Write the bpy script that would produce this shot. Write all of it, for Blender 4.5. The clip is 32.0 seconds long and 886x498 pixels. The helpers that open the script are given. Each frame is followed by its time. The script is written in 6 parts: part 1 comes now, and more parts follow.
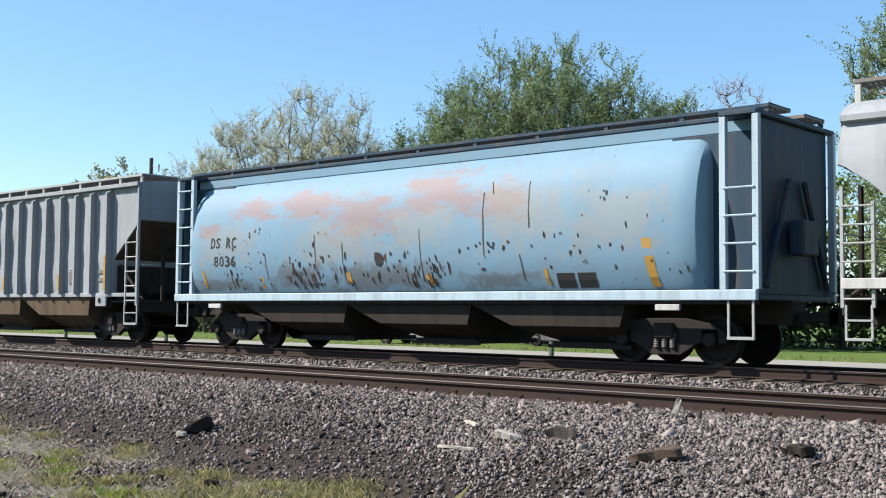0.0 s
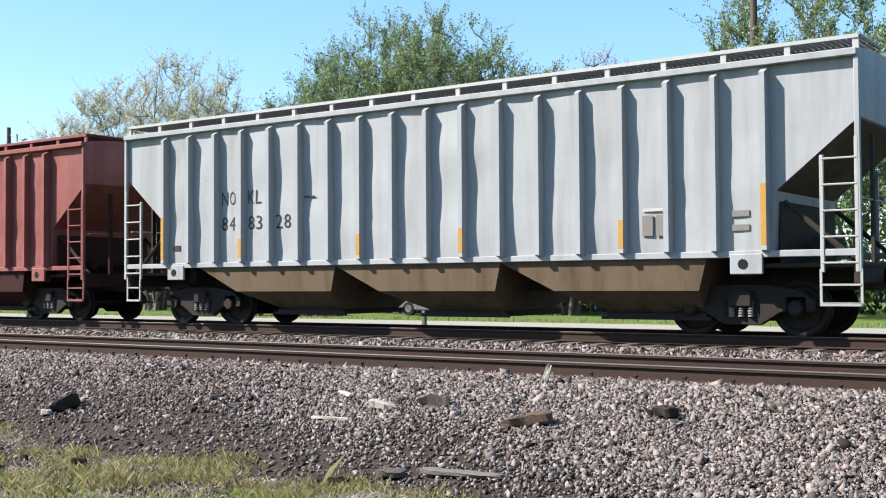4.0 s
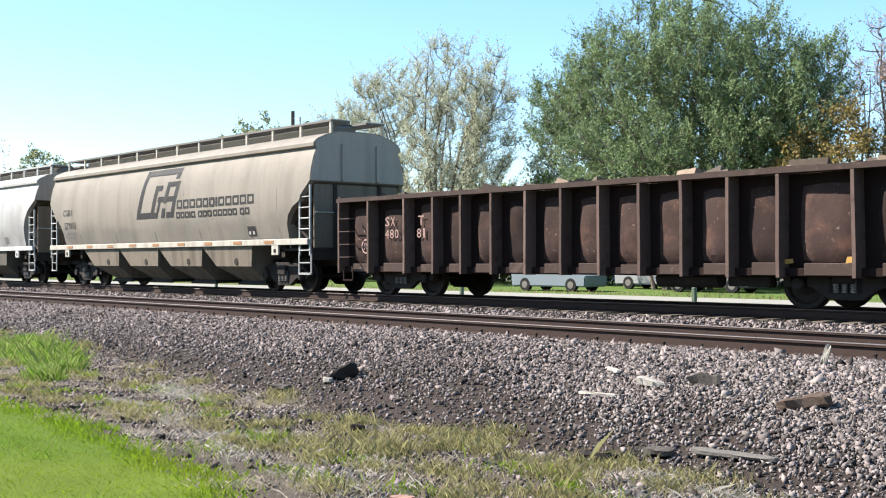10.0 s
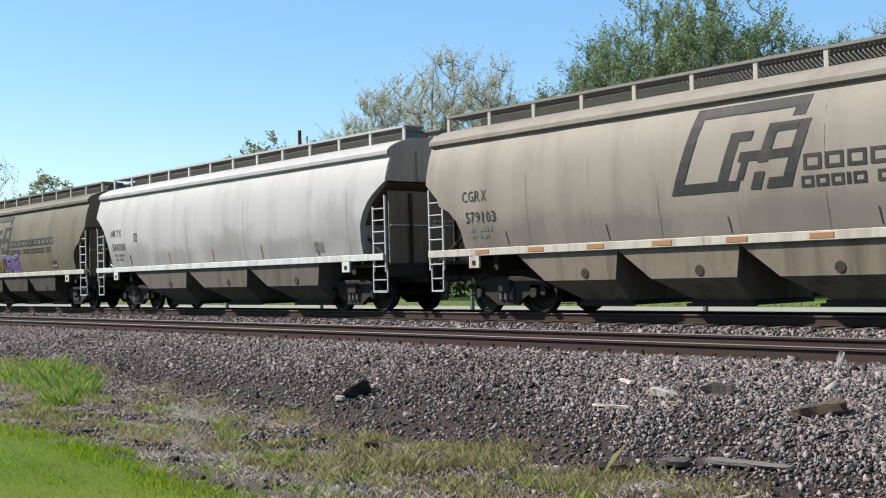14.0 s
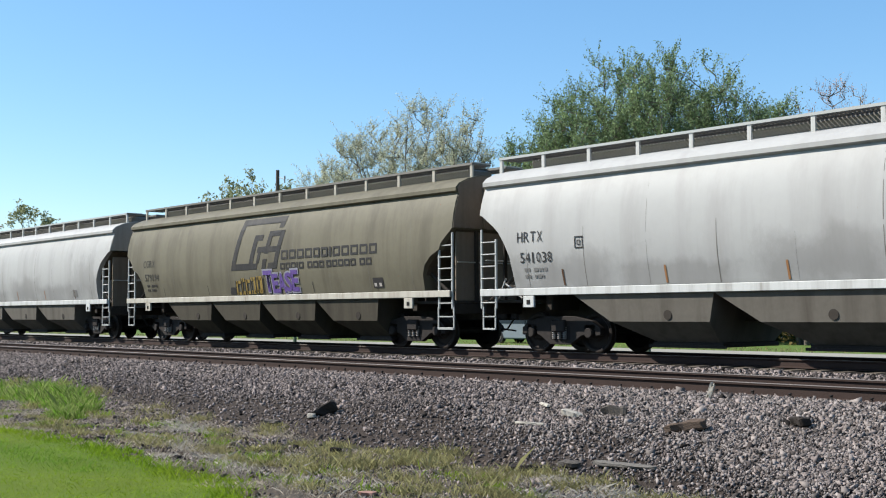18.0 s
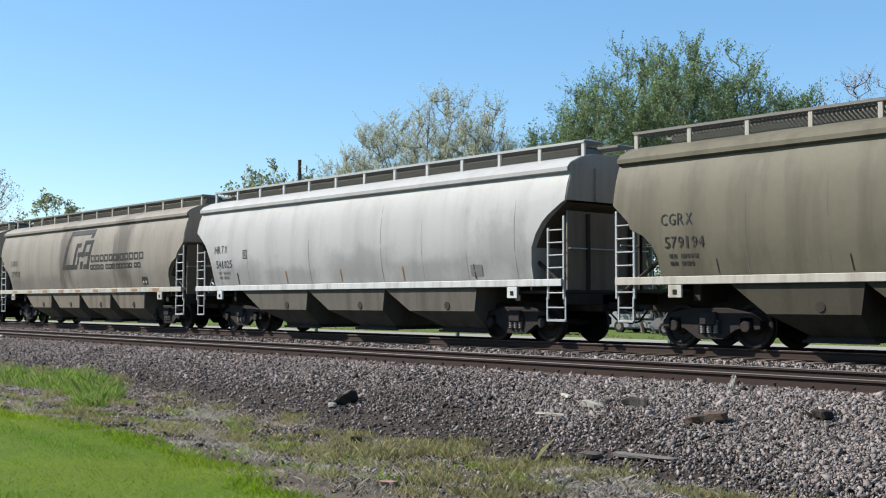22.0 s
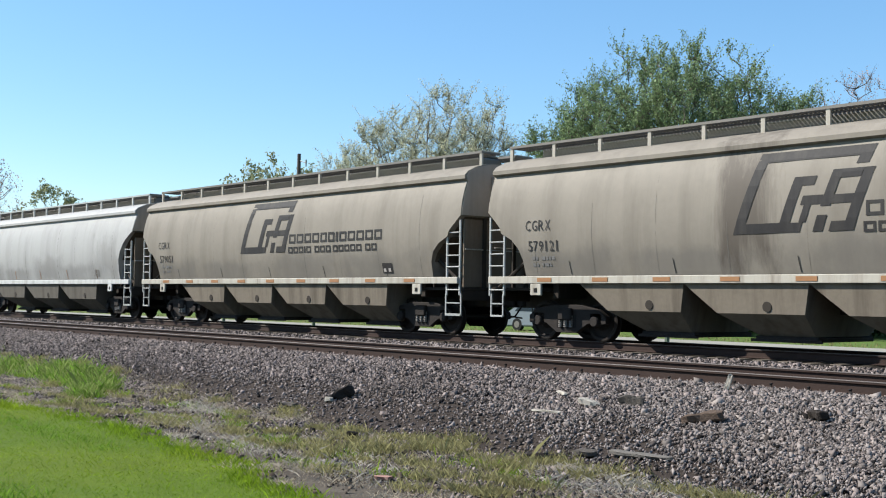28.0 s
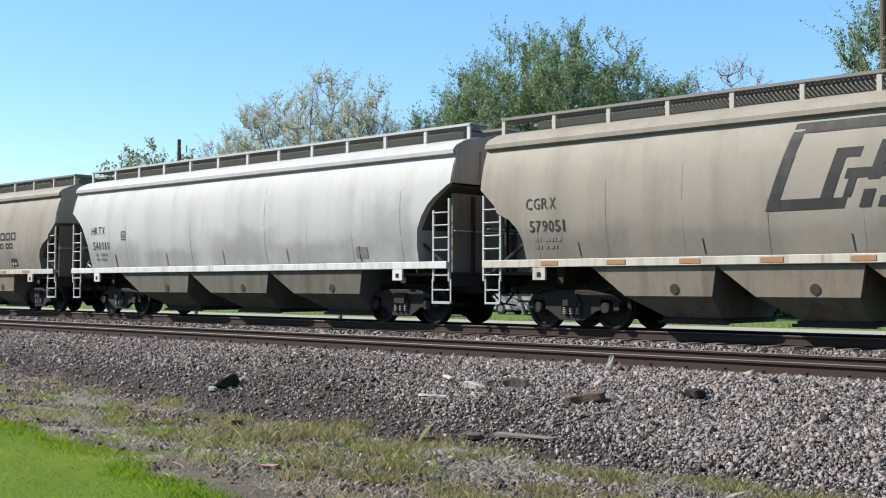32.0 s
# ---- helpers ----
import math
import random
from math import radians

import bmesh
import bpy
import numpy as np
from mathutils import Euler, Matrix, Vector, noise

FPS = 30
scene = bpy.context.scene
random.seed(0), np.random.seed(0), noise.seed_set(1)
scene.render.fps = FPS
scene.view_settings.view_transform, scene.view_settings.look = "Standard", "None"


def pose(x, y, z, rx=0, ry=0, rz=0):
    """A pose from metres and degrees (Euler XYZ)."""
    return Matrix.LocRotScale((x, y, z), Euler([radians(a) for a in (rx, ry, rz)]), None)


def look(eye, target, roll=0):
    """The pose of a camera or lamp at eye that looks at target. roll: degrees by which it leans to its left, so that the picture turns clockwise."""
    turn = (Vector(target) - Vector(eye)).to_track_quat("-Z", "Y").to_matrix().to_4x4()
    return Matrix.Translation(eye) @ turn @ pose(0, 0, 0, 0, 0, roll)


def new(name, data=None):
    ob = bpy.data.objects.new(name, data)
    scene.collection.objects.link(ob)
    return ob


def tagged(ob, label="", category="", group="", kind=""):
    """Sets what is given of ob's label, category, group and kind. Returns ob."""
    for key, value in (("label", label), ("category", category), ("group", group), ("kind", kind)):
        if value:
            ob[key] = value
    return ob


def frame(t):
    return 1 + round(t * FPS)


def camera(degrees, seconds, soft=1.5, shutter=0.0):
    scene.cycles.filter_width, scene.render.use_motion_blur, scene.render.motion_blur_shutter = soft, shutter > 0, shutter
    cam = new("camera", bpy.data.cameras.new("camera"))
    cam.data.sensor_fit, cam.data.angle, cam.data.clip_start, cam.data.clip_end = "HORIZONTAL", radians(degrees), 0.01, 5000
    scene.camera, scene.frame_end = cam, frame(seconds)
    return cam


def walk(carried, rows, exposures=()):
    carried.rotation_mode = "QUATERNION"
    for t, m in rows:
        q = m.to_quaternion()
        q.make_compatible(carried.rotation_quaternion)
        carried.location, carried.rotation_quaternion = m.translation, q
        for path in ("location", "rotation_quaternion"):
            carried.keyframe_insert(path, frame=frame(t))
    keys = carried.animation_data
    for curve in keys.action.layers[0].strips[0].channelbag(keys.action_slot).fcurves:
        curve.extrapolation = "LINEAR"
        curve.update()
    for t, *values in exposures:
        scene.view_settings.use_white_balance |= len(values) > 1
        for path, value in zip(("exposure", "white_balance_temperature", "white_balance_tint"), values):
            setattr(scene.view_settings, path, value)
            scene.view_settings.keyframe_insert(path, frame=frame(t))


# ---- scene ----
cam = camera(42.68, 32.0, soft=1.1)
# seconds, x, y, z, then degrees about x, y, z
PATH = [
    (0.0, -1.084, 0.766, 0.873, 93.24, -0.48, 41.65),
    (0.5, -1.084, 0.766, 0.873, 92.95, -0.10, 43.06),
    (1.0, -1.084, 0.766, 0.873, 92.54, -0.09, 44.35),
    (1.5, -1.084, 0.766, 0.873, 92.10, 0.04, 45.30),
    (2.0, -1.084, 0.766, 0.873, 91.94, 0.82, 45.66),
    (2.5, -1.084, 0.766, 0.873, 92.95, 0.73, 40.24),
    (3.0, -1.084, 0.766, 0.873, 92.89, 0.98, 34.65),
    (3.5, -1.084, 0.766, 0.873, 92.30, 1.59, 33.11),
    (4.0, -1.084, 0.766, 0.873, 91.73, 0.36, 35.24),
    (4.5, -1.084, 0.766, 0.873, 91.48, 1.53, 43.89),
    (6.5, -1.084, 0.766, 0.873, 88.32, 1.09, 51.09),
    (7.0, -1.084, 0.766, 0.873, 88.02, 1.34, 53.93),
    (7.5, -1.084, 0.766, 0.873, 86.84, 3.24, 55.89),
    (8.0, -1.084, 0.766, 0.873, 86.00, 4.16, 61.34),
    (8.5, -1.084, 0.766, 0.873, 88.47, 0.83, 55.65),
    (9.0, -1.084, 0.766, 0.873, 89.62, -1.24, 50.39),
    (9.5, -1.084, 0.766, 0.873, 89.92, -0.23, 49.90),
    (10.0, -1.084, 0.766, 0.873, 90.56, 0.16, 48.68),
    (10.5, -1.084, 0.766, 0.873, 90.64, 0.05, 47.99),
    (11.0, -1.084, 0.766, 0.873, 90.84, 0.29, 48.10),
    (11.5, -1.084, 0.766, 0.873, 91.38, 0.06, 47.76),
    (12.0, -1.084, 0.766, 0.873, 91.95, -0.19, 48.08),
    (12.5, -1.084, 0.766, 0.873, 92.30, -0.32, 48.10),
    (13.0, -1.084, 0.766, 0.873, 92.76, -0.15, 47.26),
    (13.5, -1.084, 0.766, 0.873, 92.60, 0.21, 47.32),
    (14.0, -1.084, 0.766, 0.873, 91.35, 1.54, 49.18),
    (14.5, -1.084, 0.766, 0.873, 90.18, 1.94, 49.43),
    (16.5, -0.375, 0.252, 0.879, 91.70, -0.47, 43.69),
    (17.0, 1.216, -0.902, 0.894, 92.25, -0.42, 46.44),
    (17.5, 1.216, -0.902, 0.894, 92.85, 0.19, 47.72),
    (18.0, 1.216, -0.902, 0.894, 93.25, 0.23, 47.83),
    (18.5, 1.216, -0.902, 0.894, 92.99, 2.00, 51.94),
    (19.0, 1.216, -0.902, 0.894, 91.35, 3.04, 53.32),
    (19.5, 1.216, -0.902, 0.894, 90.99, 1.43, 52.96),
    (20.0, 1.216, -0.902, 0.894, 91.29, 0.57, 52.19),
    (20.5, 1.216, -0.902, 0.894, 91.74, 0.20, 50.76),
    (21.0, 1.216, -0.902, 0.894, 92.23, 0.49, 49.86),
    (21.5, 1.216, -0.902, 0.894, 92.45, 0.12, 49.11),
    (22.0, 1.216, -0.902, 0.894, 92.76, -0.10, 48.89),
    (22.5, 1.216, -0.902, 0.894, 93.06, -0.16, 48.38),
    (23.0, 1.216, -0.902, 0.894, 93.32, 0.28, 47.92),
    (23.5, 1.216, -0.902, 0.894, 93.45, 0.09, 47.69),
    (24.0, 1.216, -0.902, 0.894, 93.34, -0.00, 47.81),
    (24.5, 1.216, -0.902, 0.894, 93.37, -0.16, 47.91),
    (25.0, 1.216, -0.902, 0.894, 93.37, 0.67, 48.31),
    (25.5, 1.216, -0.902, 0.894, 93.38, 0.54, 48.57),
    (26.0, 1.216, -0.902, 0.894, 93.25, 0.45, 48.97),
    (26.5, 1.216, -0.902, 0.894, 92.97, -0.19, 49.19),
    (28.5, 1.216, -0.902, 0.894, 92.40, -0.86, 48.66),
    (29.0, 1.216, -0.902, 0.894, 92.56, -0.47, 47.97),
    (29.5, 1.216, -0.902, 0.894, 92.68, -0.97, 47.22),
    (30.0, 1.216, -0.902, 0.894, 92.46, -0.85, 44.85),
    (30.5, 1.216, -0.902, 0.894, 92.07, -0.92, 43.30),
    (31.0, 1.216, -0.902, 0.894, 92.02, -0.65, 43.09),
    (31.5, 1.216, -0.902, 0.894, 92.03, -0.29, 43.07),
    (32.0, 1.216, -0.902, 0.894, 91.88, -0.07, 42.99),
]
# auto exposure of the handheld camera: it opens a little where the lawn and the dark cars fill the view
walk(cam, [(r[0], pose(*r[1:])) for r in PATH],
     [(0, 1.14, 6400, 10), (2, 1.22, 6400, 10), (3, 1.36, 6500, 10.6), (4, 1.50, 6500, 10.6), (6.5, 1.74, 6450, 10.4), (8, 1.77, 6450, 10.4), (10, 1.66, 6450, 10.4), (11.5, 1.46, 6500, 10.6), (13, 1.16, 6400, 9.3), (14.5, 1.04, 6350, 9), (17, 1.03, 6200, 7.2), (19, 1.0, 6200, 7.2), (20.5, 1.02, 6200, 7.2), (23, 0.92, 6200, 7.2), (26, 0.97, 6200, 7.2), (30, 1.12, 6200, 7), (32, 1.17, 6200, 7)])

# ---- light ----
SUN_WAY = Vector((-0.60, -0.46, 0.65)).normalized()
world = bpy.data.worlds.new("sky")
scene.world = world
world.use_nodes = True
wn = world.node_tree.nodes
wn.clear()
w_out = wn.new("ShaderNodeOutputWorld")
w_bg = wn.new("ShaderNodeBackground")
w_sky = wn.new("ShaderNodeTexSky")
w_sky.sky_type = "NISHITA"
w_sky.sun_disc = False
w_sky.sun_elevation = math.asin(SUN_WAY.z)
w_sky.sun_rotation = math.atan2(SUN_WAY.x, SUN_WAY.y)
w_sky.altitude = 200.0
w_sky.air_density = 1.0
w_sky.dust_density = 0.4
w_sky.ozone_density = 1.6
w_bg.inputs["Strength"].default_value = 0.094
w_sat = wn.new("ShaderNodeHueSaturation")
w_sat.inputs["Saturation"].default_value = 1.2
w_sat.inputs["Hue"].default_value = 0.503
world.node_tree.links.new(w_sky.outputs[0], w_sat.inputs["Color"])
w_haze = wn.new("ShaderNodeMix")     # thin even haze flattens the gradient of the clear sky
w_haze.data_type = "RGBA"
w_haze.inputs[0].default_value = 0.30
w_haze.inputs[7].default_value = (1.40, 2.95, 4.45, 1)
world.node_tree.links.new(w_sat.outputs[0], w_haze.inputs[6])
world.node_tree.links.new(w_haze.outputs[2], w_bg.inputs["Color"])
world.node_tree.links.new(w_bg.outputs[0], w_out.inputs["Surface"])
sun = new("sun", bpy.data.lights.new("sun", "SUN"))
sun.data.energy = 5.0
sun.data.angle = radians(0.55)
sun.data.color = (1.0, 0.93, 0.84)
sun.matrix_basis = look(SUN_WAY * 60, (0, 0, 0))

# ---- materials ----
def mat(name, col, rough=0.6, metal=0.0, var=0.25, scale=5.0, bump=0.0, bscale=None, second=None,
        streak=None, island=0.0, objrand=0.0, stretch=(1, 1, 1), translucent=0.0, spots=None, spec=None):
    """second: (colour, noise size, threshold, softness); streak: (colour, amount, size): stains that run down;
    spots: (colour, size, threshold): small chips and rust."""
    m = bpy.data.materials.new(name)
    m.use_nodes = True
    nt = m.node_tree
    N, K = nt.nodes, nt.links.new
    bsdf = N["Principled BSDF"]
    bsdf.inputs["Roughness"].default_value = rough
    bsdf.inputs["Metallic"].default_value = metal
    bsdf.inputs["Specular IOR Level"].default_value = spec if spec is not None else (0.12 if rough > 0.5 else 0.4)
    tc = N.new("ShaderNodeTexCoord")
    mp = N.new("ShaderNodeMapping")
    mp.inputs["Scale"].default_value = stretch
    K(tc.outputs["Object"], mp.inputs["Vector"])
    vec = mp.outputs["Vector"]

    def tex(size, detail=5.0, v=None):
        n = N.new("ShaderNodeTexNoise")
        n.inputs["Scale"].default_value = size
        n.inputs["Detail"].default_value = detail
        n.inputs["Roughness"].default_value = 0.62
        K(v or vec, n.inputs["Vector"])
        return n.outputs["Fac"]

    def ramp(fac, lo, hi):
        r = N.new("ShaderNodeMapRange")
        r.inputs["From Min"].default_value = lo
        r.inputs["From Max"].default_value = hi
        K(fac, r.inputs["Value"])
        return r.outputs["Result"]

    def mix(fac, a, b, how="MIX"):
        x = N.new("ShaderNodeMix")
        x.data_type = "RGBA"
        x.blend_type = how
        for val, sock in ((fac, x.inputs[0]), (a, x.inputs[6]), (b, x.inputs[7])):
            if hasattr(val, "links"):
                K(val, sock)
            elif isinstance(val, tuple):
                sock.default_value = (*val, 1)
            else:
                sock.default_value = val
        return x.outputs[2]

    def scaled(fac, amount):
        x = N.new("ShaderNodeMath")
        x.operation = "MULTIPLY"
        K(fac, x.inputs[0])
        x.inputs[1].default_value = amount
        return x.outputs[0]

    c = col
    if second:
        c = mix(ramp(tex(second[1]), second[2], second[2] + second[3]), c, second[0])
    dark = tuple(v * (1 - var) for v in col)
    lite = tuple(min(0.95, v * (1 + var)) for v in col)
    tone = mix(ramp(tex(scale), 0.3, 0.7), dark, lite)
    fine = mix(ramp(tex(scale * 7.0), 0.3, 0.7), dark, lite)
    c = mix(0.4, c, tone)
    c = mix(0.3, c, fine)
    if streak:
        sm = N.new("ShaderNodeMapping")
        sm.inputs["Scale"].default_value = (streak[2], streak[2], streak[2] * 0.07)
        K(tc.outputs["Object"], sm.inputs["Vector"])
        c = mix(scaled(ramp(tex(1.0, 6.0, sm.outputs["Vector"]), 0.46, 0.74), streak[1]), c, streak[0])
    if spots:
        c = mix(ramp(tex(spots[1], 3.0), spots[2], spots[2] + 0.05), c, spots[0])
    if island or objrand:
        src = N.new("ShaderNodeNewGeometry").outputs["Random Per Island"] if island else N.new("ShaderNodeObjectInfo").outputs["Random"]
        amt = island or objrand
        r = N.new("ShaderNodeMapRange")
        r.inputs["To Min"].default_value = 1 - amt
        r.inputs["To Max"].default_value = 1 + amt
        K(src, r.inputs["Value"])
        x = N.new("ShaderNodeVectorMath")
        x.operation = "SCALE"
        K(c, x.inputs[0])
        K(r.outputs["Result"], x.inputs["Scale"])
        c = x.outputs[0]
    K(c, bsdf.inputs["Base Color"])
    if bump:
        b = N.new("ShaderNodeBump")
        b.inputs["Strength"].default_value = min(1.0, bump)
        b.inputs["Distance"].default_value = 0.02
        K(tex(bscale or scale * 4.0), b.inputs["Height"])
        K(b.outputs["Normal"], bsdf.inputs["Normal"])
    if translucent:
        t = N.new("ShaderNodeBsdfTranslucent")
        K(c, t.inputs["Color"])
        s = N.new("ShaderNodeMixShader")
        s.inputs[0].default_value = translucent
        K(bsdf.outputs[0], s.inputs[1])
        K(t.outputs[0], s.inputs[2])
        K(s.outputs[0], N["Material Output"].inputs["Surface"])
    return m


GRIME = (0.10, 0.08, 0.06)
RUST = (0.16, 0.065, 0.03)
M_CREAM = mat("cream_paint", (0.204, 0.180, 0.149), 0.58, var=0.12, scale=0.8, streak=((0.081, 0.068, 0.054), 0.42, 1.5), bump=0.06, bscale=3, spots=(RUST, 14, 0.74))
M_CREAM_S = mat("soot_streaked_cream_paint", (0.204, 0.180, 0.149), 0.58, var=0.12, scale=0.8, streak=((0.081, 0.068, 0.054), 0.42, 1.5), bump=0.06, bscale=3, spots=(RUST, 14, 0.74))
M_OLIVE = mat("grimy_tan_paint", (0.120, 0.107, 0.076), 0.58, var=0.15, scale=0.7, streak=((0.061, 0.052, 0.038), 0.75, 1.5), bump=0.06, bscale=3, spots=(RUST, 12, 0.72))
M_WHITE = mat("dusty_white_paint", (0.316, 0.308, 0.296), 0.55, var=0.07, scale=0.7, streak=((0.181, 0.166, 0.157), 0.4, 1.6), bump=0.06, bscale=3, spots=(RUST, 16, 0.76), spec=0.14)
M_GREY = mat("weathered_grey_paint", (0.262, 0.276, 0.288), 0.58, var=0.1, scale=1.2, streak=((0.154, 0.151, 0.143), 0.55, 3.0), bump=0.15, bscale=1.6, spots=(RUST, 12, 0.73))
M_RED = mat("faded_red_paint", (0.188, 0.064, 0.058), 0.58, var=0.2, scale=1.0, streak=((0.118, 0.042, 0.038), 0.6, 2.6), bump=0.12, bscale=1.6, second=((0.300, 0.146, 0.126), 0.55, 0.44, 0.26))
M_BLUE = mat("chalky_blue_paint", (0.142, 0.236, 0.310), 0.58, var=0.12, scale=0.9, streak=((0.160, 0.204, 0.224), 0.6, 2.0), bump=0.08, bscale=2.5, spots=((0.025, 0.020, 0.017), 5.0, 0.69))
# the body blue darkened: shade of the recessed car ends is in the colour
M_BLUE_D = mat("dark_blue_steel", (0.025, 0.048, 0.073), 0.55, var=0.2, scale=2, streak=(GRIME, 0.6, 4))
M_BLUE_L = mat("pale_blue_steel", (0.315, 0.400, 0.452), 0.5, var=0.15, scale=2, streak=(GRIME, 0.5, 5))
M_SILL = mat("white_sill_paint", (0.412, 0.406, 0.388), 0.5, var=0.1, scale=2, streak=((0.171, 0.155, 0.131), 0.7, 5))
M_SILL_T = mat("tan_sill_paint", (0.343, 0.314, 0.263), 0.5, var=0.12, scale=2, streak=((0.160, 0.126, 0.097), 0.7, 5))
# underside colours run dark: shade below the side sill is put into them
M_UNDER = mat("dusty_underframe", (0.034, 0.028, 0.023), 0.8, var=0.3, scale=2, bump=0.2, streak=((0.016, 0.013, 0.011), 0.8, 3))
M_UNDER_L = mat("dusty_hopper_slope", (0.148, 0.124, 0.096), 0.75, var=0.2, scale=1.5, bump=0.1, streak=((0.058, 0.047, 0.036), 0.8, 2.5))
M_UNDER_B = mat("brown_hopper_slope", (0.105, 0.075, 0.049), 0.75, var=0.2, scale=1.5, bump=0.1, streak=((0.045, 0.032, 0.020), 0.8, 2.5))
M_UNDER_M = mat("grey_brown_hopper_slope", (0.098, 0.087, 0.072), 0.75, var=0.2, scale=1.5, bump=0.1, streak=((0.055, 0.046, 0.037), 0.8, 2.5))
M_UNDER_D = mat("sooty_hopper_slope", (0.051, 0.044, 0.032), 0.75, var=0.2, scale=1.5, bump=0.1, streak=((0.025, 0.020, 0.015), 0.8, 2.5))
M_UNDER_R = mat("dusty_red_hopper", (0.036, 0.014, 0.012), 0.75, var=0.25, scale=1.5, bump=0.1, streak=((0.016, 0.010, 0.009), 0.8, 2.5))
M_TRUCK = mat("greasy_cast_steel", (0.024, 0.020, 0.018), 0.75, var=0.4, scale=6, bump=0.3, second=((0.042, 0.031, 0.024), 3, 0.58, 0.12))
M_SPRING = mat("pale_dusty_spring", (0.19, 0.175, 0.16), 0.6, var=0.2, scale=12)
M_WHEEL = mat("dull_wheel_steel", (0.021, 0.017, 0.015), 0.6, 0.3, var=0.4, scale=8, second=((0.028, 0.018, 0.013), 4, 0.55, 0.1))
M_GRATE = mat("galvanised_grating", (0.150, 0.138, 0.124), 0.6, 0.3, var=0.3, scale=20)
M_RAILING = mat("pale_steel_bracket", (0.297, 0.297, 0.286), 0.5, 0.2, var=0.15, scale=5)
# rust taken almost to black: shade between the ribs is put into it
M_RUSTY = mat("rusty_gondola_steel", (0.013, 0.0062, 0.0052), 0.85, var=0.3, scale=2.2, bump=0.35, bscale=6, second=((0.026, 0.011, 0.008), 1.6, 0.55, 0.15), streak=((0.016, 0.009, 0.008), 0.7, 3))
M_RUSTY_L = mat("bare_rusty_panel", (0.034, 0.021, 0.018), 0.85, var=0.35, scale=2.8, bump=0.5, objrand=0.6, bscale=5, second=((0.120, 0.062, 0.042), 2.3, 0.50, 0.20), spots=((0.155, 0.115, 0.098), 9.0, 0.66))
M_CHORD = mat("worn_brown_chord", (0.046, 0.031, 0.026), 0.75, var=0.3, scale=4, bump=0.2, second=((0.115, 0.080, 0.066), 3.0, 0.56, 0.1))
# paler than the wall: sun on the rib faces is put into the colour
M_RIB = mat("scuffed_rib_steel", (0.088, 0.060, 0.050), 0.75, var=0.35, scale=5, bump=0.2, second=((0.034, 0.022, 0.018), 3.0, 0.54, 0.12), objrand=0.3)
M_SCRAP = mat("scrap_metal_and_wood", (0.124, 0.093, 0.068), 0.8, var=0.5, scale=3, island=0.6)
M_INK = mat("faded_black_lettering", (0.032, 0.029, 0.029), 0.6, var=0.3, scale=6)
M_INK_G = mat("grey_logo_paint", (0.028, 0.026, 0.026), 0.6, var=0.3, scale=3, streak=((0.09, 0.08, 0.068), 0.35, 3))
M_LIGHT_INK = mat("faded_white_lettering", (0.354, 0.320, 0.297), 0.6, var=0.2, scale=6)
M_YELLOW = mat("faded_yellow_reflector", (0.314, 0.177, 0.034), 0.5, var=0.2, scale=10)
M_ORANGE = mat("rusty_orange_reflector", (0.240, 0.114, 0.045), 0.5, var=0.2, scale=10)
M_PURPLE = mat("purple_spray_paint", (0.096, 0.059, 0.192), 0.55, var=0.2, scale=5)
M_SPRAY_Y = mat("ochre_spray_paint", (0.228, 0.155, 0.045), 0.55, var=0.3, scale=5)
M_SPRAY_W = mat("pale_spray_paint", (0.195, 0.187, 0.219), 0.55, var=0.1, scale=5)
# end colours are toned for the shade on the end faces, besides their grime
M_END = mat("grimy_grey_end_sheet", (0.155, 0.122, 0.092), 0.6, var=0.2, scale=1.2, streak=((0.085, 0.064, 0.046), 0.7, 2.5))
M_END_L = mat("pale_grey_end_sheet", (0.30, 0.262, 0.225), 0.6, var=0.12, scale=1.2, streak=((0.19, 0.158, 0.128), 0.6, 2.5))
M_END_M = mat("mid_grey_end_sheet", (0.285, 0.25, 0.213), 0.6, var=0.12, scale=1.2, streak=((0.17, 0.137, 0.108), 0.6, 2.5))
# slope sheets face down and inward: their shade is put into this brown
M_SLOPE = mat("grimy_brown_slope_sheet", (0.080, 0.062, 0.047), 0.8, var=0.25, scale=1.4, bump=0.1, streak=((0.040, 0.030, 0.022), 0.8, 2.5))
M_FAINT = mat("faint_grey_lettering", (0.15, 0.142, 0.135), 0.6, var=0.2, scale=8)
M_SEAM = mat("grimy_weld_seam", (0.125, 0.112, 0.098), 0.7, var=0.35, scale=3)
M_HOLE = mat("black_opening", (0.016, 0.014, 0.013), 0.9, var=0.2)
M_STAIN = mat("brown_rust_stain", (0.083, 0.045, 0.026), 0.8, var=0.3, scale=5)
M_RAIL = mat("rusty_rail_web", (0.036, 0.023, 0.019), 0.75, var=0.3, scale=5, bump=0.2)
M_RAILHEAD = mat("worn_rail_head", (0.123, 0.103, 0.093), 0.45, 0.5, var=0.2, scale=4, stretch=(0.1, 1, 1))
M_TIE = mat("grey_weathered_timber", (0.082, 0.068, 0.055), 0.85, var=0.35, scale=4, bump=0.4, stretch=(4, 0.6, 1), objrand=0.25)
M_STONE = mat("crushed_ballast_stone", (0.121, 0.100, 0.093), 0.85, var=0.3, scale=9, island=0.97, second=((0.072, 0.058, 0.050), 0.35, 0.52, 0.12))
M_STONE_W = mat("fresh_pale_ballast_stone", (0.136, 0.117, 0.108), 0.85, var=0.3, scale=9, island=0.8)
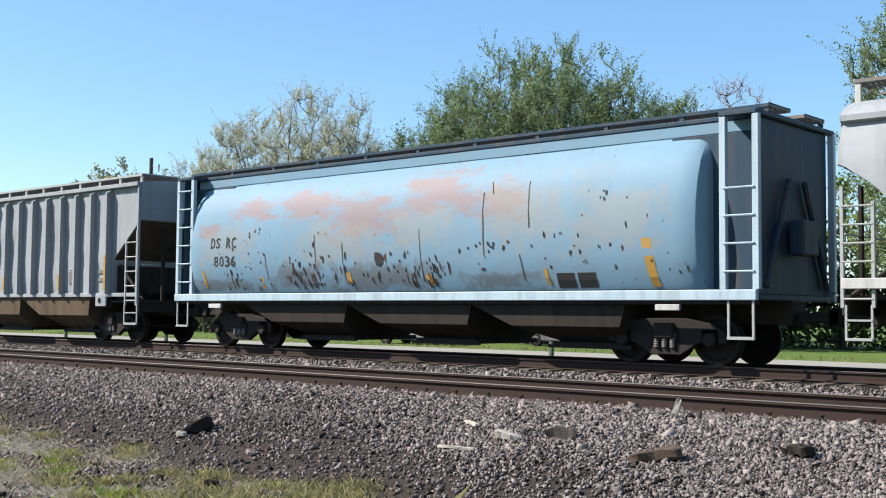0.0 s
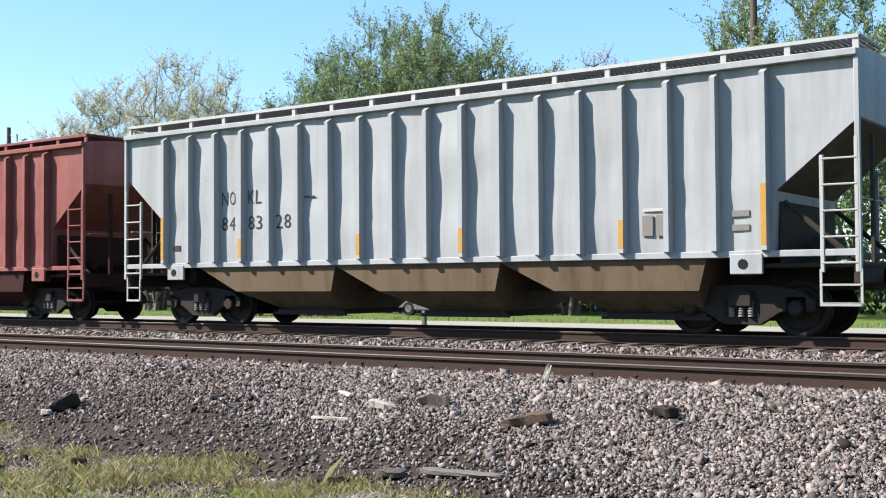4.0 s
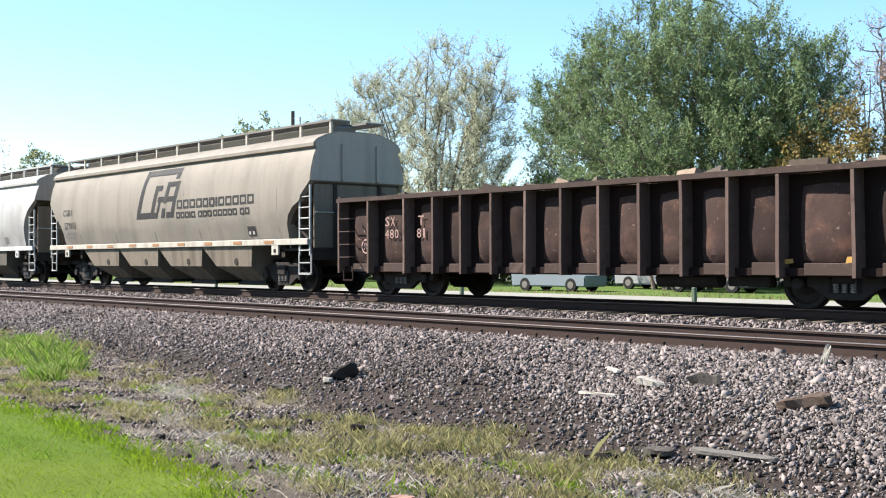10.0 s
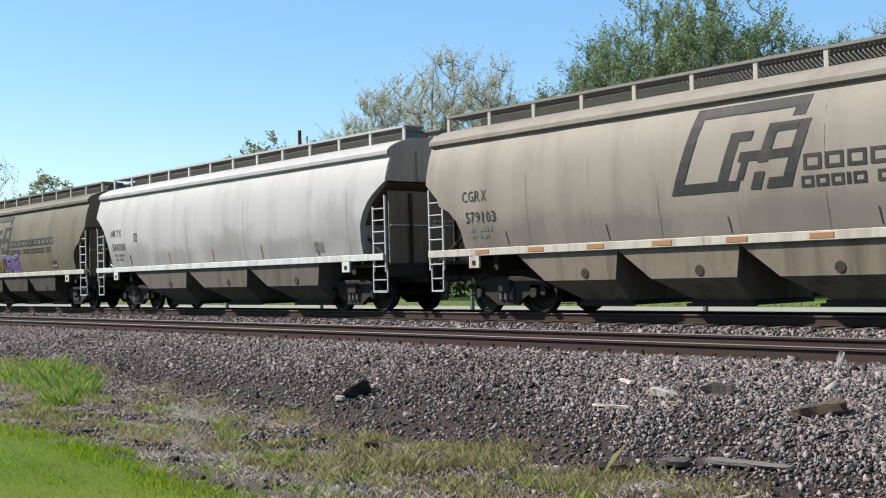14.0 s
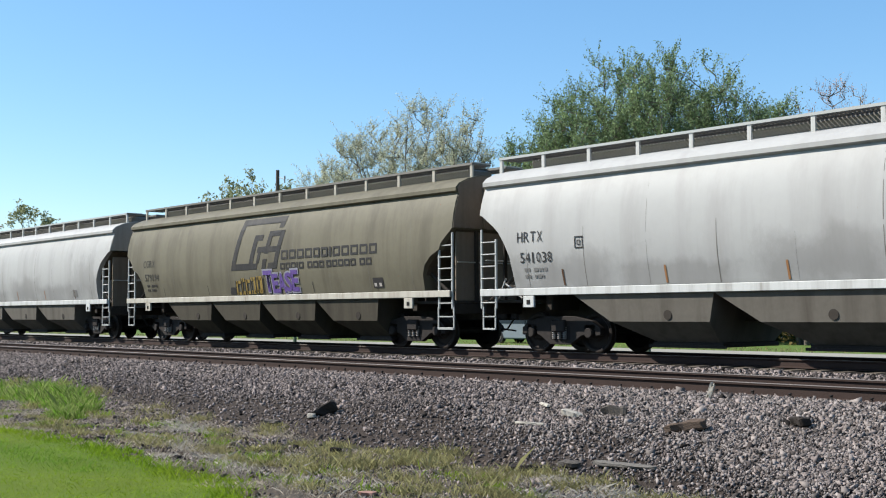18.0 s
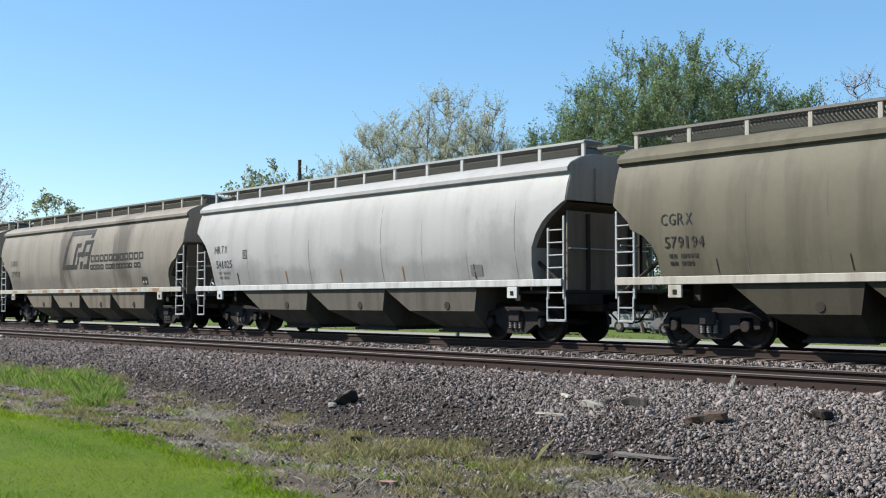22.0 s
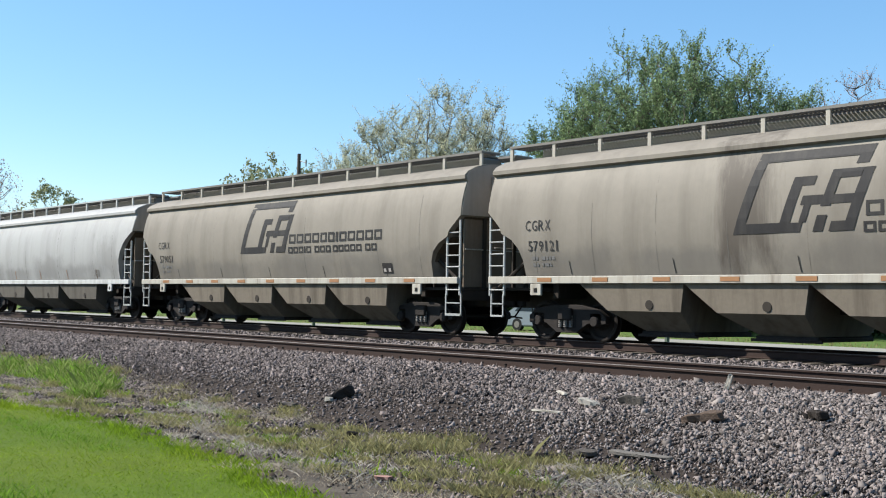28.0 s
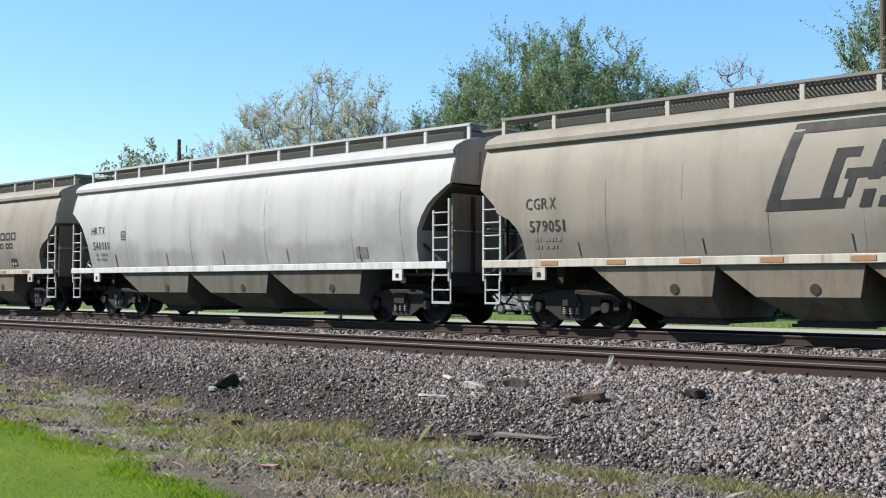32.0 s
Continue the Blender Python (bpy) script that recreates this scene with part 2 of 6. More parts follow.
M_BED = mat("dark_ballast_bed", (0.052, 0.042, 0.036), 0.95, var=0.4, scale=20, bump=0.9, bscale=80, second=((0.150, 0.128, 0.118), 45, 0.54, 0.15))
M_SOIL = mat("dark_damp_gravelly_soil", (0.038, 0.029, 0.024), 0.95, var=0.45, scale=6, bump=0.9, bscale=60, second=((0.066, 0.052, 0.043), 30, 0.56, 0.12))
M_CLOD = mat("crumbled_brown_earth", (0.068, 0.053, 0.041), 0.95, var=0.4, scale=8, island=0.5)
# greasy track bed, with the train's shadow put into its black
M_BED_SHADE = mat("oily_black_track_bed", (0.020, 0.017, 0.015), 0.9, var=0.4, scale=12, bump=0.8, bscale=60)
M_LAWN = mat("mown_lawn_soil", (0.064, 0.098, 0.007), 0.9, var=0.25, scale=0.9, bump=0.8, bscale=30, second=((0.098, 0.124, 0.010), 0.32, 0.46, 0.16), streak=None)
M_DITCH = mat("bare_earth_with_thin_grass", (0.062, 0.050, 0.039), 0.95, var=0.45, scale=2.5, bump=0.9, bscale=25, second=((0.128, 0.108, 0.083), 1.5, 0.52, 0.12))
M_FIELD = mat("verge_grass", (0.076, 0.118, 0.027), 0.95, var=0.3, scale=0.3, bump=0.5, bscale=8)
M_ROAD = mat("pale_concrete_road", (0.235, 0.223, 0.194), 0.9, var=0.12, scale=0.6, bump=0.2, bscale=30)
M_BLADE = mat("lawn_grass_blade", (0.148, 0.232, 0.014), 0.6, var=0.3, scale=0.9, island=0.2, translucent=0.5, second=((0.220, 0.278, 0.020), 0.32, 0.46, 0.16))
M_LUSH = mat("lush_grass_blade", (0.126, 0.225, 0.024), 0.6, var=0.3, scale=2.0, island=0.3, translucent=0.5)
M_TUFT = mat("weed_tuft_blade", (0.190, 0.235, 0.070), 0.6, var=0.25, scale=1.2, island=0.25, translucent=0.5)
M_BLADE_Y = mat("weedy_grass_blade", (0.226, 0.208, 0.096), 0.7, var=0.3, scale=1.2, island=0.4, translucent=0.5)
M_STRAW = mat("dry_grass_blade", (0.33, 0.285, 0.22), 0.8, var=0.25, scale=1.2, island=0.35, translucent=0.5)
M_STRAW_P = mat("bleached_dead_grass", (0.36, 0.33, 0.28), 0.8, var=0.2, scale=1.2, island=0.3, translucent=0.5)
M_WOOD_W = mat("split_pale_wood", (0.314, 0.286, 0.245), 0.8, var=0.2, scale=10, bump=0.4, stretch=(1, 4, 4))
M_WOOD_G = mat("grey_weathered_wood", (0.074, 0.064, 0.055), 0.85, var=0.3, scale=8, bump=0.5, stretch=(0.6, 4, 4))
M_WOOD_P = mat("pale_grey_board", (0.120, 0.108, 0.096), 0.85, var=0.3, scale=8, bump=0.5, stretch=(0.6, 4, 4))
M_WOOD_B = mat("brown_rotten_wood", (0.085, 0.060, 0.045), 0.85, var=0.35, scale=8, bump=0.5, stretch=(0.6, 4, 4))
M_WOOD_D = mat("dark_tarred_wood", (0.025, 0.020, 0.017), 0.8, var=0.4, scale=8, bump=0.5, stretch=(0.6, 4, 4))
M_BARK = mat("grey_brown_bark", (0.123, 0.102, 0.083), 0.9, var=0.35, scale=5, bump=0.6, stretch=(3, 3, 0.5))
M_LEAF_D = mat("fresh_green_leaf", (0.172, 0.230, 0.108), 0.55, var=0.3, scale=0.6, island=0.5, translucent=0.35)
M_LEAF_Y = mat("pale_yellow_green_leaf", (0.42, 0.42, 0.30), 0.6, var=0.25, scale=0.6, island=0.4, translucent=0.4)
M_LEAF_V = mat("muted_olive_spring_leaf", (0.235, 0.245, 0.135), 0.6, var=0.3, scale=0.6, island=0.45, translucent=0.35)
M_CHALK = mat("chalky_worn_lettering", (0.27, 0.175, 0.155), 0.7, var=0.35, scale=9)
M_WALK_R = mat("dark_rusty_walkway", (0.058, 0.024, 0.020), 0.8, var=0.3, scale=6)
M_LEAF_P = mat("pinkish_bud", (0.36, 0.26, 0.22), 0.7, var=0.25, scale=0.6, island=0.4, translucent=0.3)
M_LEAF_M = mat("mid_green_leaf", (0.163, 0.207, 0.065), 0.6, var=0.3, scale=0.5, island=0.45, translucent=0.35)
# leaf green lowered so that the hedge's shade is in its colour
M_HEDGE = mat("dark_hedge_leaf", (0.060, 0.082, 0.030), 0.6, var=0.35, scale=0.4, island=0.5, translucent=0.2)
M_LEAF_O = mat("russet_young_leaf", (0.20, 0.150, 0.055), 0.6, var=0.3, scale=0.5, island=0.4, translucent=0.35)
M_BRICK = mat("dusty_red_brick", (0.26, 0.15, 0.12), 0.9, var=0.25, scale=12)
M_POLE = mat("tarred_pole_wood", (0.084, 0.067, 0.055), 0.85, var=0.3, scale=3, stretch=(3, 3, 0.3))
M_TRAFO = mat("grey_enamel", (0.240, 0.245, 0.245), 0.45, var=0.1, scale=4)
M_SIDING = mat("white_house_siding", (0.428, 0.423, 0.406), 0.6, var=0.06, scale=2)
M_SHINGLE = mat("grey_roof_shingle", (0.134, 0.126, 0.126), 0.9, var=0.25, scale=6)
M_CARWHITE = mat("white_car_paint", (0.24, 0.242, 0.246), 0.25, var=0.03)
M_CARBLUE = mat("pale_blue_car_paint", (0.16, 0.185, 0.205), 0.3, var=0.05)
M_TYRE = mat("black_rubber", (0.017, 0.017, 0.017), 0.85, var=0.2)
M_GLASS = mat("dark_car_glass", (0.025, 0.034, 0.042), 0.05, var=0.05)
M_POST = mat("green_steel_post", (0.084, 0.109, 0.084), 0.6, var=0.2, scale=8)


def worn_patches(m, patches, colour, amount, size=(2.6, 2.6, 2.6), ragged=3.4):
    """Soft-edged worn areas at known places (x, z of the middle, half sizes) of the side, broken up by noise."""
    nt = m.node_tree
    N, K = nt.nodes, nt.links.new
    bsdf = N["Principled BSDF"]
    old = bsdf.inputs["Base Color"].links[0].from_socket
    tc = N.new("ShaderNodeTexCoord")
    sep = N.new("ShaderNodeSeparateXYZ")
    K(tc.outputs["Object"], sep.inputs[0])
    ns = N.new("ShaderNodeTexNoise")
    ns.inputs["Scale"].default_value = 1.0
    nm = N.new("ShaderNodeMapping")
    nm.inputs["Scale"].default_value = size
    K(tc.outputs["Object"], nm.inputs["Vector"])
    ns.inputs["Detail"].default_value = 8.0
    ns.inputs["Roughness"].default_value = 0.7
    K(nm.outputs["Vector"], ns.inputs["Vector"])

    def op(kind, p, q):
        n = N.new("ShaderNodeMath")
        n.operation = kind
        for k, v in ((0, p), (1, q)):
            if hasattr(v, "links"):
                K(v, n.inputs[k])
            elif v is not None:
                n.inputs[k].default_value = v
        return n.outputs[0]

    total = None
    for cx, cz, hx, hz in patches:
        u = op("DIVIDE", op("ABSOLUTE", op("SUBTRACT", sep.outputs[0], cx), None), hx)
        v = op("DIVIDE", op("ABSOLUTE", op("SUBTRACT", sep.outputs[2], cz), None), hz)
        r = op("ADD", op("MAXIMUM", u, v), op("MULTIPLY", op("SUBTRACT", ns.outputs["Fac"], 0.5), ragged))
        mr = N.new("ShaderNodeMapRange")
        mr.inputs["From Min"].default_value = 1.15
        mr.inputs["From Max"].default_value = 0.55
        K(r, mr.inputs["Value"])
        total = mr.outputs["Result"] if total is None else op("MAXIMUM", total, mr.outputs["Result"])
    x = N.new("ShaderNodeMix")
    x.data_type = "RGBA"
    K(op("MULTIPLY", total, amount), x.inputs[0])
    K(old, x.inputs[6])
    x.inputs[7].default_value = (*colour, 1)
    K(x.outputs[2], bsdf.inputs["Base Color"])


worn_patches(M_BLUE, [(-5.0, 3.30, 0.85, 0.25), (-2.95, 3.25, 0.8, 0.36), (-1.2, 2.95, 1.05, 0.5), (0.9, 3.30, 0.95, 0.45), (-6.6, 2.85, 0.4, 0.16), (2.6, 3.0, 0.7, 0.4)], (0.236, 0.142, 0.120), 0.66, (1.8, 1.8, 4.6))
worn_patches(M_BLUE, [(3.2, 2.75, 1.0, 0.6), (5.3, 2.6, 0.95, 0.55), (-5.9, 2.45, 1.1, 0.45), (-2.0, 2.4, 1.2, 0.45), (0.5, 2.6, 0.8, 0.4)], (0.235, 0.225, 0.20), 0.50)
worn_patches(M_BLUE, [(-3.2, 1.65, 0.9, 0.25), (-0.6, 1.6, 1.4, 0.3), (2.6, 1.5, 0.9, 0.15), (-6.0, 1.5, 1.2, 0.14)], (0.085, 0.070, 0.062), 0.6)

worn_patches(M_WHITE, [(-5.6, 1.75, 1.6, 0.45), (-2.6, 1.6, 1.8, 0.35), (0.6, 1.9, 1.7, 0.55), (3.4, 1.65, 1.9, 0.40), (6.2, 2.2, 0.9, 0.8)], (0.150, 0.140, 0.132), 0.42, (1.1, 1.1, 0.7), 2.6)
for m in (M_CREAM, M_CREAM_S):
    worn_patches(m, [(-6.0, 1.7, 1.6, 0.40), (-2.4, 1.65, 1.9, 0.35), (1.5, 1.75, 1.9, 0.45), (5.0, 1.7, 1.7, 0.45)], (0.118, 0.108, 0.098), 0.45, (1.1, 1.1, 0.7), 2.6)
worn_patches(M_CREAM_S, [(-1.35, 2.9, 0.62, 1.35), (3.85, 2.8, 0.75, 1.45)], (0.062, 0.050, 0.041), 0.75, (2.4, 2.4, 0.22), 2.2)

# ---- building tools ----
def part(name, bm, material, parent=None, label="", smooth=False):
    me = bpy.data.meshes.new(name)
    bm.normal_update()
    bm.to_mesh(me)
    bm.free()
    me.materials.append(material)
    if smooth:
        me.polygons.foreach_set("use_smooth", [True] * len(me.polygons))
        me.set_sharp_from_angle(angle=radians(28))
    ob = new(name, me)
    if parent is not None:
        ob.parent = parent
    if label:
        ob["label"] = label
    return ob


def again(ob, m, parent=None):
    """Another piece on the same mesh."""
    o = new(ob.name.split(".")[0], ob.data)
    o.parent = parent or ob.parent
    o.matrix_basis = m
    if "label" in ob:
        o["label"] = ob["label"]
    return o


def raw(name, verts, faces, material, parent=None, smooth=False):
    me = bpy.data.meshes.new(name)
    me.from_pydata(verts, [], faces)
    me.materials.append(material)
    if smooth:
        me.polygons.foreach_set("use_smooth", [True] * len(me.polygons))
    ob = new(name, me)
    if parent is not None:
        ob.parent = parent
    return ob


def soup(name, verts, size, material, parent=None):
    """One mesh out of equal polygons of `size` corners; verts is an (n * size, 3) array."""
    n = len(verts)
    me = bpy.data.meshes.new(name)
    me.vertices.add(n)
    me.vertices.foreach_set("co", np.asarray(verts, dtype=np.float32).ravel())
    me.loops.add(n)
    me.loops.foreach_set("vertex_index", np.arange(n, dtype=np.int32))
    me.polygons.add(n // size)
    me.polygons.foreach_set("loop_start", np.arange(0, n, size, dtype=np.int32))
    me.update(calc_edges=True)
    me.materials.append(material)
    ob = new(name, me)
    if parent is not None:
        ob.parent = parent
    return ob


def box(bm, x0, x1, y0, y1, z0, z1, bevel=0.0, m=None):
    r = bmesh.ops.create_cube(bm, size=1.0)
    v = r["verts"]
    for p in v:
        p.co = Vector(((x0 + x1) / 2 + p.co.x * (x1 - x0), (y0 + y1) / 2 + p.co.y * (y1 - y0), (z0 + z1) / 2 + p.co.z * (z1 - z0)))
        if m:
            p.co = m @ p.co
    if bevel:
        es = list({e for p in v for e in p.link_edges})
        bmesh.ops.bevel(bm, geom=es, offset=bevel, segments=1, affect="EDGES")
    return bm


def boxed(*a, **k):
    return box(bmesh.new(), *a, **k)


def prism(bm, outline, y0, y1):
    """An outline in x, z drawn out from y0 to y1."""
    a = [bm.verts.new((x, y0, z)) for x, z in outline]
    b = [bm.verts.new((x, y1, z)) for x, z in outline]
    n = len(a)
    bm.faces.new(a[::-1] if y1 > y0 else a)
    bm.faces.new(b if y1 > y0 else b[::-1])
    for i in range(n):
        bm.faces.new((a[i], a[(i + 1) % n], b[(i + 1) % n], b[i]))
    bmesh.ops.recalc_face_normals(bm, faces=bm.faces)
    return bm


def wavy_bar(x0, x1, y0, y1, z0, z1, seed):
    """A long beam bent and knocked about by use."""
    bm = bmesh.new()
    n = int((x1 - x0) / 0.3)
    rings = []
    for i in range(n + 1):
        x = x0 + (x1 - x0) * i / n
        dz, dy = 0.022 * noise.noise((x * 0.9, seed, 0.0)) + 0.010 * noise.noise((x * 3.1, seed, 5.0)), 0.02 * noise.noise((x * 1.1, seed, 9.0))
        rings.append([bm.verts.new((x, y + dy, z + (dz if z > z0 else dz * 0.3))) for y, z in ((y0, z0), (y1, z0), (y1, z1), (y0, z1))])
    for a, b in zip(rings, rings[1:]):
        for k in range(4):
            bm.faces.new((a[k], b[k], b[(k + 1) % 4], a[(k + 1) % 4]))
    bm.faces.new(rings[0])
    bm.faces.new(rings[-1][::-1])
    bmesh.ops.recalc_face_normals(bm, faces=bm.faces)
    return bm


def tube(bm, p, q, r0, r1=None, n=7):
    p, q = Vector(p), Vector(q)
    w = (q - p).normalized()
    u = w.orthogonal().normalized()
    v = w.cross(u)
    r1 = r0 if r1 is None else r1
    a, b = [], []
    for i in range(n):
        c = math.cos(2 * math.pi * i / n) * u + math.sin(2 * math.pi * i / n) * v
        a.append(bm.verts.new(p + c * r0))
        b.append(bm.verts.new(q + c * r1))
    for i in range(n):
        bm.faces.new((a[i], a[(i + 1) % n], b[(i + 1) % n], b[i]))
    bm.faces.new(a[::-1])
    bm.faces.new(b)
    return bm


def lathe(bm, outline, n=24, axis_y=True):
    """An outline of (radius, along) turned about the y axis."""
    rings = []
    for r, a in outline:
        rings.append([bm.verts.new((r * math.cos(2 * math.pi * i / n), a, r * math.sin(2 * math.pi * i / n))) for i in range(n)])
    for s, t in zip(rings, rings[1:]):
        for i in range(n):
            bm.faces.new((s[i], s[(i + 1) % n], t[(i + 1) % n], t[i]))
    bm.faces.new(rings[0])
    bm.faces.new(rings[-1][::-1])
    bmesh.ops.recalc_face_normals(bm, faces=bm.faces)
    return bm


def empty(name, label, category, group="", kind=""):
    ob = new(name)
    ob.empty_display_size = 0.3
    return tagged(ob, label, category, group, kind)

# ---- the train ----
TRACK_Y = 19.37      # middle of the loaded track
SPEED = 5.3576       # metres a second
WHEEL_R = 0.45
CARS = []            # (car, place of its middle at the start)
WHEELS = []          # (wheelset, its place in the truck)


def lerp(x, table):
    return float(np.interp(x, [a for a, _ in table], [b for _, b in table]))


def truck_kit():
    """Side frame, bolster, spring and wheelset meshes, shared by all trucks."""
    bm = bmesh.new()
    prism(bm, [(-1.18, 0.56), (-1.18, 0.40), (-1.02, 0.38), (-1.02, 0.62), (-0.72, 0.62), (-0.72, 0.40), (-0.62, 0.38), (-0.30, 0.18), (0.30, 0.18), (0.62, 0.38),
               (0.72, 0.40), (0.72, 0.62), (1.02, 0.62), (1.02, 0.38), (1.18, 0.40), (1.18, 0.56), (0.95, 0.72), (0.42, 0.82), (-0.42, 0.82), (-0.95, 0.72)], -0.07, 0.07)
    bmesh.ops.bevel(bm, geom=list(bm.edges), offset=0.012, segments=1, affect="EDGES")
    side = part("side_frame", bm, M_TRUCK)
    window = part("frame_window", boxed(-0.30, 0.30, -0.02, 0.02, 0.29, 0.60, 0.01), M_HOLE)
    coil = [(0.012, 0.0)]
    for k in range(7):
        coil += [(0.030, 0.005 + k * 0.04), (0.052, 0.014 + k * 0.04), (0.052, 0.028 + k * 0.04), (0.030, 0.037 + k * 0.04)]
    bm = lathe(bmesh.new(), coil + [(0.012, 0.29)], 10)
    bmesh.ops.rotate(bm, verts=bm.verts, matrix=Matrix.Rotation(radians(90), 3, "X"))
    bmesh.ops.translate(bm, verts=bm.verts, vec=(0, 0, 0.30))
    spring = part("spring", bm, M_SPRING, smooth=True)
    bolster = part("bolster", boxed(-0.2, 0.2, -1.15, 1.15, 0.46, 0.74, 0.03), M_TRUCK)
    cap = bmesh.new()
    lathe(cap, [(0.02, -0.05), (0.10, -0.05), (0.125, -0.02), (0.125, 0.05), (0.02, 0.05)], 14)
    cap = part("bearing_cap", cap, M_TRUCK)
    bm = bmesh.new()
    for s in (-1, 1):
        w = bmesh.new()
        lathe(w, [(0.07, -0.045), (0.15, -0.05), (0.20, -0.02), (0.33, -0.012), (0.37, -0.055), (0.42, -0.06), (WHEEL_R, -0.05), (WHEEL_R + 0.004, 0.035), (WHEEL_R + 0.03, 0.045),
                  (WHEEL_R + 0.03, 0.07), (0.37, 0.07), (0.33, 0.015), (0.20, 0.025), (0.07, 0.05)], 28)
        me = bpy.data.meshes.new("w")
        bmesh.ops.transform(w, matrix=Matrix.Translation((0, s * 0.765, 0)) @ Matrix.Rotation(0 if s < 0 else math.pi, 4, "Z"), verts=w.verts)
        w.to_mesh(me)
        bm.from_mesh(me)
        w.free()
        bpy.data.meshes.remove(me)
    tube(bm, (0, -1.0, 0), (0, 1.0, 0), 0.075, n=12)
    wheels = part("wheelset", bm, M_WHEEL, smooth=False)
    kit = dict(side=side, window=window, spring=spring, bolster=bolster, cap=cap, wheels=wheels)
    return kit


def put_truck(kit, car, x):
    t = new("truck")
    t.empty_display_size = 0.2
    t.parent = car
    t.matrix_basis = pose(x, 0, 0)
    t["label"] = "dark greasy cast-steel truck"
    for s in (-1, 1):
        again(kit["side"], pose(0, s * 0.98, 0), t)
        again(kit["window"], pose(0, s * 1.035, 0), t)
        for d in (-0.16, 0, 0.16):
            again(kit["spring"], pose(d, s * 1.07, 0), t)
        for d in (-0.87, 0.87):
            again(kit["cap"], pose(d, s * 1.07, WHEEL_R), t)
    again(kit["bolster"], pose(0, 0, 0), t)
    for d in (-0.87, 0.87):
        w = again(kit["wheels"], pose(d, 0, WHEEL_R), t)
        WHEELS.append((w, d))


def put_ladder(car, x0, x1, z0, z1, y, material, rungs, step=True):
    bm = bmesh.new()
    lad = part("ladder", boxed(x0 - 0.03, x0 + 0.03, y - 0.025, y + 0.025, z0, z1 + 0.25, 0.008), material, car)
    bm.free()
    part("stile", boxed(x1 - 0.03, x1 + 0.03, y - 0.025, y + 0.025, z0, z1, 0.008), material, lad)
    for k in range(rungs):
        z = z0 + 0.14 + (z1 - z0 - 0.2) * k / (rungs - 1)
        part("rung", tube(bmesh.new(), (x0, y - 0.02, z), (x1, y - 0.02, z), 0.016, n=6), material, lad)
    if step:
        s = part("sill_step", boxed(x0 + 0.04, x1 - 0.02, y - 0.03, y + 0.03, 0.50, 0.545, 0.006), material, car)
        for x in (x0 + 0.05, x1 - 0.03):
            part("step_strap", boxed(x - 0.018, x + 0.018, y - 0.014, y + 0.014, 0.50, z0 + 0.05), material, s)
        part("step_rung", boxed(x0 + 0.04, x1 - 0.02, y - 0.025, y + 0.025, 0.80, 0.83), material, s)


def coupler(car, x, s):
    bm = boxed(min(x, x + s * 0.62), max(x, x + s * 0.62), -0.1, 0.1, 0.76, 0.94, 0.02)
    box(bm, min(x + s * 0.55, x + s * 0.80), max(x + s * 0.55, x + s * 0.80), -0.17, 0.14, 0.72, 1.0, 0.04)
    part("coupler", bm, M_TRUCK, car)
    bm = tube(bmesh.new(), (x + s * 0.15, -0.28, 0.75), (x + s * 0.42, -0.24, 0.50), 0.022, n=6)
    tube(bm, (x + s * 0.42, -0.24, 0.50), (x + s * 0.75, -0.16, 0.46), 0.022, n=6)
    part("brake_hose", bm, M_HOLE, car)


def dent(x, z, L):
    """How far the side sheet of a curved car is pressed in."""
    return 0.014 * max(0.0, noise.noise((x * 0.95, z * 0.55, L)) - 0.05) + 0.004 * max(0.0, noise.noise((x * 2.6, z * 1.1, L + 3)))


def shell(L, side, roof, cut):
    """The body between its end walls: side and roof are (half width, height) from the sill to the middle of the roof; cut: (distance from the end, lowest height)."""
    ze, zs = side[-1][1], side[0][1]
    table = [(z, w) for w, z in side]
    nz = 12
    ds = sorted({d for d, _ in cut})
    xs = [-L / 2 + d for d in ds]
    inner = np.linspace(-L / 2 + ds[-1], L / 2 - ds[-1], 53)[1:-1].tolist()
    xs = xs + inner + [-x for x in xs[::-1]]
    bm = bmesh.new()
    rows = []
    for x in xs:
        zb = max(zs, lerp(L / 2 - abs(x), cut))
        near = []
        for k in range(nz + 1):
            z = zb + (ze - zb) * k / nz
            near.append((lerp(z, table) - dent(x, z, L), z))
        pts = [(-w, z) for w, z in near] + [(-w, z) for w, z in roof] + [(w, z) for w, z in roof[::-1] if w > 0] + [(w, z) for w, z in near[::-1]]
        rows.append([bm.verts.new((x, y, z)) for y, z in pts])
    n = len(rows[0])
    for a, b in zip(rows, rows[1:]):
        for i in range(n):
            j = (i + 1) % n
            bm.faces.new((a[i], b[i], b[j], a[j]))
    bm.faces.new(rows[0])
    bm.faces.new(rows[-1][::-1])
    bmesh.ops.recalc_face_normals(bm, faces=bm.faces)
    return bm


SIDE_CURVED = [(1.46, 1.45), (1.535, 1.75), (1.60, 2.1), (1.625, 2.5), (1.61, 2.9), (1.56, 3.3), (1.475, 3.62), (1.39, 3.84)]
ROOF_CURVED = [(1.38, 3.86), (1.47, 3.90), (1.47, 3.99), (1.36, 4.10), (1.05, 4.24), (0.62, 4.34), (0.0, 4.36)]
CUT_CURVED = [(0.0, 2.98), (0.40, 2.62), (0.46, 2.47), (0.80, 2.31), (1.02, 2.10), (1.13, 1.85), (1.16, 1.45)]
CUT_FLARED = [(0.0, 3.22), (0.12, 3.16), (0.50, 2.90), (0.66, 2.76), (0.85, 2.50), (1.00, 2.20), (1.06, 1.80), (1.08, 1.45)]
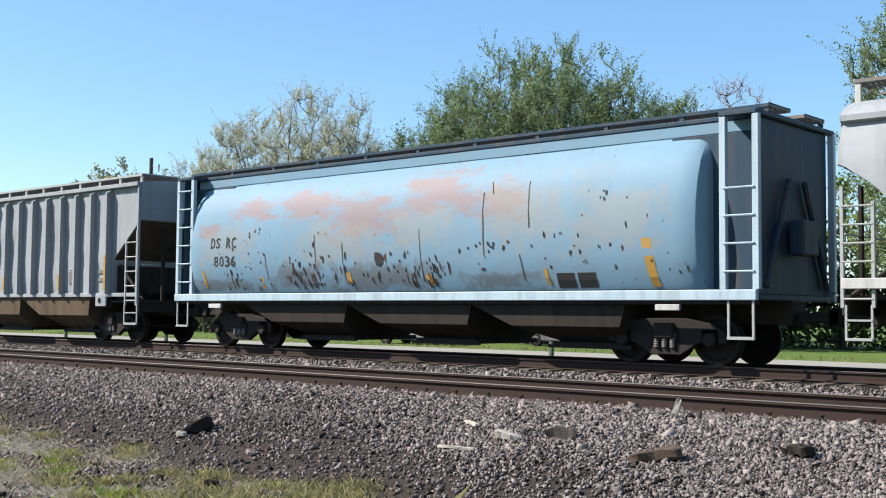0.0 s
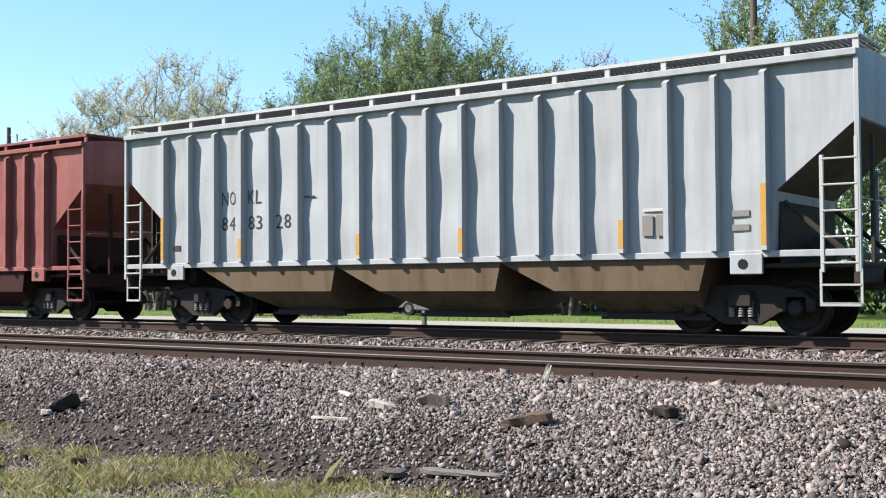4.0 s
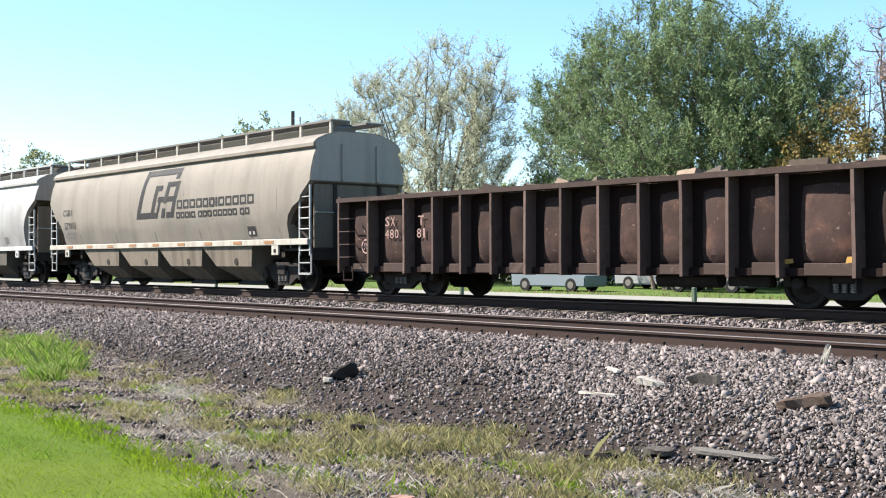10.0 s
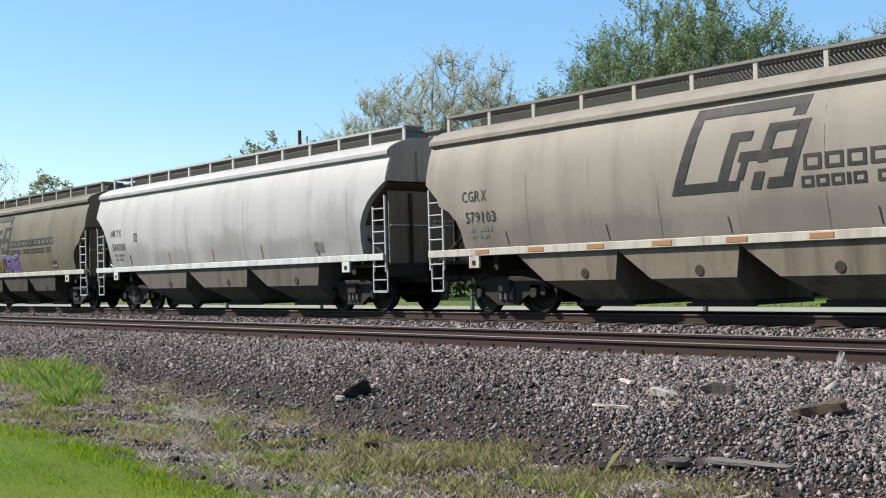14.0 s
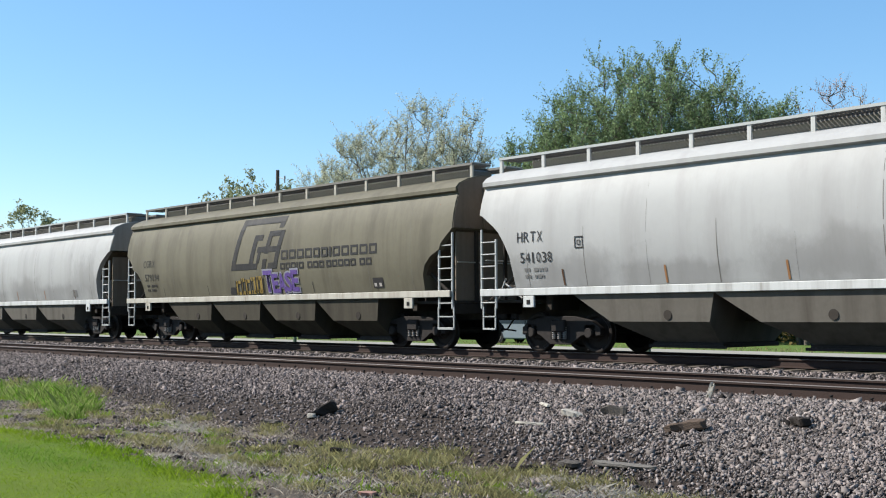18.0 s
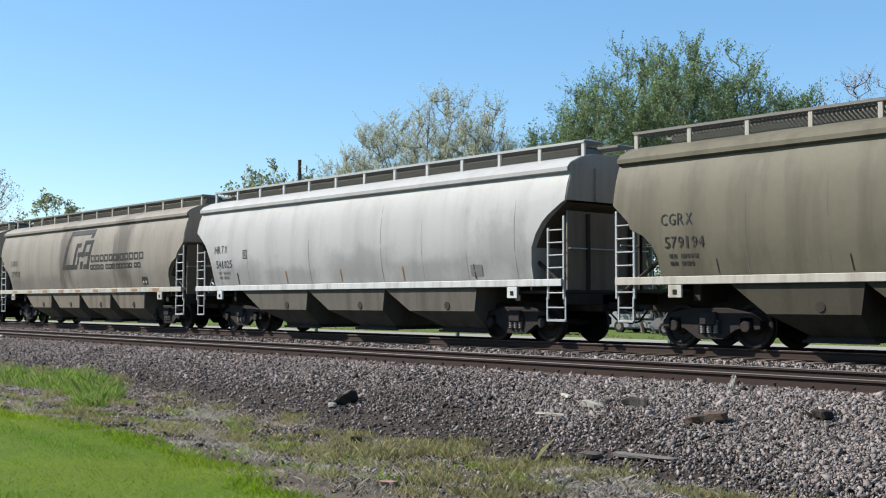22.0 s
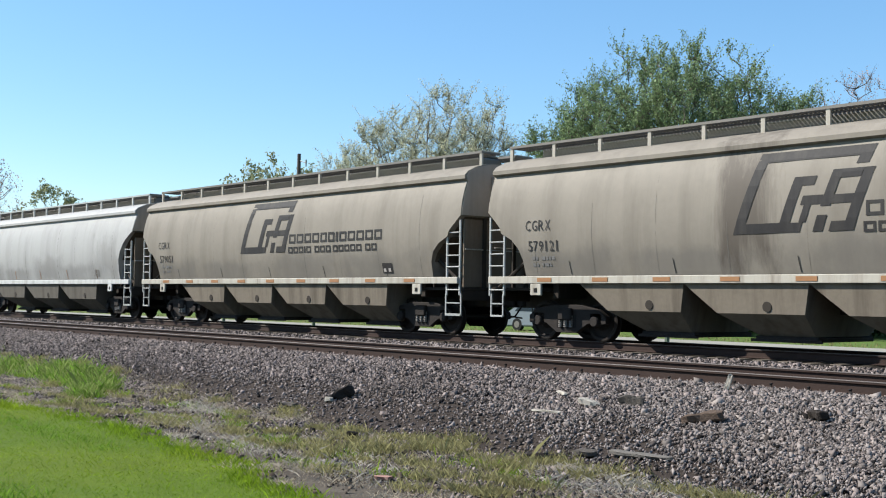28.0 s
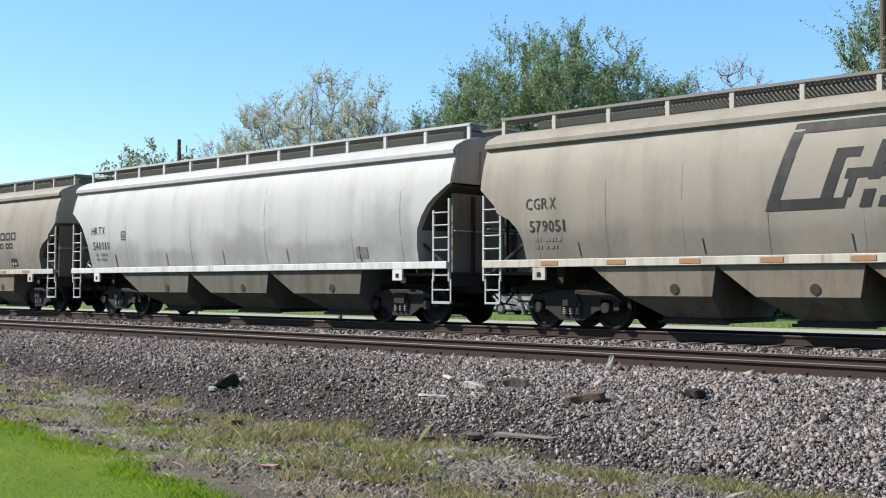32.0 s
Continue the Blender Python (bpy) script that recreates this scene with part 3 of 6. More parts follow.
SIDE_FLAT = [(1.50, 1.35), (1.50, 4.10), (1.50, 4.22)]
ROOF_FLAT = [(1.56, 4.23), (1.56, 4.29), (1.1, 4.36), (0.6, 4.40), (0.0, 4.41)]
CUT_FLAT = [(0.0, 3.30), (1.24, 2.28), (1.30, 1.35)]
SIDE_ROUND = [(1.40, 1.32), (1.52, 1.55), (1.60, 1.95), (1.62, 2.40), (1.59, 2.85), (1.51, 3.25), (1.38, 3.60), (1.17, 3.90), (1.05, 4.00)]
ROOF_ROUND = [(0.95, 4.06), (0.6, 4.16), (0.0, 4.2)]
CUT_ROUND = [(0.0, 1.32)]


def wall_y(side, z):
    return -lerp(z, [(b, a) for a, b in side]) - 0.007


def on_wall(side, x, z):
    return side(x, z) if callable(side) else wall_y(side, z)


def sheet_out(x, z, seed):
    """How far the buckled side sheet of a ribbed car stands from the middle."""
    return 1.524 + 0.032 * noise.noise((x * 1.1, z * 1.5, seed)) + 0.010 * noise.noise((x * 2.2, z * 4.0, seed + 2.0))


def strip(bm, side, corners, nx=1, nz=6):
    """A painted patch with four corners (x, z) laid on the near wall."""
    (ax, az), (bx, bz), (cx, cz), (dx, dz) = corners
    g = []
    for j in range(nz + 1):
        v = j / nz
        row = []
        for i in range(nx + 1):
            u = i / nx
            x = (ax * (1 - u) + bx * u) * (1 - v) + (dx * (1 - u) + cx * u) * v
            z = (az * (1 - u) + bz * u) * (1 - v) + (dz * (1 - u) + cz * u) * v
            row.append(bm.verts.new((x, wall_y(side, z), z)))
        g.append(row)
    for j in range(nz):
        for i in range(nx):
            bm.faces.new((g[j][i], g[j][i + 1], g[j + 1][i + 1], g[j + 1][i]))
    return bm


def letters(car, side, text, x, z, high, wide, material, name="lettering", off=0.0, fat=0.0):
    """Painted writing: x, z of its lower corner, its height and its width."""
    if len(text) > 1:
        # each character is a piece of its own, the first one carries the others
        first, step = None, wide / len(text)
        for k, ch in enumerate(text):
            o = letters(car if first is None else first, side, ch, x + k * step + (0.2 * step if ch in "1I" else 0), z, high, step * (0.30 if ch in "1I" else 0.78), material, name if first is None else "character", off, fat)
            first = first or o
        return first
    cu = bpy.data.curves.new("text", "FONT")
    cu.body = text
    cu.resolution_u = 2
    cu.offset = fat
    ob = bpy.data.objects.new("text", cu)
    me = bpy.data.meshes.new_from_object(ob)
    bpy.data.objects.remove(ob)
    us, vs = [v.co.x for v in me.vertices], [v.co.y for v in me.vertices]
    for v in me.vertices:
        px = x + (v.co.x - min(us)) * wide / (max(us) - min(us))
        pz = z + (v.co.y - min(vs)) * high / (max(vs) - min(vs))
        v.co = (px, on_wall(side, px, pz) - 0.004 - off, pz)
    me.materials.clear()
    me.materials.append(material)
    me.name = name
    o = new(name, me)
    o.parent = car
    return o


def blocks(car, side, x, z, h, widths, gap, material, label, stroke=0.0, off=0.0):
    """A line of writing as plain bars, each a piece of its own; with a stroke, each bar is an open frame."""
    first = None
    for w in widths:
        if w > 0:
            bm = bmesh.new()
            t = stroke
            if t and w > 3 * t:
                o = [(x, z), (x + w, z), (x + w, z + h), (x, z + h)]
                n = [(x + t, z + t), (x + w - t, z + t), (x + w - t, z + h - t), (x + t, z + h - t)]
                o, n = ([bm.verts.new((p, wall_y(side, q) - off, q)) for p, q in k] for k in (o, n))
                for k in range(4):
                    bm.faces.new((o[k], o[(k + 1) % 4], n[(k + 1) % 4], n[k]))
            else:
                strip(bm, side, [(x, z), (x + w, z), (x + w, z + h), (x, z + h)], 1, 2)
                for v in bm.verts:
                    v.co.y -= off
            if first is None:
                first = part("writing", bm, material, car, label)
            else:
                part("bar", bm, material, first)
        x += abs(w) + gap


def logo(car, x, z, ink):
    """The owner's sign as slanted bars, with two lines of writing as bars."""
    s = SIDE_CURVED
    bm = bmesh.new()
    f = lambda a, b: (x + a + 0.35 * b, z + b)
    for u0, v0, u1, v1 in ((0.0, 0.0, 0.22, 1.54), (0.22, 1.35, 2.34, 1.54), (0.22, 0.0, 0.96, 0.19), (2.10, 1.20, 2.34, 1.35), (0.96, 0.0, 1.18, 1.03), (1.18, 0.86, 1.42, 1.03), (1.18, 0.0, 1.44, 0.18),
                           (1.36, 0.18, 1.50, 0.50), (1.28, 0.50, 1.70, 0.67), (1.70, 0.0, 1.90, 0.30), (1.70, 0.46, 1.90, 1.12), (1.90, 0.96, 2.30, 1.12), (2.30, 0.0, 2.51, 1.12), (1.90, 0.50, 2.30, 0.66), (2.02, 0.0, 2.30, 0.18)):
        strip(bm, s, [f(u0, v0), f(u1, v0), f(u1, v1), f(u0, v1)], 2, 5)
    part("logo", bm, ink, car, "dark slanted bar sign")
    blocks(car, s, x + 2.75, z + 0.25, 0.27, [0.33] * 4 + [0.30] * 2 + [0.10] + [0.33] * 5, 0.07, ink, "upper line of dark writing", 0.062)
    blocks(car, s, x + 2.70, z - 0.04, 0.19, [0.23] * 3 + [0.07, 0.23, -0.10] + [0.23] * 3 + [-0.02] + [0.23] * 5 + [-0.08] + [0.23] * 2, 0.045, ink, "lower line of dark writing", 0.05)


def brake_gear(car, L):
    """Air-brake gear on the open platform: reservoir, valve and pipes in pale dusty paint."""
    x = -L / 2
    g = part("brake_reservoir", tube(bmesh.new(), (x + 0.75, -1.15, 1.42), (x + 1.25, -1.15, 1.42), 0.13, n=12), M_END_L, car, "pale dusty brake reservoir")
    part("valve", boxed(x + 0.45, x + 0.68, -1.28, -1.04, 1.30, 1.56, 0.03), M_END_L, g)
    for z0, z1, y in ((1.24, 1.70, -1.33), (1.24, 1.62, -1.20)):
        part("pipe", tube(bmesh.new(), (x + 0.40, y, z0), (x + 0.62, y, z1), 0.022, n=6), M_RAILING, g)
    part("pipe", tube(bmesh.new(), (x + 0.62, -1.33, 1.58), (x + 1.15, -1.33, 1.24), 0.022, n=6), M_RAILING, g)


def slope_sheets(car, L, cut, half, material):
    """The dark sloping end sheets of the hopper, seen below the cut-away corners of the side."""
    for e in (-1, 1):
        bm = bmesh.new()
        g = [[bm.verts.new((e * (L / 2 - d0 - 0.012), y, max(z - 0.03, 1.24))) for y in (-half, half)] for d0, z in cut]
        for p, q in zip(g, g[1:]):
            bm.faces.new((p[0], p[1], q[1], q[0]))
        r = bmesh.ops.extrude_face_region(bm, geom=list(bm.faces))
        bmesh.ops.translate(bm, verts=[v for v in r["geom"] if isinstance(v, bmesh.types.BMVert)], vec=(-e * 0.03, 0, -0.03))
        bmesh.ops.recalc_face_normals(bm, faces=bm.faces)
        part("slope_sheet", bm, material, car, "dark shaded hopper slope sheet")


def bays(car, L, n, zt, zb, wt, material, inset, ports=True):
    """Discharge hoppers under the sill, each with its gate."""
    a = -L / 2 + inset
    step = (L - 2 * inset) / n
    for i in range(n):
        x0, x1 = a + i * step, a + (i + 1) * step
        m = (x0 + x1) / 2
        bm = bmesh.new()
        lo, hi, zm = x0 + step * 0.50, x1 - step * 0.07, zt - (zt - zb) * 0.58
        top = [bm.verts.new(p) for p in ((x0, -wt, zt), (x1, -wt, zt), (x1, wt, zt), (x0, wt, zt))]
        ya, yb, xa, xb = wt - 0.05, wt - 0.58, x0 + (lo - x0) * 0.55, x1 + (hi - x1) * 0.55
        mid = [bm.verts.new(p) for p in ((xa, -ya, zm), (xb, -ya, zm), (xb, ya, zm), (xa, ya, zm))]
        bot = [bm.verts.new(p) for p in ((lo, -yb, zb), (hi, -yb, zb), (hi, yb, zb), (lo, yb, zb))]
        m, h = (lo + hi) / 2, (hi - lo) / 2
        for s, t in ((top, mid), (mid, bot)):
            for k in range(4):
                bm.faces.new((s[k], t[k], t[(k + 1) % 4], s[(k + 1) % 4]))
        bm.faces.new(bot)
        bm.faces.new(top[::-1])
        bmesh.ops.recalc_face_normals(bm, faces=bm.faces)
        bay = part("hopper_bay", bm, material, car)
        g = boxed(m - h - 0.08, m + h + 0.08, -1.02, 1.02, zb - 0.10, zb - 0.004, 0.01)
        box(g, m - h - 0.16, m + h + 0.16, -1.06, -1.0, zb - 0.12, zb - 0.06)
        part("gate", g, M_TRUCK, bay)
        port = bmesh.new()
        if not ports:
            port.free()
            continue
        y = -wt + 0.055
        tube(port, (m - 0.1, y - 0.028, zt - 0.44), (m - 0.1, y + 0.10, zt - 0.44), 0.10, n=12)
        part("inspection_port", port, M_UNDER, bay)


def ends(car, L, zdeck, material, zend, dark, wall=None):
    """Deck, corner braces and gear on the open platforms."""
    for s in (-1, 1):
        e = s * L / 2
        part("platform", boxed(min(e, e - s * 1.7), max(e, e - s * 1.7), -1.45, 1.45, zdeck - 0.07, zdeck, 0.01), dark, car)
        for y in (-0.75, 0.75):
            part("end_post", boxed(e - 0.05 if s > 0 else e + 0.0, e if s > 0 else e + 0.05, y - 0.05, y + 0.05, zdeck, zend), dark, car)
        for y in (-1.3, 1.3):
            part("brace", tube(bmesh.new(), (e - s * 0.1, y, zdeck), (e - s * 1.2, y, zend - 1.0), 0.045, n=6), dark, car)
        part("slope_plate", boxed(min(e - s * 1.2, e - s * 1.26), max(e - s * 1.2, e - s * 1.26), -1.38, 1.38, zdeck, zend - 1.0, 0.01), dark, car)
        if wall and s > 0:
            part("end_wall", boxed(e - 0.12, e - 0.064, -1.40, 1.40, zdeck + 0.006, zend + 0.05, 0.01), wall, car, "grimy lower end wall darkened for shade")
        part("end_beam", boxed(min(e, e - s * 0.12), max(e, e - s * 0.12), -1.5, 1.5, zdeck - 0.32, zdeck - 0.074, 0.015), dark, car)
        part("bulkhead", boxed(min(e - s * 1.75, e - s * 1.95), max(e - s * 1.75, e - s * 1.95), -1.2, 1.2, 0.95, zdeck + 0.9, 0.02), dark, car)
        bm = tube(bmesh.new(), (e - s * 0.9, -0.55, zdeck + 0.28), (e - s * 0.9, 0.35, zdeck + 0.28), 0.17, n=12)
        tube(bm, (e - s * 0.9, 0.35, zdeck + 0.28), (e - s * 0.9, 0.55, zdeck + 0.28), 0.05, n=8)
        part("brake_cylinder", bm, dark, car)
        part("handrail", tube(bmesh.new(), (e - s * 0.02, -1.4, zdeck + 0.95), (e - s * 0.02, 1.4, zdeck + 0.95), 0.016, n=6), material, car)
        coupler(car, e, s)
    part("centre_sill", boxed(-L / 2, L / 2, -0.28, 0.28, 0.72, zdeck - 0.08, 0.01), M_UNDER, car)


def runway(car, L, y0, y1, z, zroof, gap, edge, material, lids=True, deck=None):
    """Roof walkways: gratings on brackets along both edges, with the row of hatch covers between."""
    deck = deck or M_GRATE
    for s in (-1, 1):
        bm = bmesh.new()
        n = int(L / 0.09)
        for i in range(n + 1):
            x = -L / 2 + L * i / n
            box(bm, x - 0.016, x + 0.016, min(s * y0, s * y1), max(s * y0, s * y1), z - 0.05, z - 0.012)
        part("grating", bm, deck, car)
        for y in (y0, (y0 + y1) / 2, y1):
            part("walkway_edge", boxed(-L / 2, L / 2, s * y - 0.012, s * y + 0.012, z - 0.055, z + 0.003), edge if y == y1 else deck, car)
        k = int(L / gap)
        first = None
        for i in range(k + 1):
            x = -L / 2 + 0.05 + (L - 0.1) * i / k
            if first is None:
                first = part("bracket", boxed(-0.045, 0.045, -0.025, 0.025, 0, z - zroof - 0.004), material, car)
                first.matrix_basis = pose(x, s * (y1 - 0.03), zroof)
            else:
                again(first, pose(x, s * (y1 - 0.03), zroof))
        for e in (-1, 1):
            x = e * L / 2
            part("end_rail", tube(bmesh.new(), (x, s * y0, z), (x, s * y1, z), 0.018, n=6), material, car)
    if lids:
        part("hatch_trough", boxed(-L / 2 + 0.6, L / 2 - 0.6, -0.40, 0.40, min(4.30, z - 0.16), z - 0.06, 0.04), deck, car)
        n = 11
        first = None
        for i in range(n):
            x = -L / 2 + 1.3 + (L - 2.6) * i / (n - 1)
            if first is None:
                first = part("hatch_cover", boxed(-0.62, 0.62, -0.27, 0.27, 0, 0.12, 0.04), deck, car)
                first.matrix_basis = pose(x, 0, z - 0.056)
            else:
                again(first, pose(x, 0, z - 0.056))


def new_car(x_left, L, label, group=""):
    car = empty("freight_car", label, "railway car", group or "cars of the freight train")
    CARS.append((car, x_left + L / 2))
    return car


KIT = truck_kit()


def hopper_curved(x_left, label, paint, sill, marks, nb, sign=False, stripes=None, cut=CUT_CURVED, ink=None, L=17.0, end=None, edge=None, shift=0.0):
    car = new_car(x_left, L, label)
    part("body", shell(L, SIDE_CURVED, ROOF_CURVED, cut), paint, car, smooth=True)
    zc = cut[0][1]
    for e in (-1, 1):
        bm = bmesh.new()
        table = [(b, a) for a, b in SIDE_CURVED]
        pts = [(lerp(z, table) - 0.02, z) for z in (zc + 0.01, 3.2, 3.5, 3.82)] + [(1.44, 3.97), (1.34, 4.08), (1.04, 4.22), (0.6, 4.32)]
        vs = [bm.verts.new((e * (L / 2 + 0.006), w, z)) for w, z in pts] + [bm.verts.new((e * (L / 2 + 0.006), -w, z)) for w, z in pts[::-1]]
        bm.faces.new(vs if e > 0 else vs[::-1])
        r = bmesh.ops.extrude_face_region(bm, geom=list(bm.faces))
        bmesh.ops.translate(bm, verts=[v for v in r["geom"] if isinstance(v, bmesh.types.BMVert)], vec=(e * 0.02, 0, 0))
        bmesh.ops.recalc_face_normals(bm, faces=bm.faces)
        part("end_sheet", bm, end or M_END_M, car, "dull end sheet toned for shade")
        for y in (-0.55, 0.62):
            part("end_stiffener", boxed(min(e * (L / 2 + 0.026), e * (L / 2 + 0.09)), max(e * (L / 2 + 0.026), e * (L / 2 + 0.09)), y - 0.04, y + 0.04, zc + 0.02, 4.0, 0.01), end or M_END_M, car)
    for s in (-1, 1):
        bm = boxed(-L / 2 + 0.05, L / 2 - 0.05, s * 1.60 - 0.035, s * 1.60 + 0.035, 1.29, 1.455, 0.01)
        part("side_sill", bm, sill, car, "pale side sill")
        for e in (-1, 1):
            x = e * (L / 2 - 1.62)
            bm = boxed(x - 0.17, x + 0.17, s * 1.60 - 0.03, s * 1.60 + 0.03, 1.02, 1.286, 0.01)
            pl = part("bolster_plate", bm, sill, car)
            part("lift_hole", boxed(x - 0.05, x + 0.05, s * 1.635 - 0.006, s * 1.635 + 0.006, 1.09, 1.19, 0.004), M_HOLE, pl)
    for s in (-1, 1):
        for i in range(9):
            x = -L / 2 + 1.55 + (L - 3.1) * i / 8
            w, zt = 0.0065 + 0.004 * math.sin(i * 2.7), 3.0 + 0.8 * math.sin(i * 1.9 + L)
            bm = strip(bmesh.new(), SIDE_CURVED, [(x - w, 1.47), (x + w, 1.47), (x + w * 0.5, zt), (x - w * 0.5, zt)], 1, 8)
            for v in bm.verts:
                v.co.y = (v.co.y + 0.0045 + dent(v.co.x, v.co.z, L)) * -s
            part("weld_seam", bm, M_SEAM, car)
    for s in (-1, 1):
        for i in range(5):
            x = -L / 2 + 2.6 + (L - 5.6) * i / 4
            bm = strip(bmesh.new(), SIDE_CURVED, [(x - 0.024, 1.50), (x + 0.024, 1.50), (x + 0.014, 1.86), (x - 0.034, 1.86)] if paint is M_WHITE else [(x - 0.010, 1.50), (x + 0.010, 1.50), (x - 0.02, 1.80), (x - 0.04, 1.80)], 1, 4)
            for v in bm.verts:
                v.co.y *= -s
            part("tie_down", bm, (M_STAIN if i in (0, 4) else M_ORANGE) if paint is M_WHITE else M_INK_G, car)
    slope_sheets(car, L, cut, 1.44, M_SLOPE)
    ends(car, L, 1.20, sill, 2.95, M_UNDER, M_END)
    for s in (-1, 1):
        put_ladder(car, s * (L / 2 - 0.04), s * (L / 2 - 0.52), 1.0, 2.62, -1.55, M_RAILING, 6)
        put_ladder(car, s * (L / 2 - 0.04), s * (L / 2 - 0.52), 1.0, 2.62, 1.55, M_RAILING, 6)
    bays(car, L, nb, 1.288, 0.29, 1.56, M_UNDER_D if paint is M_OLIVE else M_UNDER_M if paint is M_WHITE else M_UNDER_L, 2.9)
    if paint is M_WHITE:
        brake_gear(car, L)
    runway(car, L, 0.28, 0.90, 4.64, 4.22, 1.32, edge or M_GRATE, sill)
    put_truck(KIT, car, -L / 2 + 2.05)
    put_truck(KIT, car, L / 2 - 2.05)
    s = SIDE_CURVED
    ink = ink or M_INK
    if paint is M_WHITE and marks:
        blocks(car, s, -L / 2 + 3.0, 2.30, 0.26, [0.24], 0.0, ink, "small square outline mark", 0.025)
        blocks(car, s, -L / 2 + 3.07, 2.37, 0.11, [0.10], 0.0, ink, "small square outline mark", 0.02)
    if marks:
        letters(car, s, marks[0], -L / 2 + 1.28, 2.50, 0.235, 0.82, ink)
        letters(car, s, marks[1], -L / 2 + 1.36, 2.03, 0.235, 1.0, ink)
        blocks(car, s, -L / 2 + 1.45, 1.83, 0.08, [0.09, 0.06, -0.05, 0.12, 0.06, 0.05, 0.09], 0.03, M_INK_G if paint is M_OLIVE else M_FAINT, "small row of faint writing")
        blocks(car, s, -L / 2 + 1.45, 1.68, 0.08, [0.09, 0.06, -0.05, 0.06, 0.12, 0.05], 0.03, M_INK_G if paint is M_OLIVE else M_FAINT, "small row of faint writing")
    bm = bmesh.new()
    x = L / 2 - 3.15
    strip(bm, s, [(x, 1.57), (x + 0.42, 1.57), (x + 0.42, 1.84), (x, 1.84)], 1, 2)
    part("notice_panel", bm, M_INK if sign else M_FAINT, car, "dark notice panel" if sign else "faint grey notice panel")
    if sign:
        logo(car, -1.40 + shift, 2.23, M_INK_G)
        blocks(car, s, x + 0.05, 1.61, 0.09, [0.1, 0.1], 0.1, M_LIGHT_INK, "pale marks on the notice panel", off=0.004)
    if stripes:
        for i in range(9):
            x = -L / 2 + 1.9 + (L - 3.8) * i / 8
            part("reflector", boxed(x - 0.22, x + 0.22, -1.645, -1.636, 1.33, 1.42), stripes, car, "orange reflective strip")
    return car


def hopper_ribbed(x_left, label, paint, under, L, nr, marks, ink, rail_mat, yellow, plates):
    car = new_car(x_left, L, label)
    part("body", shell(L, SIDE_FLAT, ROOF_FLAT, CUT_FLAT), paint, car)
    for s in (-1, 1):
        rib = None
        for i in range(nr):
            x = -L / 2 + 1.40 + (L - 2.80) * i / (nr - 1)
            if rib is None:
                bm = bmesh.new()
                ys = sorted((s * 1.503, s * 1.69))
                prism(bm, [(-0.055, 1.30), (0.055, 1.30), (0.055, 4.18), (-0.055, 4.18)], ys[0], ys[1])
                for v in bm.verts:
                    if abs(v.co.y) > 1.6:
                        v.co.x *= 0.80
                        v.co.z += -0.10 if v.co.z > 3 else 0.05
                rib = part("rib", bm, paint, car)
                rib.matrix_basis = pose(x, 0, 0)
            else:
                again(rib, pose(x, 0, 0))
        part("side_sill", boxed(-L / 2 + 0.05, L / 2 - 0.05, s * 1.53 - 0.04, s * 1.53 + 0.04, 1.24, 1.346, 0.01), paint, car)
        part("top_chord", boxed(-L / 2, L / 2, s * 1.575 - 0.05, s * 1.575 + 0.05, 4.19, 4.30, 0.012), paint, car)
        for e in (-1, 1):
            x = e * (L / 2 - 1.72)
            pl = part("bolster_plate", boxed(x - 0.26, x + 0.26, s * 1.56 - 0.03, s * 1.56 + 0.03, 0.98, 1.30, 0.012), paint, car)
            h = tube(bmesh.new(), (x - 0.05, s * 1.58, 1.14), (x - 0.05, s * 1.597, 1.14), 0.08, n=14)
            part("lift_hole", h, M_HOLE, pl)
        # buckled side sheets between the ribs
        pitch = (L - 2.80) / (nr - 1)
        for i in range(nr - 1):
            x0 = -L / 2 + 1.40 + pitch * i
            bm = bmesh.new()
            g = []
            for q in range(15):
                z = 1.345 + (4.20 - 1.345) * q / 14
                g.append([bm.verts.new((x0 + pitch * p / 6, s * sheet_out(x0 + pitch * p / 6, z, L), z)) for p in range(7)])
            for q in range(14):
                for p in range(6):
                    bm.faces.new((g[q][p], g[q][p + 1], g[q + 1][p + 1], g[q + 1][p]) if s < 0 else (g[q][p], g[q + 1][p], g[q + 1][p + 1], g[q][p + 1]))
            part("side_sheet", bm, paint, car, smooth=True)
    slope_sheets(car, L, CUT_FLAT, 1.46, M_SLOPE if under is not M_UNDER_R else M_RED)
    ends(car, L, 1.15, paint, 3.10, M_UNDER if under is not M_UNDER_R else M_UNDER_R)
    for s in (-1, 1):
        put_ladder(car, s * (L / 2 - 0.04), s * (L / 2 - 0.55), 1.0, 2.75, -1.56, M_RAILING if paint is not M_RED else M_RED, 5)
        put_ladder(car, s * (L / 2 - 0.04), s * (L / 2 - 0.55), 1.0, 2.75, 1.56, M_RAILING if paint is not M_RED else M_RED, 5)
        part("corner_post", boxed(s * (L / 2 - 0.02) - 0.04, s * (L / 2 - 0.02) + 0.04, -1.58, -1.51, 1.0, 4.2, 0.01), paint, car)
        part("corner_post", boxed(s * (L / 2 - 0.02) - 0.04, s * (L / 2 - 0.02) + 0.04, 1.51, 1.58, 1.0, 4.2, 0.01), paint, car)
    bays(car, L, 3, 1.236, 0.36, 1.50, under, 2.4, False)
    runway(car, L, 0.30, 1.48, 4.52 if paint is not M_RED else 4.49, 4.29, 1.02, rail_mat, rail_mat, deck=M_WALK_R if paint is M_RED else None)
    put_truck(KIT, car, -L / 2 + 2.0)
    put_truck(KIT, car, L / 2 - 2.0)
    flat = lambda x, z: -sheet_out(x, z, L) - 0.003
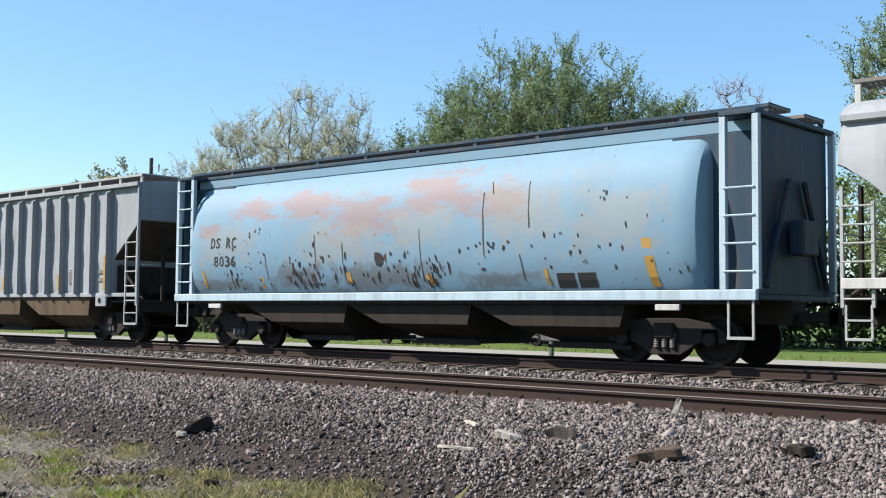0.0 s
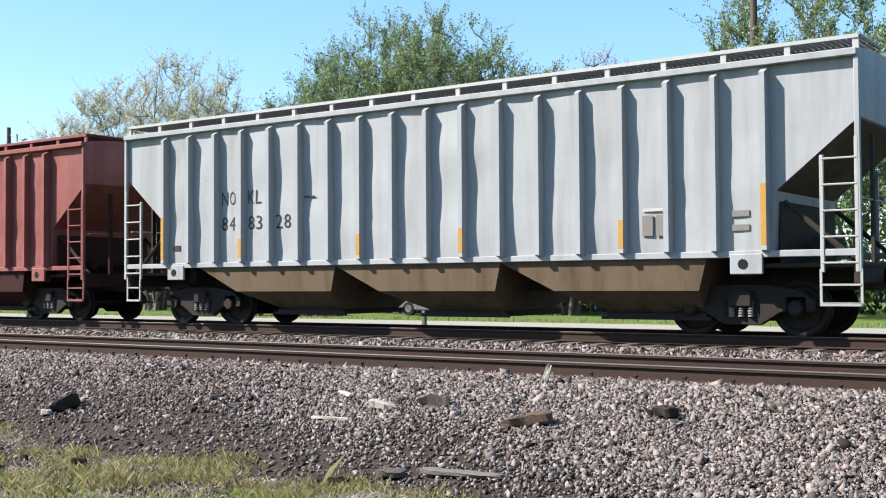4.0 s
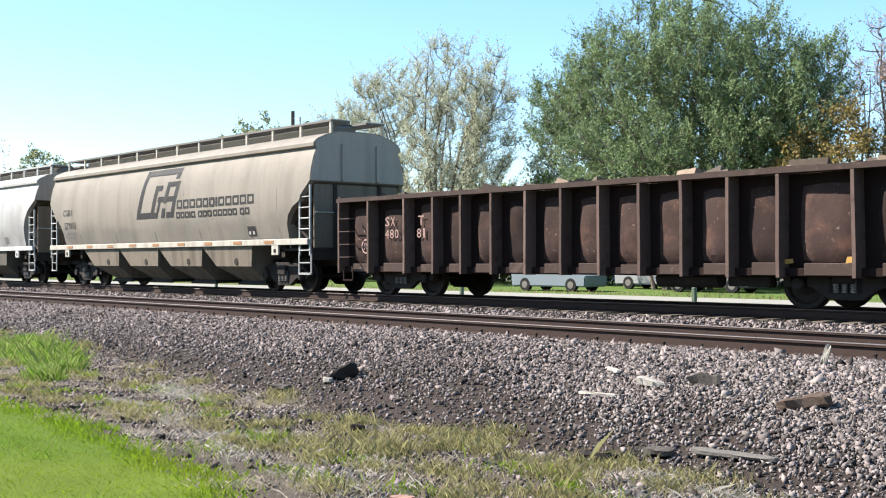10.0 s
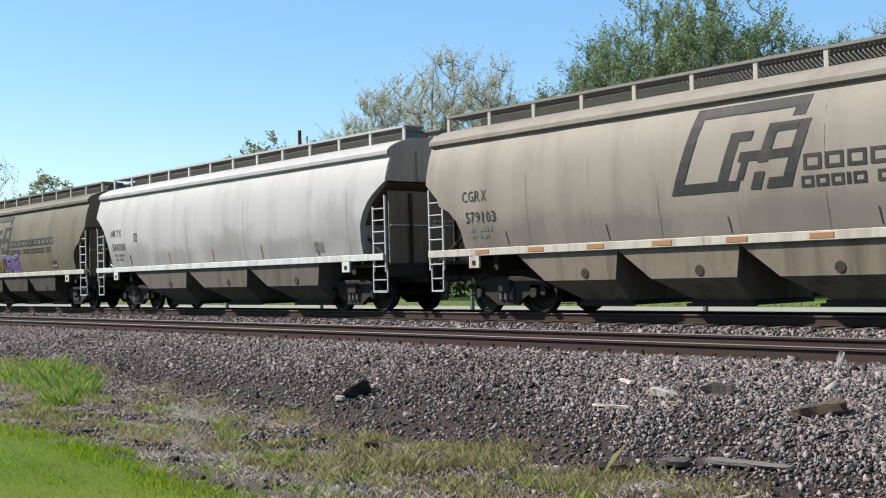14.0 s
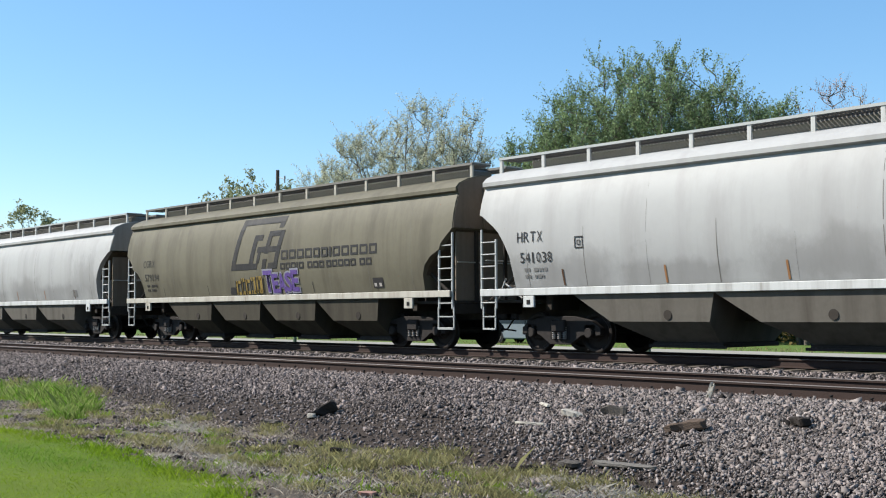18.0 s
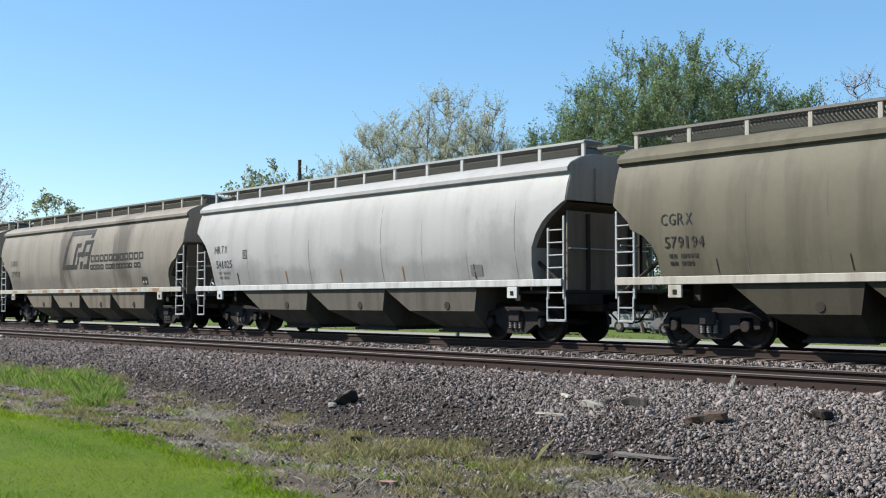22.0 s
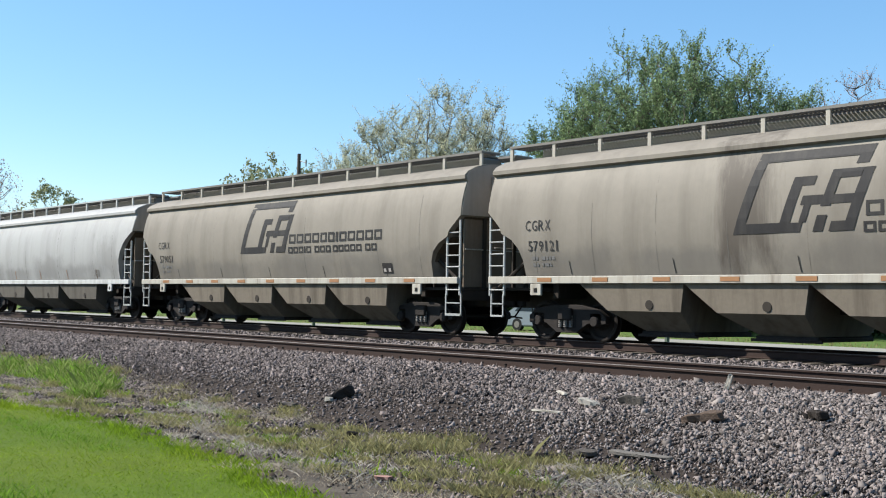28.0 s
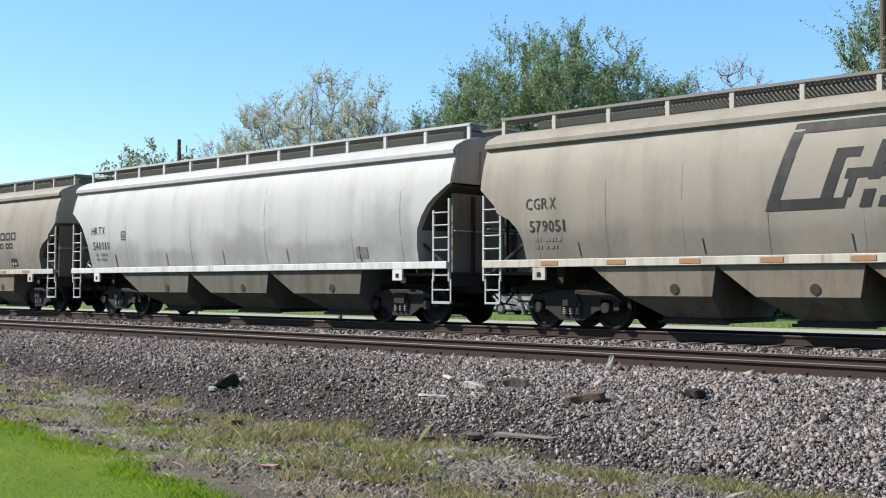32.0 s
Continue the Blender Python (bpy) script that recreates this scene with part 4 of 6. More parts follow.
    for ch, x, z, h, w in marks:
        letters(car, flat, ch, x, z, h, w, ink)
    for i, h in yellow:
        x = -L / 2 + 1.40 + (L - 2.80) * i / (nr - 1)
        part("rib_marker", boxed(x - 0.048, x + 0.048, -1.692, -1.675, 1.42, 1.42 + h, 0.004), M_YELLOW, car, "faded yellow reflective marker")
    for x, z, w, h, m in plates:
        part("placard", boxed(x, x + w, -1.546, -1.530, z, z + h, 0.003), m, car, "small faded placard")
    return car


RIBS = (-7.74, -6.53, -5.13, -4.09, -3.15, -2.16, -1.13, -0.11, 0.90, 1.90, 2.89, 3.89, 4.90, 6.29, 7.74)


def gondola(x_left, L=15.6):
    car = new_car(x_left, L, "rusty brown open gondola car with dented ribbed sides and scrap load")
    zt, zb = 2.46, 0.62
    for s in (-1, 1):
        # near-black wall shows as the shade beside each rib
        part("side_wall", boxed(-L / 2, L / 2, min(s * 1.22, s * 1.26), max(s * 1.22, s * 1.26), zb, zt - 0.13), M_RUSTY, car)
        part("top_chord", wavy_bar(-L / 2 - 0.03, L / 2 + 0.03, s * 1.40 - 0.185, s * 1.40 + 0.185, zt - 0.125, zt - 0.02, 3.0 + s), M_CHORD, car, "worn pale-brown top chord")
        part("side_sill", boxed(-L / 2, L / 2, s * 1.33 - 0.066, s * 1.33 + 0.066, zb - 0.04, zb + 0.10, 0.01), M_RUSTY, car)
        n = 14
        for i in range(n + 1):
            x = RIBS[i]
            bm = bmesh.new()
            ys = sorted((s * 1.264, s * 1.585))
            prism(bm, [(x - 0.033, zb - 0.06), (x + 0.033, zb - 0.06), (x + 0.033, zb + 0.3), (x + 0.033, zt - 0.5), (x + 0.033, zt - 0.134), (x - 0.033, zt - 0.134), (x - 0.033, zt - 0.5), (x - 0.033, zb + 0.3)], ys[0], ys[1])
            for v in bm.verts:
                lean = 0.028 * noise.noise((x * 2.3, v.co.z * 1.1, 4.0))
                v.co.x += lean
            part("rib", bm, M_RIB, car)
            if i < n and s < 0:
                w = RIBS[i + 1] - x
                rng = random.Random(i)
                bm = bmesh.new()
                nx, nz = 8, 10
                x0, x1, z0, z1 = x + 0.26, x + w - 0.04, zb + 0.20, zt - 0.36 + 0.10 * rng.random()
                g = []
                for b in range(nz + 1):
                    row = []
                    for a in range(nx + 1):
                        u, v = a / nx, b / nz
                        bulge = 0.12 * (math.sin(math.pi * u) ** 0.3) * (math.sin(math.pi * v) ** 0.35) * (0.8 + (0.55 if i > 2 else 0.1) * noise.noise((i * 3.1 + u * 1.4, v * 1.6, 0.3)))
                        p, r = 2 * u - 1, 2 * v - 1
                        u = 0.5 + 0.5 * p * math.sqrt(1 - 0.18 * r * r)
                        v = 0.5 + 0.5 * r * math.sqrt(1 - 0.12 * p * p)
                        row.append(bm.verts.new((x0 + (x1 - x0) * u + 0.03 * noise.noise((u * 3, v * 3, i)), -1.265 - bulge, z0 + (z1 - z0) * v)))
                    g.append(row)
                for b in range(nz):
                    for a in range(nx):
                        bm.faces.new((g[b][a], g[b][a + 1], g[b + 1][a + 1], g[b + 1][a]))
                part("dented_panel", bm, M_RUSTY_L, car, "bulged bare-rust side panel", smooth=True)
                f = x + 0.34 + 0.10 * rng.random()
                part("foot_plate", boxed(f, x + w - 0.07, -1.43, -1.39, zb - 0.03, zb + 0.15 + 0.05 * rng.random(), 0.012), M_CHORD, car)
    for s in (-1, 1):
        e = s * L / 2
        part("end_wall", boxed(min(e, e - s * 0.05), max(e, e - s * 0.05), -1.42, 1.42, zb, zt, 0.01), M_RUSTY, car)
        for k in range(4):
            z = zb + 0.28 + k * 0.40
            part("end_rib", boxed(min(e, e + s * 0.10), max(e, e + s * 0.10), -1.30, 1.30, z, z + 0.13, 0.03), M_RUSTY, car)
        for y in (-1.40, 1.40):
            part("corner_post", boxed(min(e - s * 0.02, e + s * 0.10), max(e - s * 0.02, e + s * 0.10), y - 0.09, y + 0.09, zb, zt + 0.02, 0.01), M_CHORD, car)
        for k in range(4):
            z = 0.95 + k * 0.32
            x = e - s * 0.62
            b = tube(bmesh.new(), (x, -1.66, z), (x + s * 0.42, -1.66, z), 0.016, n=6)
            tube(b, (x, -1.66, z), (x, -1.48, z), 0.016, n=6)
            tube(b, (x + s * 0.42, -1.66, z), (x + s * 0.42, -1.48, z), 0.016, n=6)
            part("grab_iron", b, M_CHORD, car)
        st = part("sill_step", boxed(e - s * 0.40 - 0.2, e - s * 0.40 + 0.2, -1.55, -1.49, 0.36, 0.40), M_RUSTY, car)
        for d in (-0.19, 0.19):
            part("step_strap", boxed(e - s * 0.40 + d - 0.016, e - s * 0.40 + d + 0.016, -1.535, -1.505, 0.36, zb), M_RUSTY, st)
        coupler(car, e, s)
    part("floor", boxed(-L / 2, L / 2, -1.215, 1.215, zb - 0.03, zb + 0.06), M_RUSTY, car)
    part("centre_sill", boxed(-L / 2, L / 2, -0.3, 0.3, 0.55, zb - 0.032), M_TRUCK, car)
    tank = tube(bmesh.new(), (1.9, -0.9, 0.50), (3.3, -0.9, 0.50), 0.16, n=12)
    part("air_tank", tank, M_TRUCK, car)
    part("brake_rigging", boxed(3.5, 4.4, -1.0, -0.8, 0.38, 0.58, 0.02), M_TRUCK, car)
    put_truck(KIT, car, -L / 2 + 1.95)
    put_truck(KIT, car, L / 2 - 1.95)
    bm = bmesh.new()
    rng = random.Random(5)
    for i in range(260):
        x, y = rng.uniform(-L / 2 + 0.5, L / 2 - 0.5), rng.uniform(-0.85, 0.85)
        a, b, c = rng.uniform(0.1, 0.40), rng.uniform(0.05, 0.3), rng.uniform(0.03, 0.12)
        z = 2.38 + 0.16 * noise.noise((x * 0.7, y, 2.0)) + rng.uniform(-0.1, 0.05)
        box(bm, -a, a, -b, b, -c, c, 0, pose(x, y, z, rng.uniform(-25, 25), rng.uniform(-20, 20), rng.uniform(0, 360)))
    part("scrap_load", bm, M_SCRAP, car, "heap of mixed brown scrap")
    part("load_bed", boxed(-L / 2 + 0.06, L / 2 - 0.06, -1.21, 1.21, 1.6, 2.24, 0.02), M_SCRAP, car)
    flat = [(1.375, 0.5), (1.375, 2.6)]
    for x, t, z, w in ((-6.05, "SX", 1.70, 0.42), (-6.05, "480", 1.40, 0.55), (-4.80, "T", 1.70, 0.2), (-4.85, "81", 1.40, 0.38)):
        letters(car, flat, t, x, z, 0.22, w, M_CHALK, off=0.02)
    bm = bmesh.new()
    for k in range(14):
        a = 2 * math.pi * k / 14
        b = 2 * math.pi * (k + 1) / 14
        f = lambda r, q: (-6.85 + r * math.cos(q), 1.22 + r * math.sin(q))
        strip(bm, flat, [f(0.15, a), f(0.19, a), f(0.19, b), f(0.15, b)], 1, 1)
    part("round_mark", bm, M_CHALK, car, "faded white round mark")
    letters(car, flat, "R", -6.92, 1.13, 0.18, 0.13, M_CHALK)
    for x, z, dx, dz in ((L / 2 - 0.75, 1.55, 0.12, 0.16), (L / 2 - 0.42, 1.60, 0.14, 0.2), (L / 2 - 0.40, 1.2, 0.12, 0.3), (L / 2 - 0.8, 0.85, 0.3, 0.09), (L / 2 - 1.75, 0.80, 0.25, 0.12), (L / 2 - 2.9, 0.78, 0.2, 0.1)):
        bm = strip(bmesh.new(), flat, [(x, z), (x + dx, z + 0.03), (x + dx * 0.9, z + dz), (x + 0.03, z + dz * 0.9)], 2, 2)
        for v in bm.verts:
            v.co.y -= 0.02
        part("paint_splash", bm, M_YELLOW, car, "old yellow paint splash")
    return car


def hopper_round(x_left, L=15.9):
    car = new_car(x_left, L, "pale blue round-sided covered hopper with rust patches and dents")
    B = L - 1.5
    bm = bmesh.new()
    table = [(z, w) for w, z in SIDE_ROUND]
    ring = [(-w, z) for w, z in SIDE_ROUND + ROOF_ROUND] + [(w, z) for w, z in (SIDE_ROUND + ROOF_ROUND)[::-1] if w > 0]
    rows = []
    # drawn-in ends: the section shrinks towards the middle over the last 60 cm
    for d, k in ((0.0, 0.80), (0.04, 0.90), (0.12, 0.96), (0.25, 0.99), (0.5, 1.0)):
        rows.append((-B / 2 + d, k))
    for x in np.linspace(-B / 2 + 1.4, B / 2 - 1.4, 17):
        rows.append((float(x), 1.0))
    rows += [(-x, k) for x, k in rows[4::-1]]
    grid = []
    for x, k in rows:
        r = []
        for y, z in ring:
            dent = 0.02 * noise.noise((x * 1.3, z * 1.5, 4.0)) if k == 1.0 else 0
            zz = z if z < 2.3 else 2.3 + (z - 2.3) * (0.5 + 0.5 * k) if k < 1 else z
            r.append(bm.verts.new((x - 0.25, y * (1 - (1 - k) * 0.9) - dent, zz)))
        grid.append(r)
    n = len(ring)
    for a, b in zip(grid, grid[1:]):
        for i in range(n):
            bm.faces.new((a[i], b[i], b[(i + 1) % n], a[(i + 1) % n]))
    bm.faces.new(grid[0])
    bm.faces.new(grid[-1][::-1])
    bmesh.ops.recalc_face_normals(bm, faces=bm.faces)
    part("body", bm, M_BLUE, car, smooth=True)
    part("roof", boxed(-L / 2, L / 2, -1.12, 1.12, 4.18, 4.27, 0.02), M_BLUE_D, car, "dark roof deck")
    part("roof_band", boxed(-L / 2 + 0.3, L / 2 - 0.3, -1.10, 1.10, 3.98, 4.18, 0.01), M_BLUE, car)
    for s in (-1, 1):
        part("side_sill", boxed(-L / 2, L / 2, s * 1.55 - 0.05, s * 1.55 + 0.05, 1.12, 1.30, 0.015), M_BLUE_L, car, "pale blue side sill")
        part("sill_lip", boxed(-L / 2, L / 2, s * 1.50 - 0.02, s * 1.50 + 0.02, 1.06, 1.116), M_UNDER, car)
        for e in (-1, 1):
            for d in (0.03, 0.62):
                x = e * (L / 2 - d)
                part("corner_post", boxed(x - 0.06, x + 0.06, s * 1.50 - 0.05, s * 1.50 + 0.05, 1.30, 4.18 if d > 0.3 else 4.18, 0.01), M_BLUE_L, car)
            part("top_gusset", boxed(min(e * L / 2, e * (L / 2 - 0.68)), max(e * L / 2, e * (L / 2 - 0.68)), s * 1.34 - 0.22, s * 1.34 + 0.22, 4.184, 4.26, 0.01), M_BLUE_D, car)
            x = e * (L / 2 - 1.65)
            part("bolster_plate", boxed(x - 0.24, x + 0.24, s * 1.55 - 0.03, s * 1.55 + 0.03, 0.95, 1.056, 0.01), M_SILL, car)
    for e in (-1, 1):
        x = e * (L / 2 - 0.10)
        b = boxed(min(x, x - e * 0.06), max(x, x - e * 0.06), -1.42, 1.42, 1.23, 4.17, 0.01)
        # plates fill the recess beside the body, coloured as dark as its shade
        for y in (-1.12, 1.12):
            part("corner_plate", boxed(min(x - e * 0.063, x - e * 1.70), max(x - e * 0.063, x - e * 1.70), y - 0.02, y + 0.02, 1.31, 3.97, 0.01), M_BLUE_D, car, "corner plate, blue darkened for shade")
        part("end_bulkhead", b, M_BLUE_D, car, "end bulkhead, blue darkened for shade")
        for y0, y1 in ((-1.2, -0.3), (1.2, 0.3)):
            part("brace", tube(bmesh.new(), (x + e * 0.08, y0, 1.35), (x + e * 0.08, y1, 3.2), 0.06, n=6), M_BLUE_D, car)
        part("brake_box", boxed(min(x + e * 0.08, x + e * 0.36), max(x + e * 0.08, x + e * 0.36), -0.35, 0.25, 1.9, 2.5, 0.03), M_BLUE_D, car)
        for k in range(6):
            z = 1.60 + k * 0.46
            if k < 4 or e < 0:
                part("rung", tube(bmesh.new(), (e * (L / 2 - 0.05), -1.56, z), (e * (L / 2 - 0.60), -1.56, z), 0.018, n=6), M_BLUE_L, car)
        s = part("sill_step", boxed(e * (L / 2 - 0.3) - 0.24, e * (L / 2 - 0.3) + 0.24, -1.57, -1.51, 0.48, 0.53), M_RAILING, car)
        for d in (-0.22, 0.22):
            part("step_strap", boxed(e * (L / 2 - 0.3) + d - 0.02, e * (L / 2 - 0.3) + d + 0.02, -1.555, -1.525, 0.53, 1.12), M_RAILING, s)
        part("platform", boxed(min(e * L / 2, e * (L / 2 - 1.5)), max(e * L / 2, e * (L / 2 - 1.5)), -1.48, 1.48, 1.14, 1.22), M_BLUE_D, car)
        coupler(car, e * L / 2, e)
    part("centre_sill", boxed(-L / 2, L / 2, -0.28, 0.28, 0.72, 1.13), M_UNDER, car)
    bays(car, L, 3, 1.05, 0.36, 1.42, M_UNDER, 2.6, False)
    runway(car, L, 0.30, 1.10, 4.40, 4.27, 1.5, M_BLUE_D, M_BLUE_D)
    put_truck(KIT, car, -L / 2 + 2.0)
    put_truck(KIT, car, L / 2 - 2.0)
    s = SIDE_ROUND
    letters(car, s, "DS RC", -6.42, 2.40, 0.26, 1.0, M_INK, fat=0.012)
    letters(car, s, "8036", -6.30, 1.95, 0.26, 0.86, M_INK, fat=0.012)
    rng = random.Random(8)
    spots = []
    for i in range(30):
        # loose groups of ragged chips, thicker low on the side between the two ends
        cx, cz = rng.uniform(-B / 2 + 0.5, B / 2 - 0.7), min(3.2, 1.5 + abs(rng.gauss(0, 0.6)))
        spots += [(cx + rng.gauss(0, 0.25), cz + rng.gauss(0, 0.20), rng.uniform(0.010, 0.028), rng.uniform(1.0, 2.4)) for k in range(rng.randint(2, 6))]
    for i in range(46):
        spots.append((rng.uniform(-3.6, 1.4), rng.uniform(1.45, 2.15), rng.uniform(0.010, 0.034), rng.uniform(1.6, 4.2)))
    for cx, cz in ((-3.0, 1.62), (-2.6, 1.58), (0.45, 1.65), (0.9, 1.70), (-5.6, 1.6)):
        # drips and scraped paint in dense groups
        spots += [(cx + rng.gauss(0, 0.17), cz + rng.gauss(0, 0.13), rng.uniform(0.012, 0.030), rng.uniform(2.0, 4.5)) for k in range(14)]
    spots.append((-0.62, 2.02, 0.13, 1.2))
    for x, z, r, tall in spots:
        p = []
        for q in range(8):
            w = 2 * math.pi * q / 8
            f = r * rng.uniform(0.5, 1.5)
            p.append((x + f * math.cos(w) - 0.15 * tall * f * math.sin(w), min(3.5, max(1.38, z + f * math.sin(w) * tall))))
        bm = bmesh.new()
        bm.faces.new([bm.verts.new((u, wall_y(s, v) - 0.002, v)) for u, v in p])
        part("chip_mark", bm, M_INK if rng.random() < 0.75 else M_STAIN, car)
    # creases are flat dark strips: the shade of a dent drawn in colour
    for x, z, h in ((0.6, 1.6, 1.0), (2.25, 2.0, 1.25), (2.42, 3.2, 0.25), (3.2, 1.5, 0.5), (-2.6, 1.7, 0.9), (-1.7, 1.5, 0.9), (3.35, 2.5, 0.9), (-4.3, 1.6, 0.6)):
        part("dent_crease", strip(bmesh.new(), s, [(x, z), (x + 0.022, z), (x - 0.06, z + h), (x - 0.078, z + h)], 1, 6), M_STAIN, car, "dent crease drawn as a dark shade strip")
    for x, z, w, h in ((5.95, 1.36, 0.17, 0.85), (-1.62, 1.50, 0.13, 0.24), (0.72, 1.44, 0.16, 0.22), (3.72, 1.42, 0.08, 0.30), (-6.75, 1.45, 0.10, 0.42), (-4.55, 1.40, 0.10, 0.28)):
        part("paint_splash", strip(bmesh.new(), s, [(x, z), (x + w, z), (x + w * 0.8 - 0.12 * h, z + h), (x - 0.18 * h, z + h)], 2, 5), M_YELLOW, car, "old yellow paint streak")
    bm = bmesh.new()
    for x in (3.95, 4.42):
        strip(bm, s, [(x, 1.36), (x + 0.40, 1.36), (x + 0.40, 1.63), (x, 1.63)], 1, 2)
    part("notice_panel", bm, M_INK, car, "two small black notice panels")
    return car


TAN = "cream covered hopper with dark slanted bar sign and grimy streaks"
WHT = "dusty white covered hopper with rust marks along its sill"
hopper_curved(-8.1, "pale grey curved-side covered hopper with dusty lower body", M_GREY, M_SILL, None, 3, L=16.6, cut=CUT_FLARED)
hopper_round(-25.36)
hopper_ribbed(-43.48, "weathered grey ribbed covered hopper with yellow markers", M_GREY, M_UNDER_B, 16.4, 18,
              [("NO", -5.08, 2.56, 0.29, 0.46), ("KL", -4.28, 2.56, 0.29, 0.42), ("84", -5.08, 2.02, 0.29, 0.46), ("83", -4.28, 2.02, 0.29, 0.46), ("28", -3.48, 2.02, 0.29, 0.46)],
              M_INK, M_RAILING, ((0, 0.95), (3, 0.42), (7, 0.42), (10, 0.45), (14, 0.48), (17, 0.95)),
              ((4.72, 1.62, 0.19, 0.34, M_FAINT), (4.96, 1.62, 0.19, 0.34, M_FAINT), (4.74, 2.02, 0.40, 0.05, M_LIGHT_INK), (6.25, 1.66, 0.28, 0.10, M_FAINT), (6.25, 1.88, 0.28, 0.10, M_FAINT), (-6.6, 1.62, 0.24, 0.12, M_INK_G), (-2.7, 2.62, 0.28, 0.03, M_INK_G)))
hopper_ribbed(-61.1, "faded red ribbed covered hopper with red roof walk", M_RED, M_UNDER_R, 16.1, 18,
              [("A", -4.82, 2.82, 0.24, 0.22), ("T", -4.05, 2.82, 0.24, 0.2), ("W", -3.28, 2.82, 0.24, 0.28), ("46", -4.92, 2.26, 0.23, 0.40), ("66", -4.13, 2.26, 0.23, 0.40), ("83", -3.35, 2.26, 0.23, 0.40)],
              M_LIGHT_INK, M_RED, (),
              ((-2.55, 2.50, 0.025, 0.30, M_CHALK), (-2.29, 2.50, 0.025, 0.30, M_CHALK), (-2.52, 2.50, 0.225, 0.02, M_CHALK), (-2.52, 2.78, 0.225, 0.02, M_CHALK), (-2.47, 2.69, 0.13, 0.04, M_CHALK), (-2.44, 2.56, 0.07, 0.09, M_CHALK), (-5.05, 1.72, 0.36, 0.05, M_CHALK), (-5.05, 1.60, 0.22, 0.05, M_CHALK), (-4.25, 1.72, 0.36, 0.05, M_CHALK), (-4.25, 1.58, 0.36, 0.05, M_CHALK),
               (-1.24, 1.97, 0.36, 0.09, M_CHALK), (-1.18, 1.90, 0.24, 0.066, M_CHALK), (-2.0, 1.62, 0.5, 0.06, M_CHALK), (0.45, 1.66, 0.4, 0.05, M_CHALK), (1.25, 1.66, 0.5, 0.06, M_CHALK), (2.1, 1.66, 0.5, 0.05, M_CHALK), (2.1, 1.50, 0.5, 0.12, M_STAIN), (-6.45, 1.72, 0.22, 0.14, M_YELLOW), (-6.45, 1.55, 0.22, 0.14, M_STAIN), (5.6, 1.62, 0.3, 0.2, M_YELLOW)))
gondola(-78.1)
hopper_curved(-96.3, TAN, M_CREAM, M_SILL_T, ("CGRX", "579103"), 4, True, M_ORANGE, ink=M_INK_G, end=M_END_L)
hopper_curved(-114.55, WHT, M_WHITE, M_SILL, ("HRTX", "541038"), 3, cut=CUT_FLARED, L=16.65, edge=M_RAILING)
C7 = hopper_curved(-132.5, "grimy tan covered hopper with dark bar sign and purple graffiti", M_OLIVE, M_SILL_T, ("CGRX", "579194"), 4, True, ink=M_INK_G, shift=-0.18, end=M_END)
hopper_curved(-150.6, WHT, M_WHITE, M_SILL, ("HRTX", "541025"), 3, cut=CUT_FLARED, L=16.65, edge=M_RAILING)
hopper_curved(-168.5, "cream covered hopper with dark bar sign and broad soot-dark bands", M_CREAM_S, M_SILL_T, ("CGRX", "579121"), 4, True, M_ORANGE, ink=M_INK_G, shift=-0.2, end=M_END_M)
hopper_curved(-186.5, TAN, M_CREAM, M_SILL_T, ("CGRX", "579051"), 4, True, M_ORANGE, shift=-0.38, end=M_END_M)
hopper_curved(-204.1, WHT, M_WHITE, M_SILL, ("HRTX", "541010"), 3, cut=CUT_FLARED, ink=M_INK_G, L=16.65, edge=M_RAILING)
hopper_curved(-222.2, TAN, M_CREAM, M_SILL_T, ("CGRX", "579100"), 4, True, M_ORANGE, ink=M_INK_G, end=M_END_M)
hopper_curved(-240.3, TAN, M_CREAM, M_SILL_T, None, 4, True, M_ORANGE, end=M_END_M)


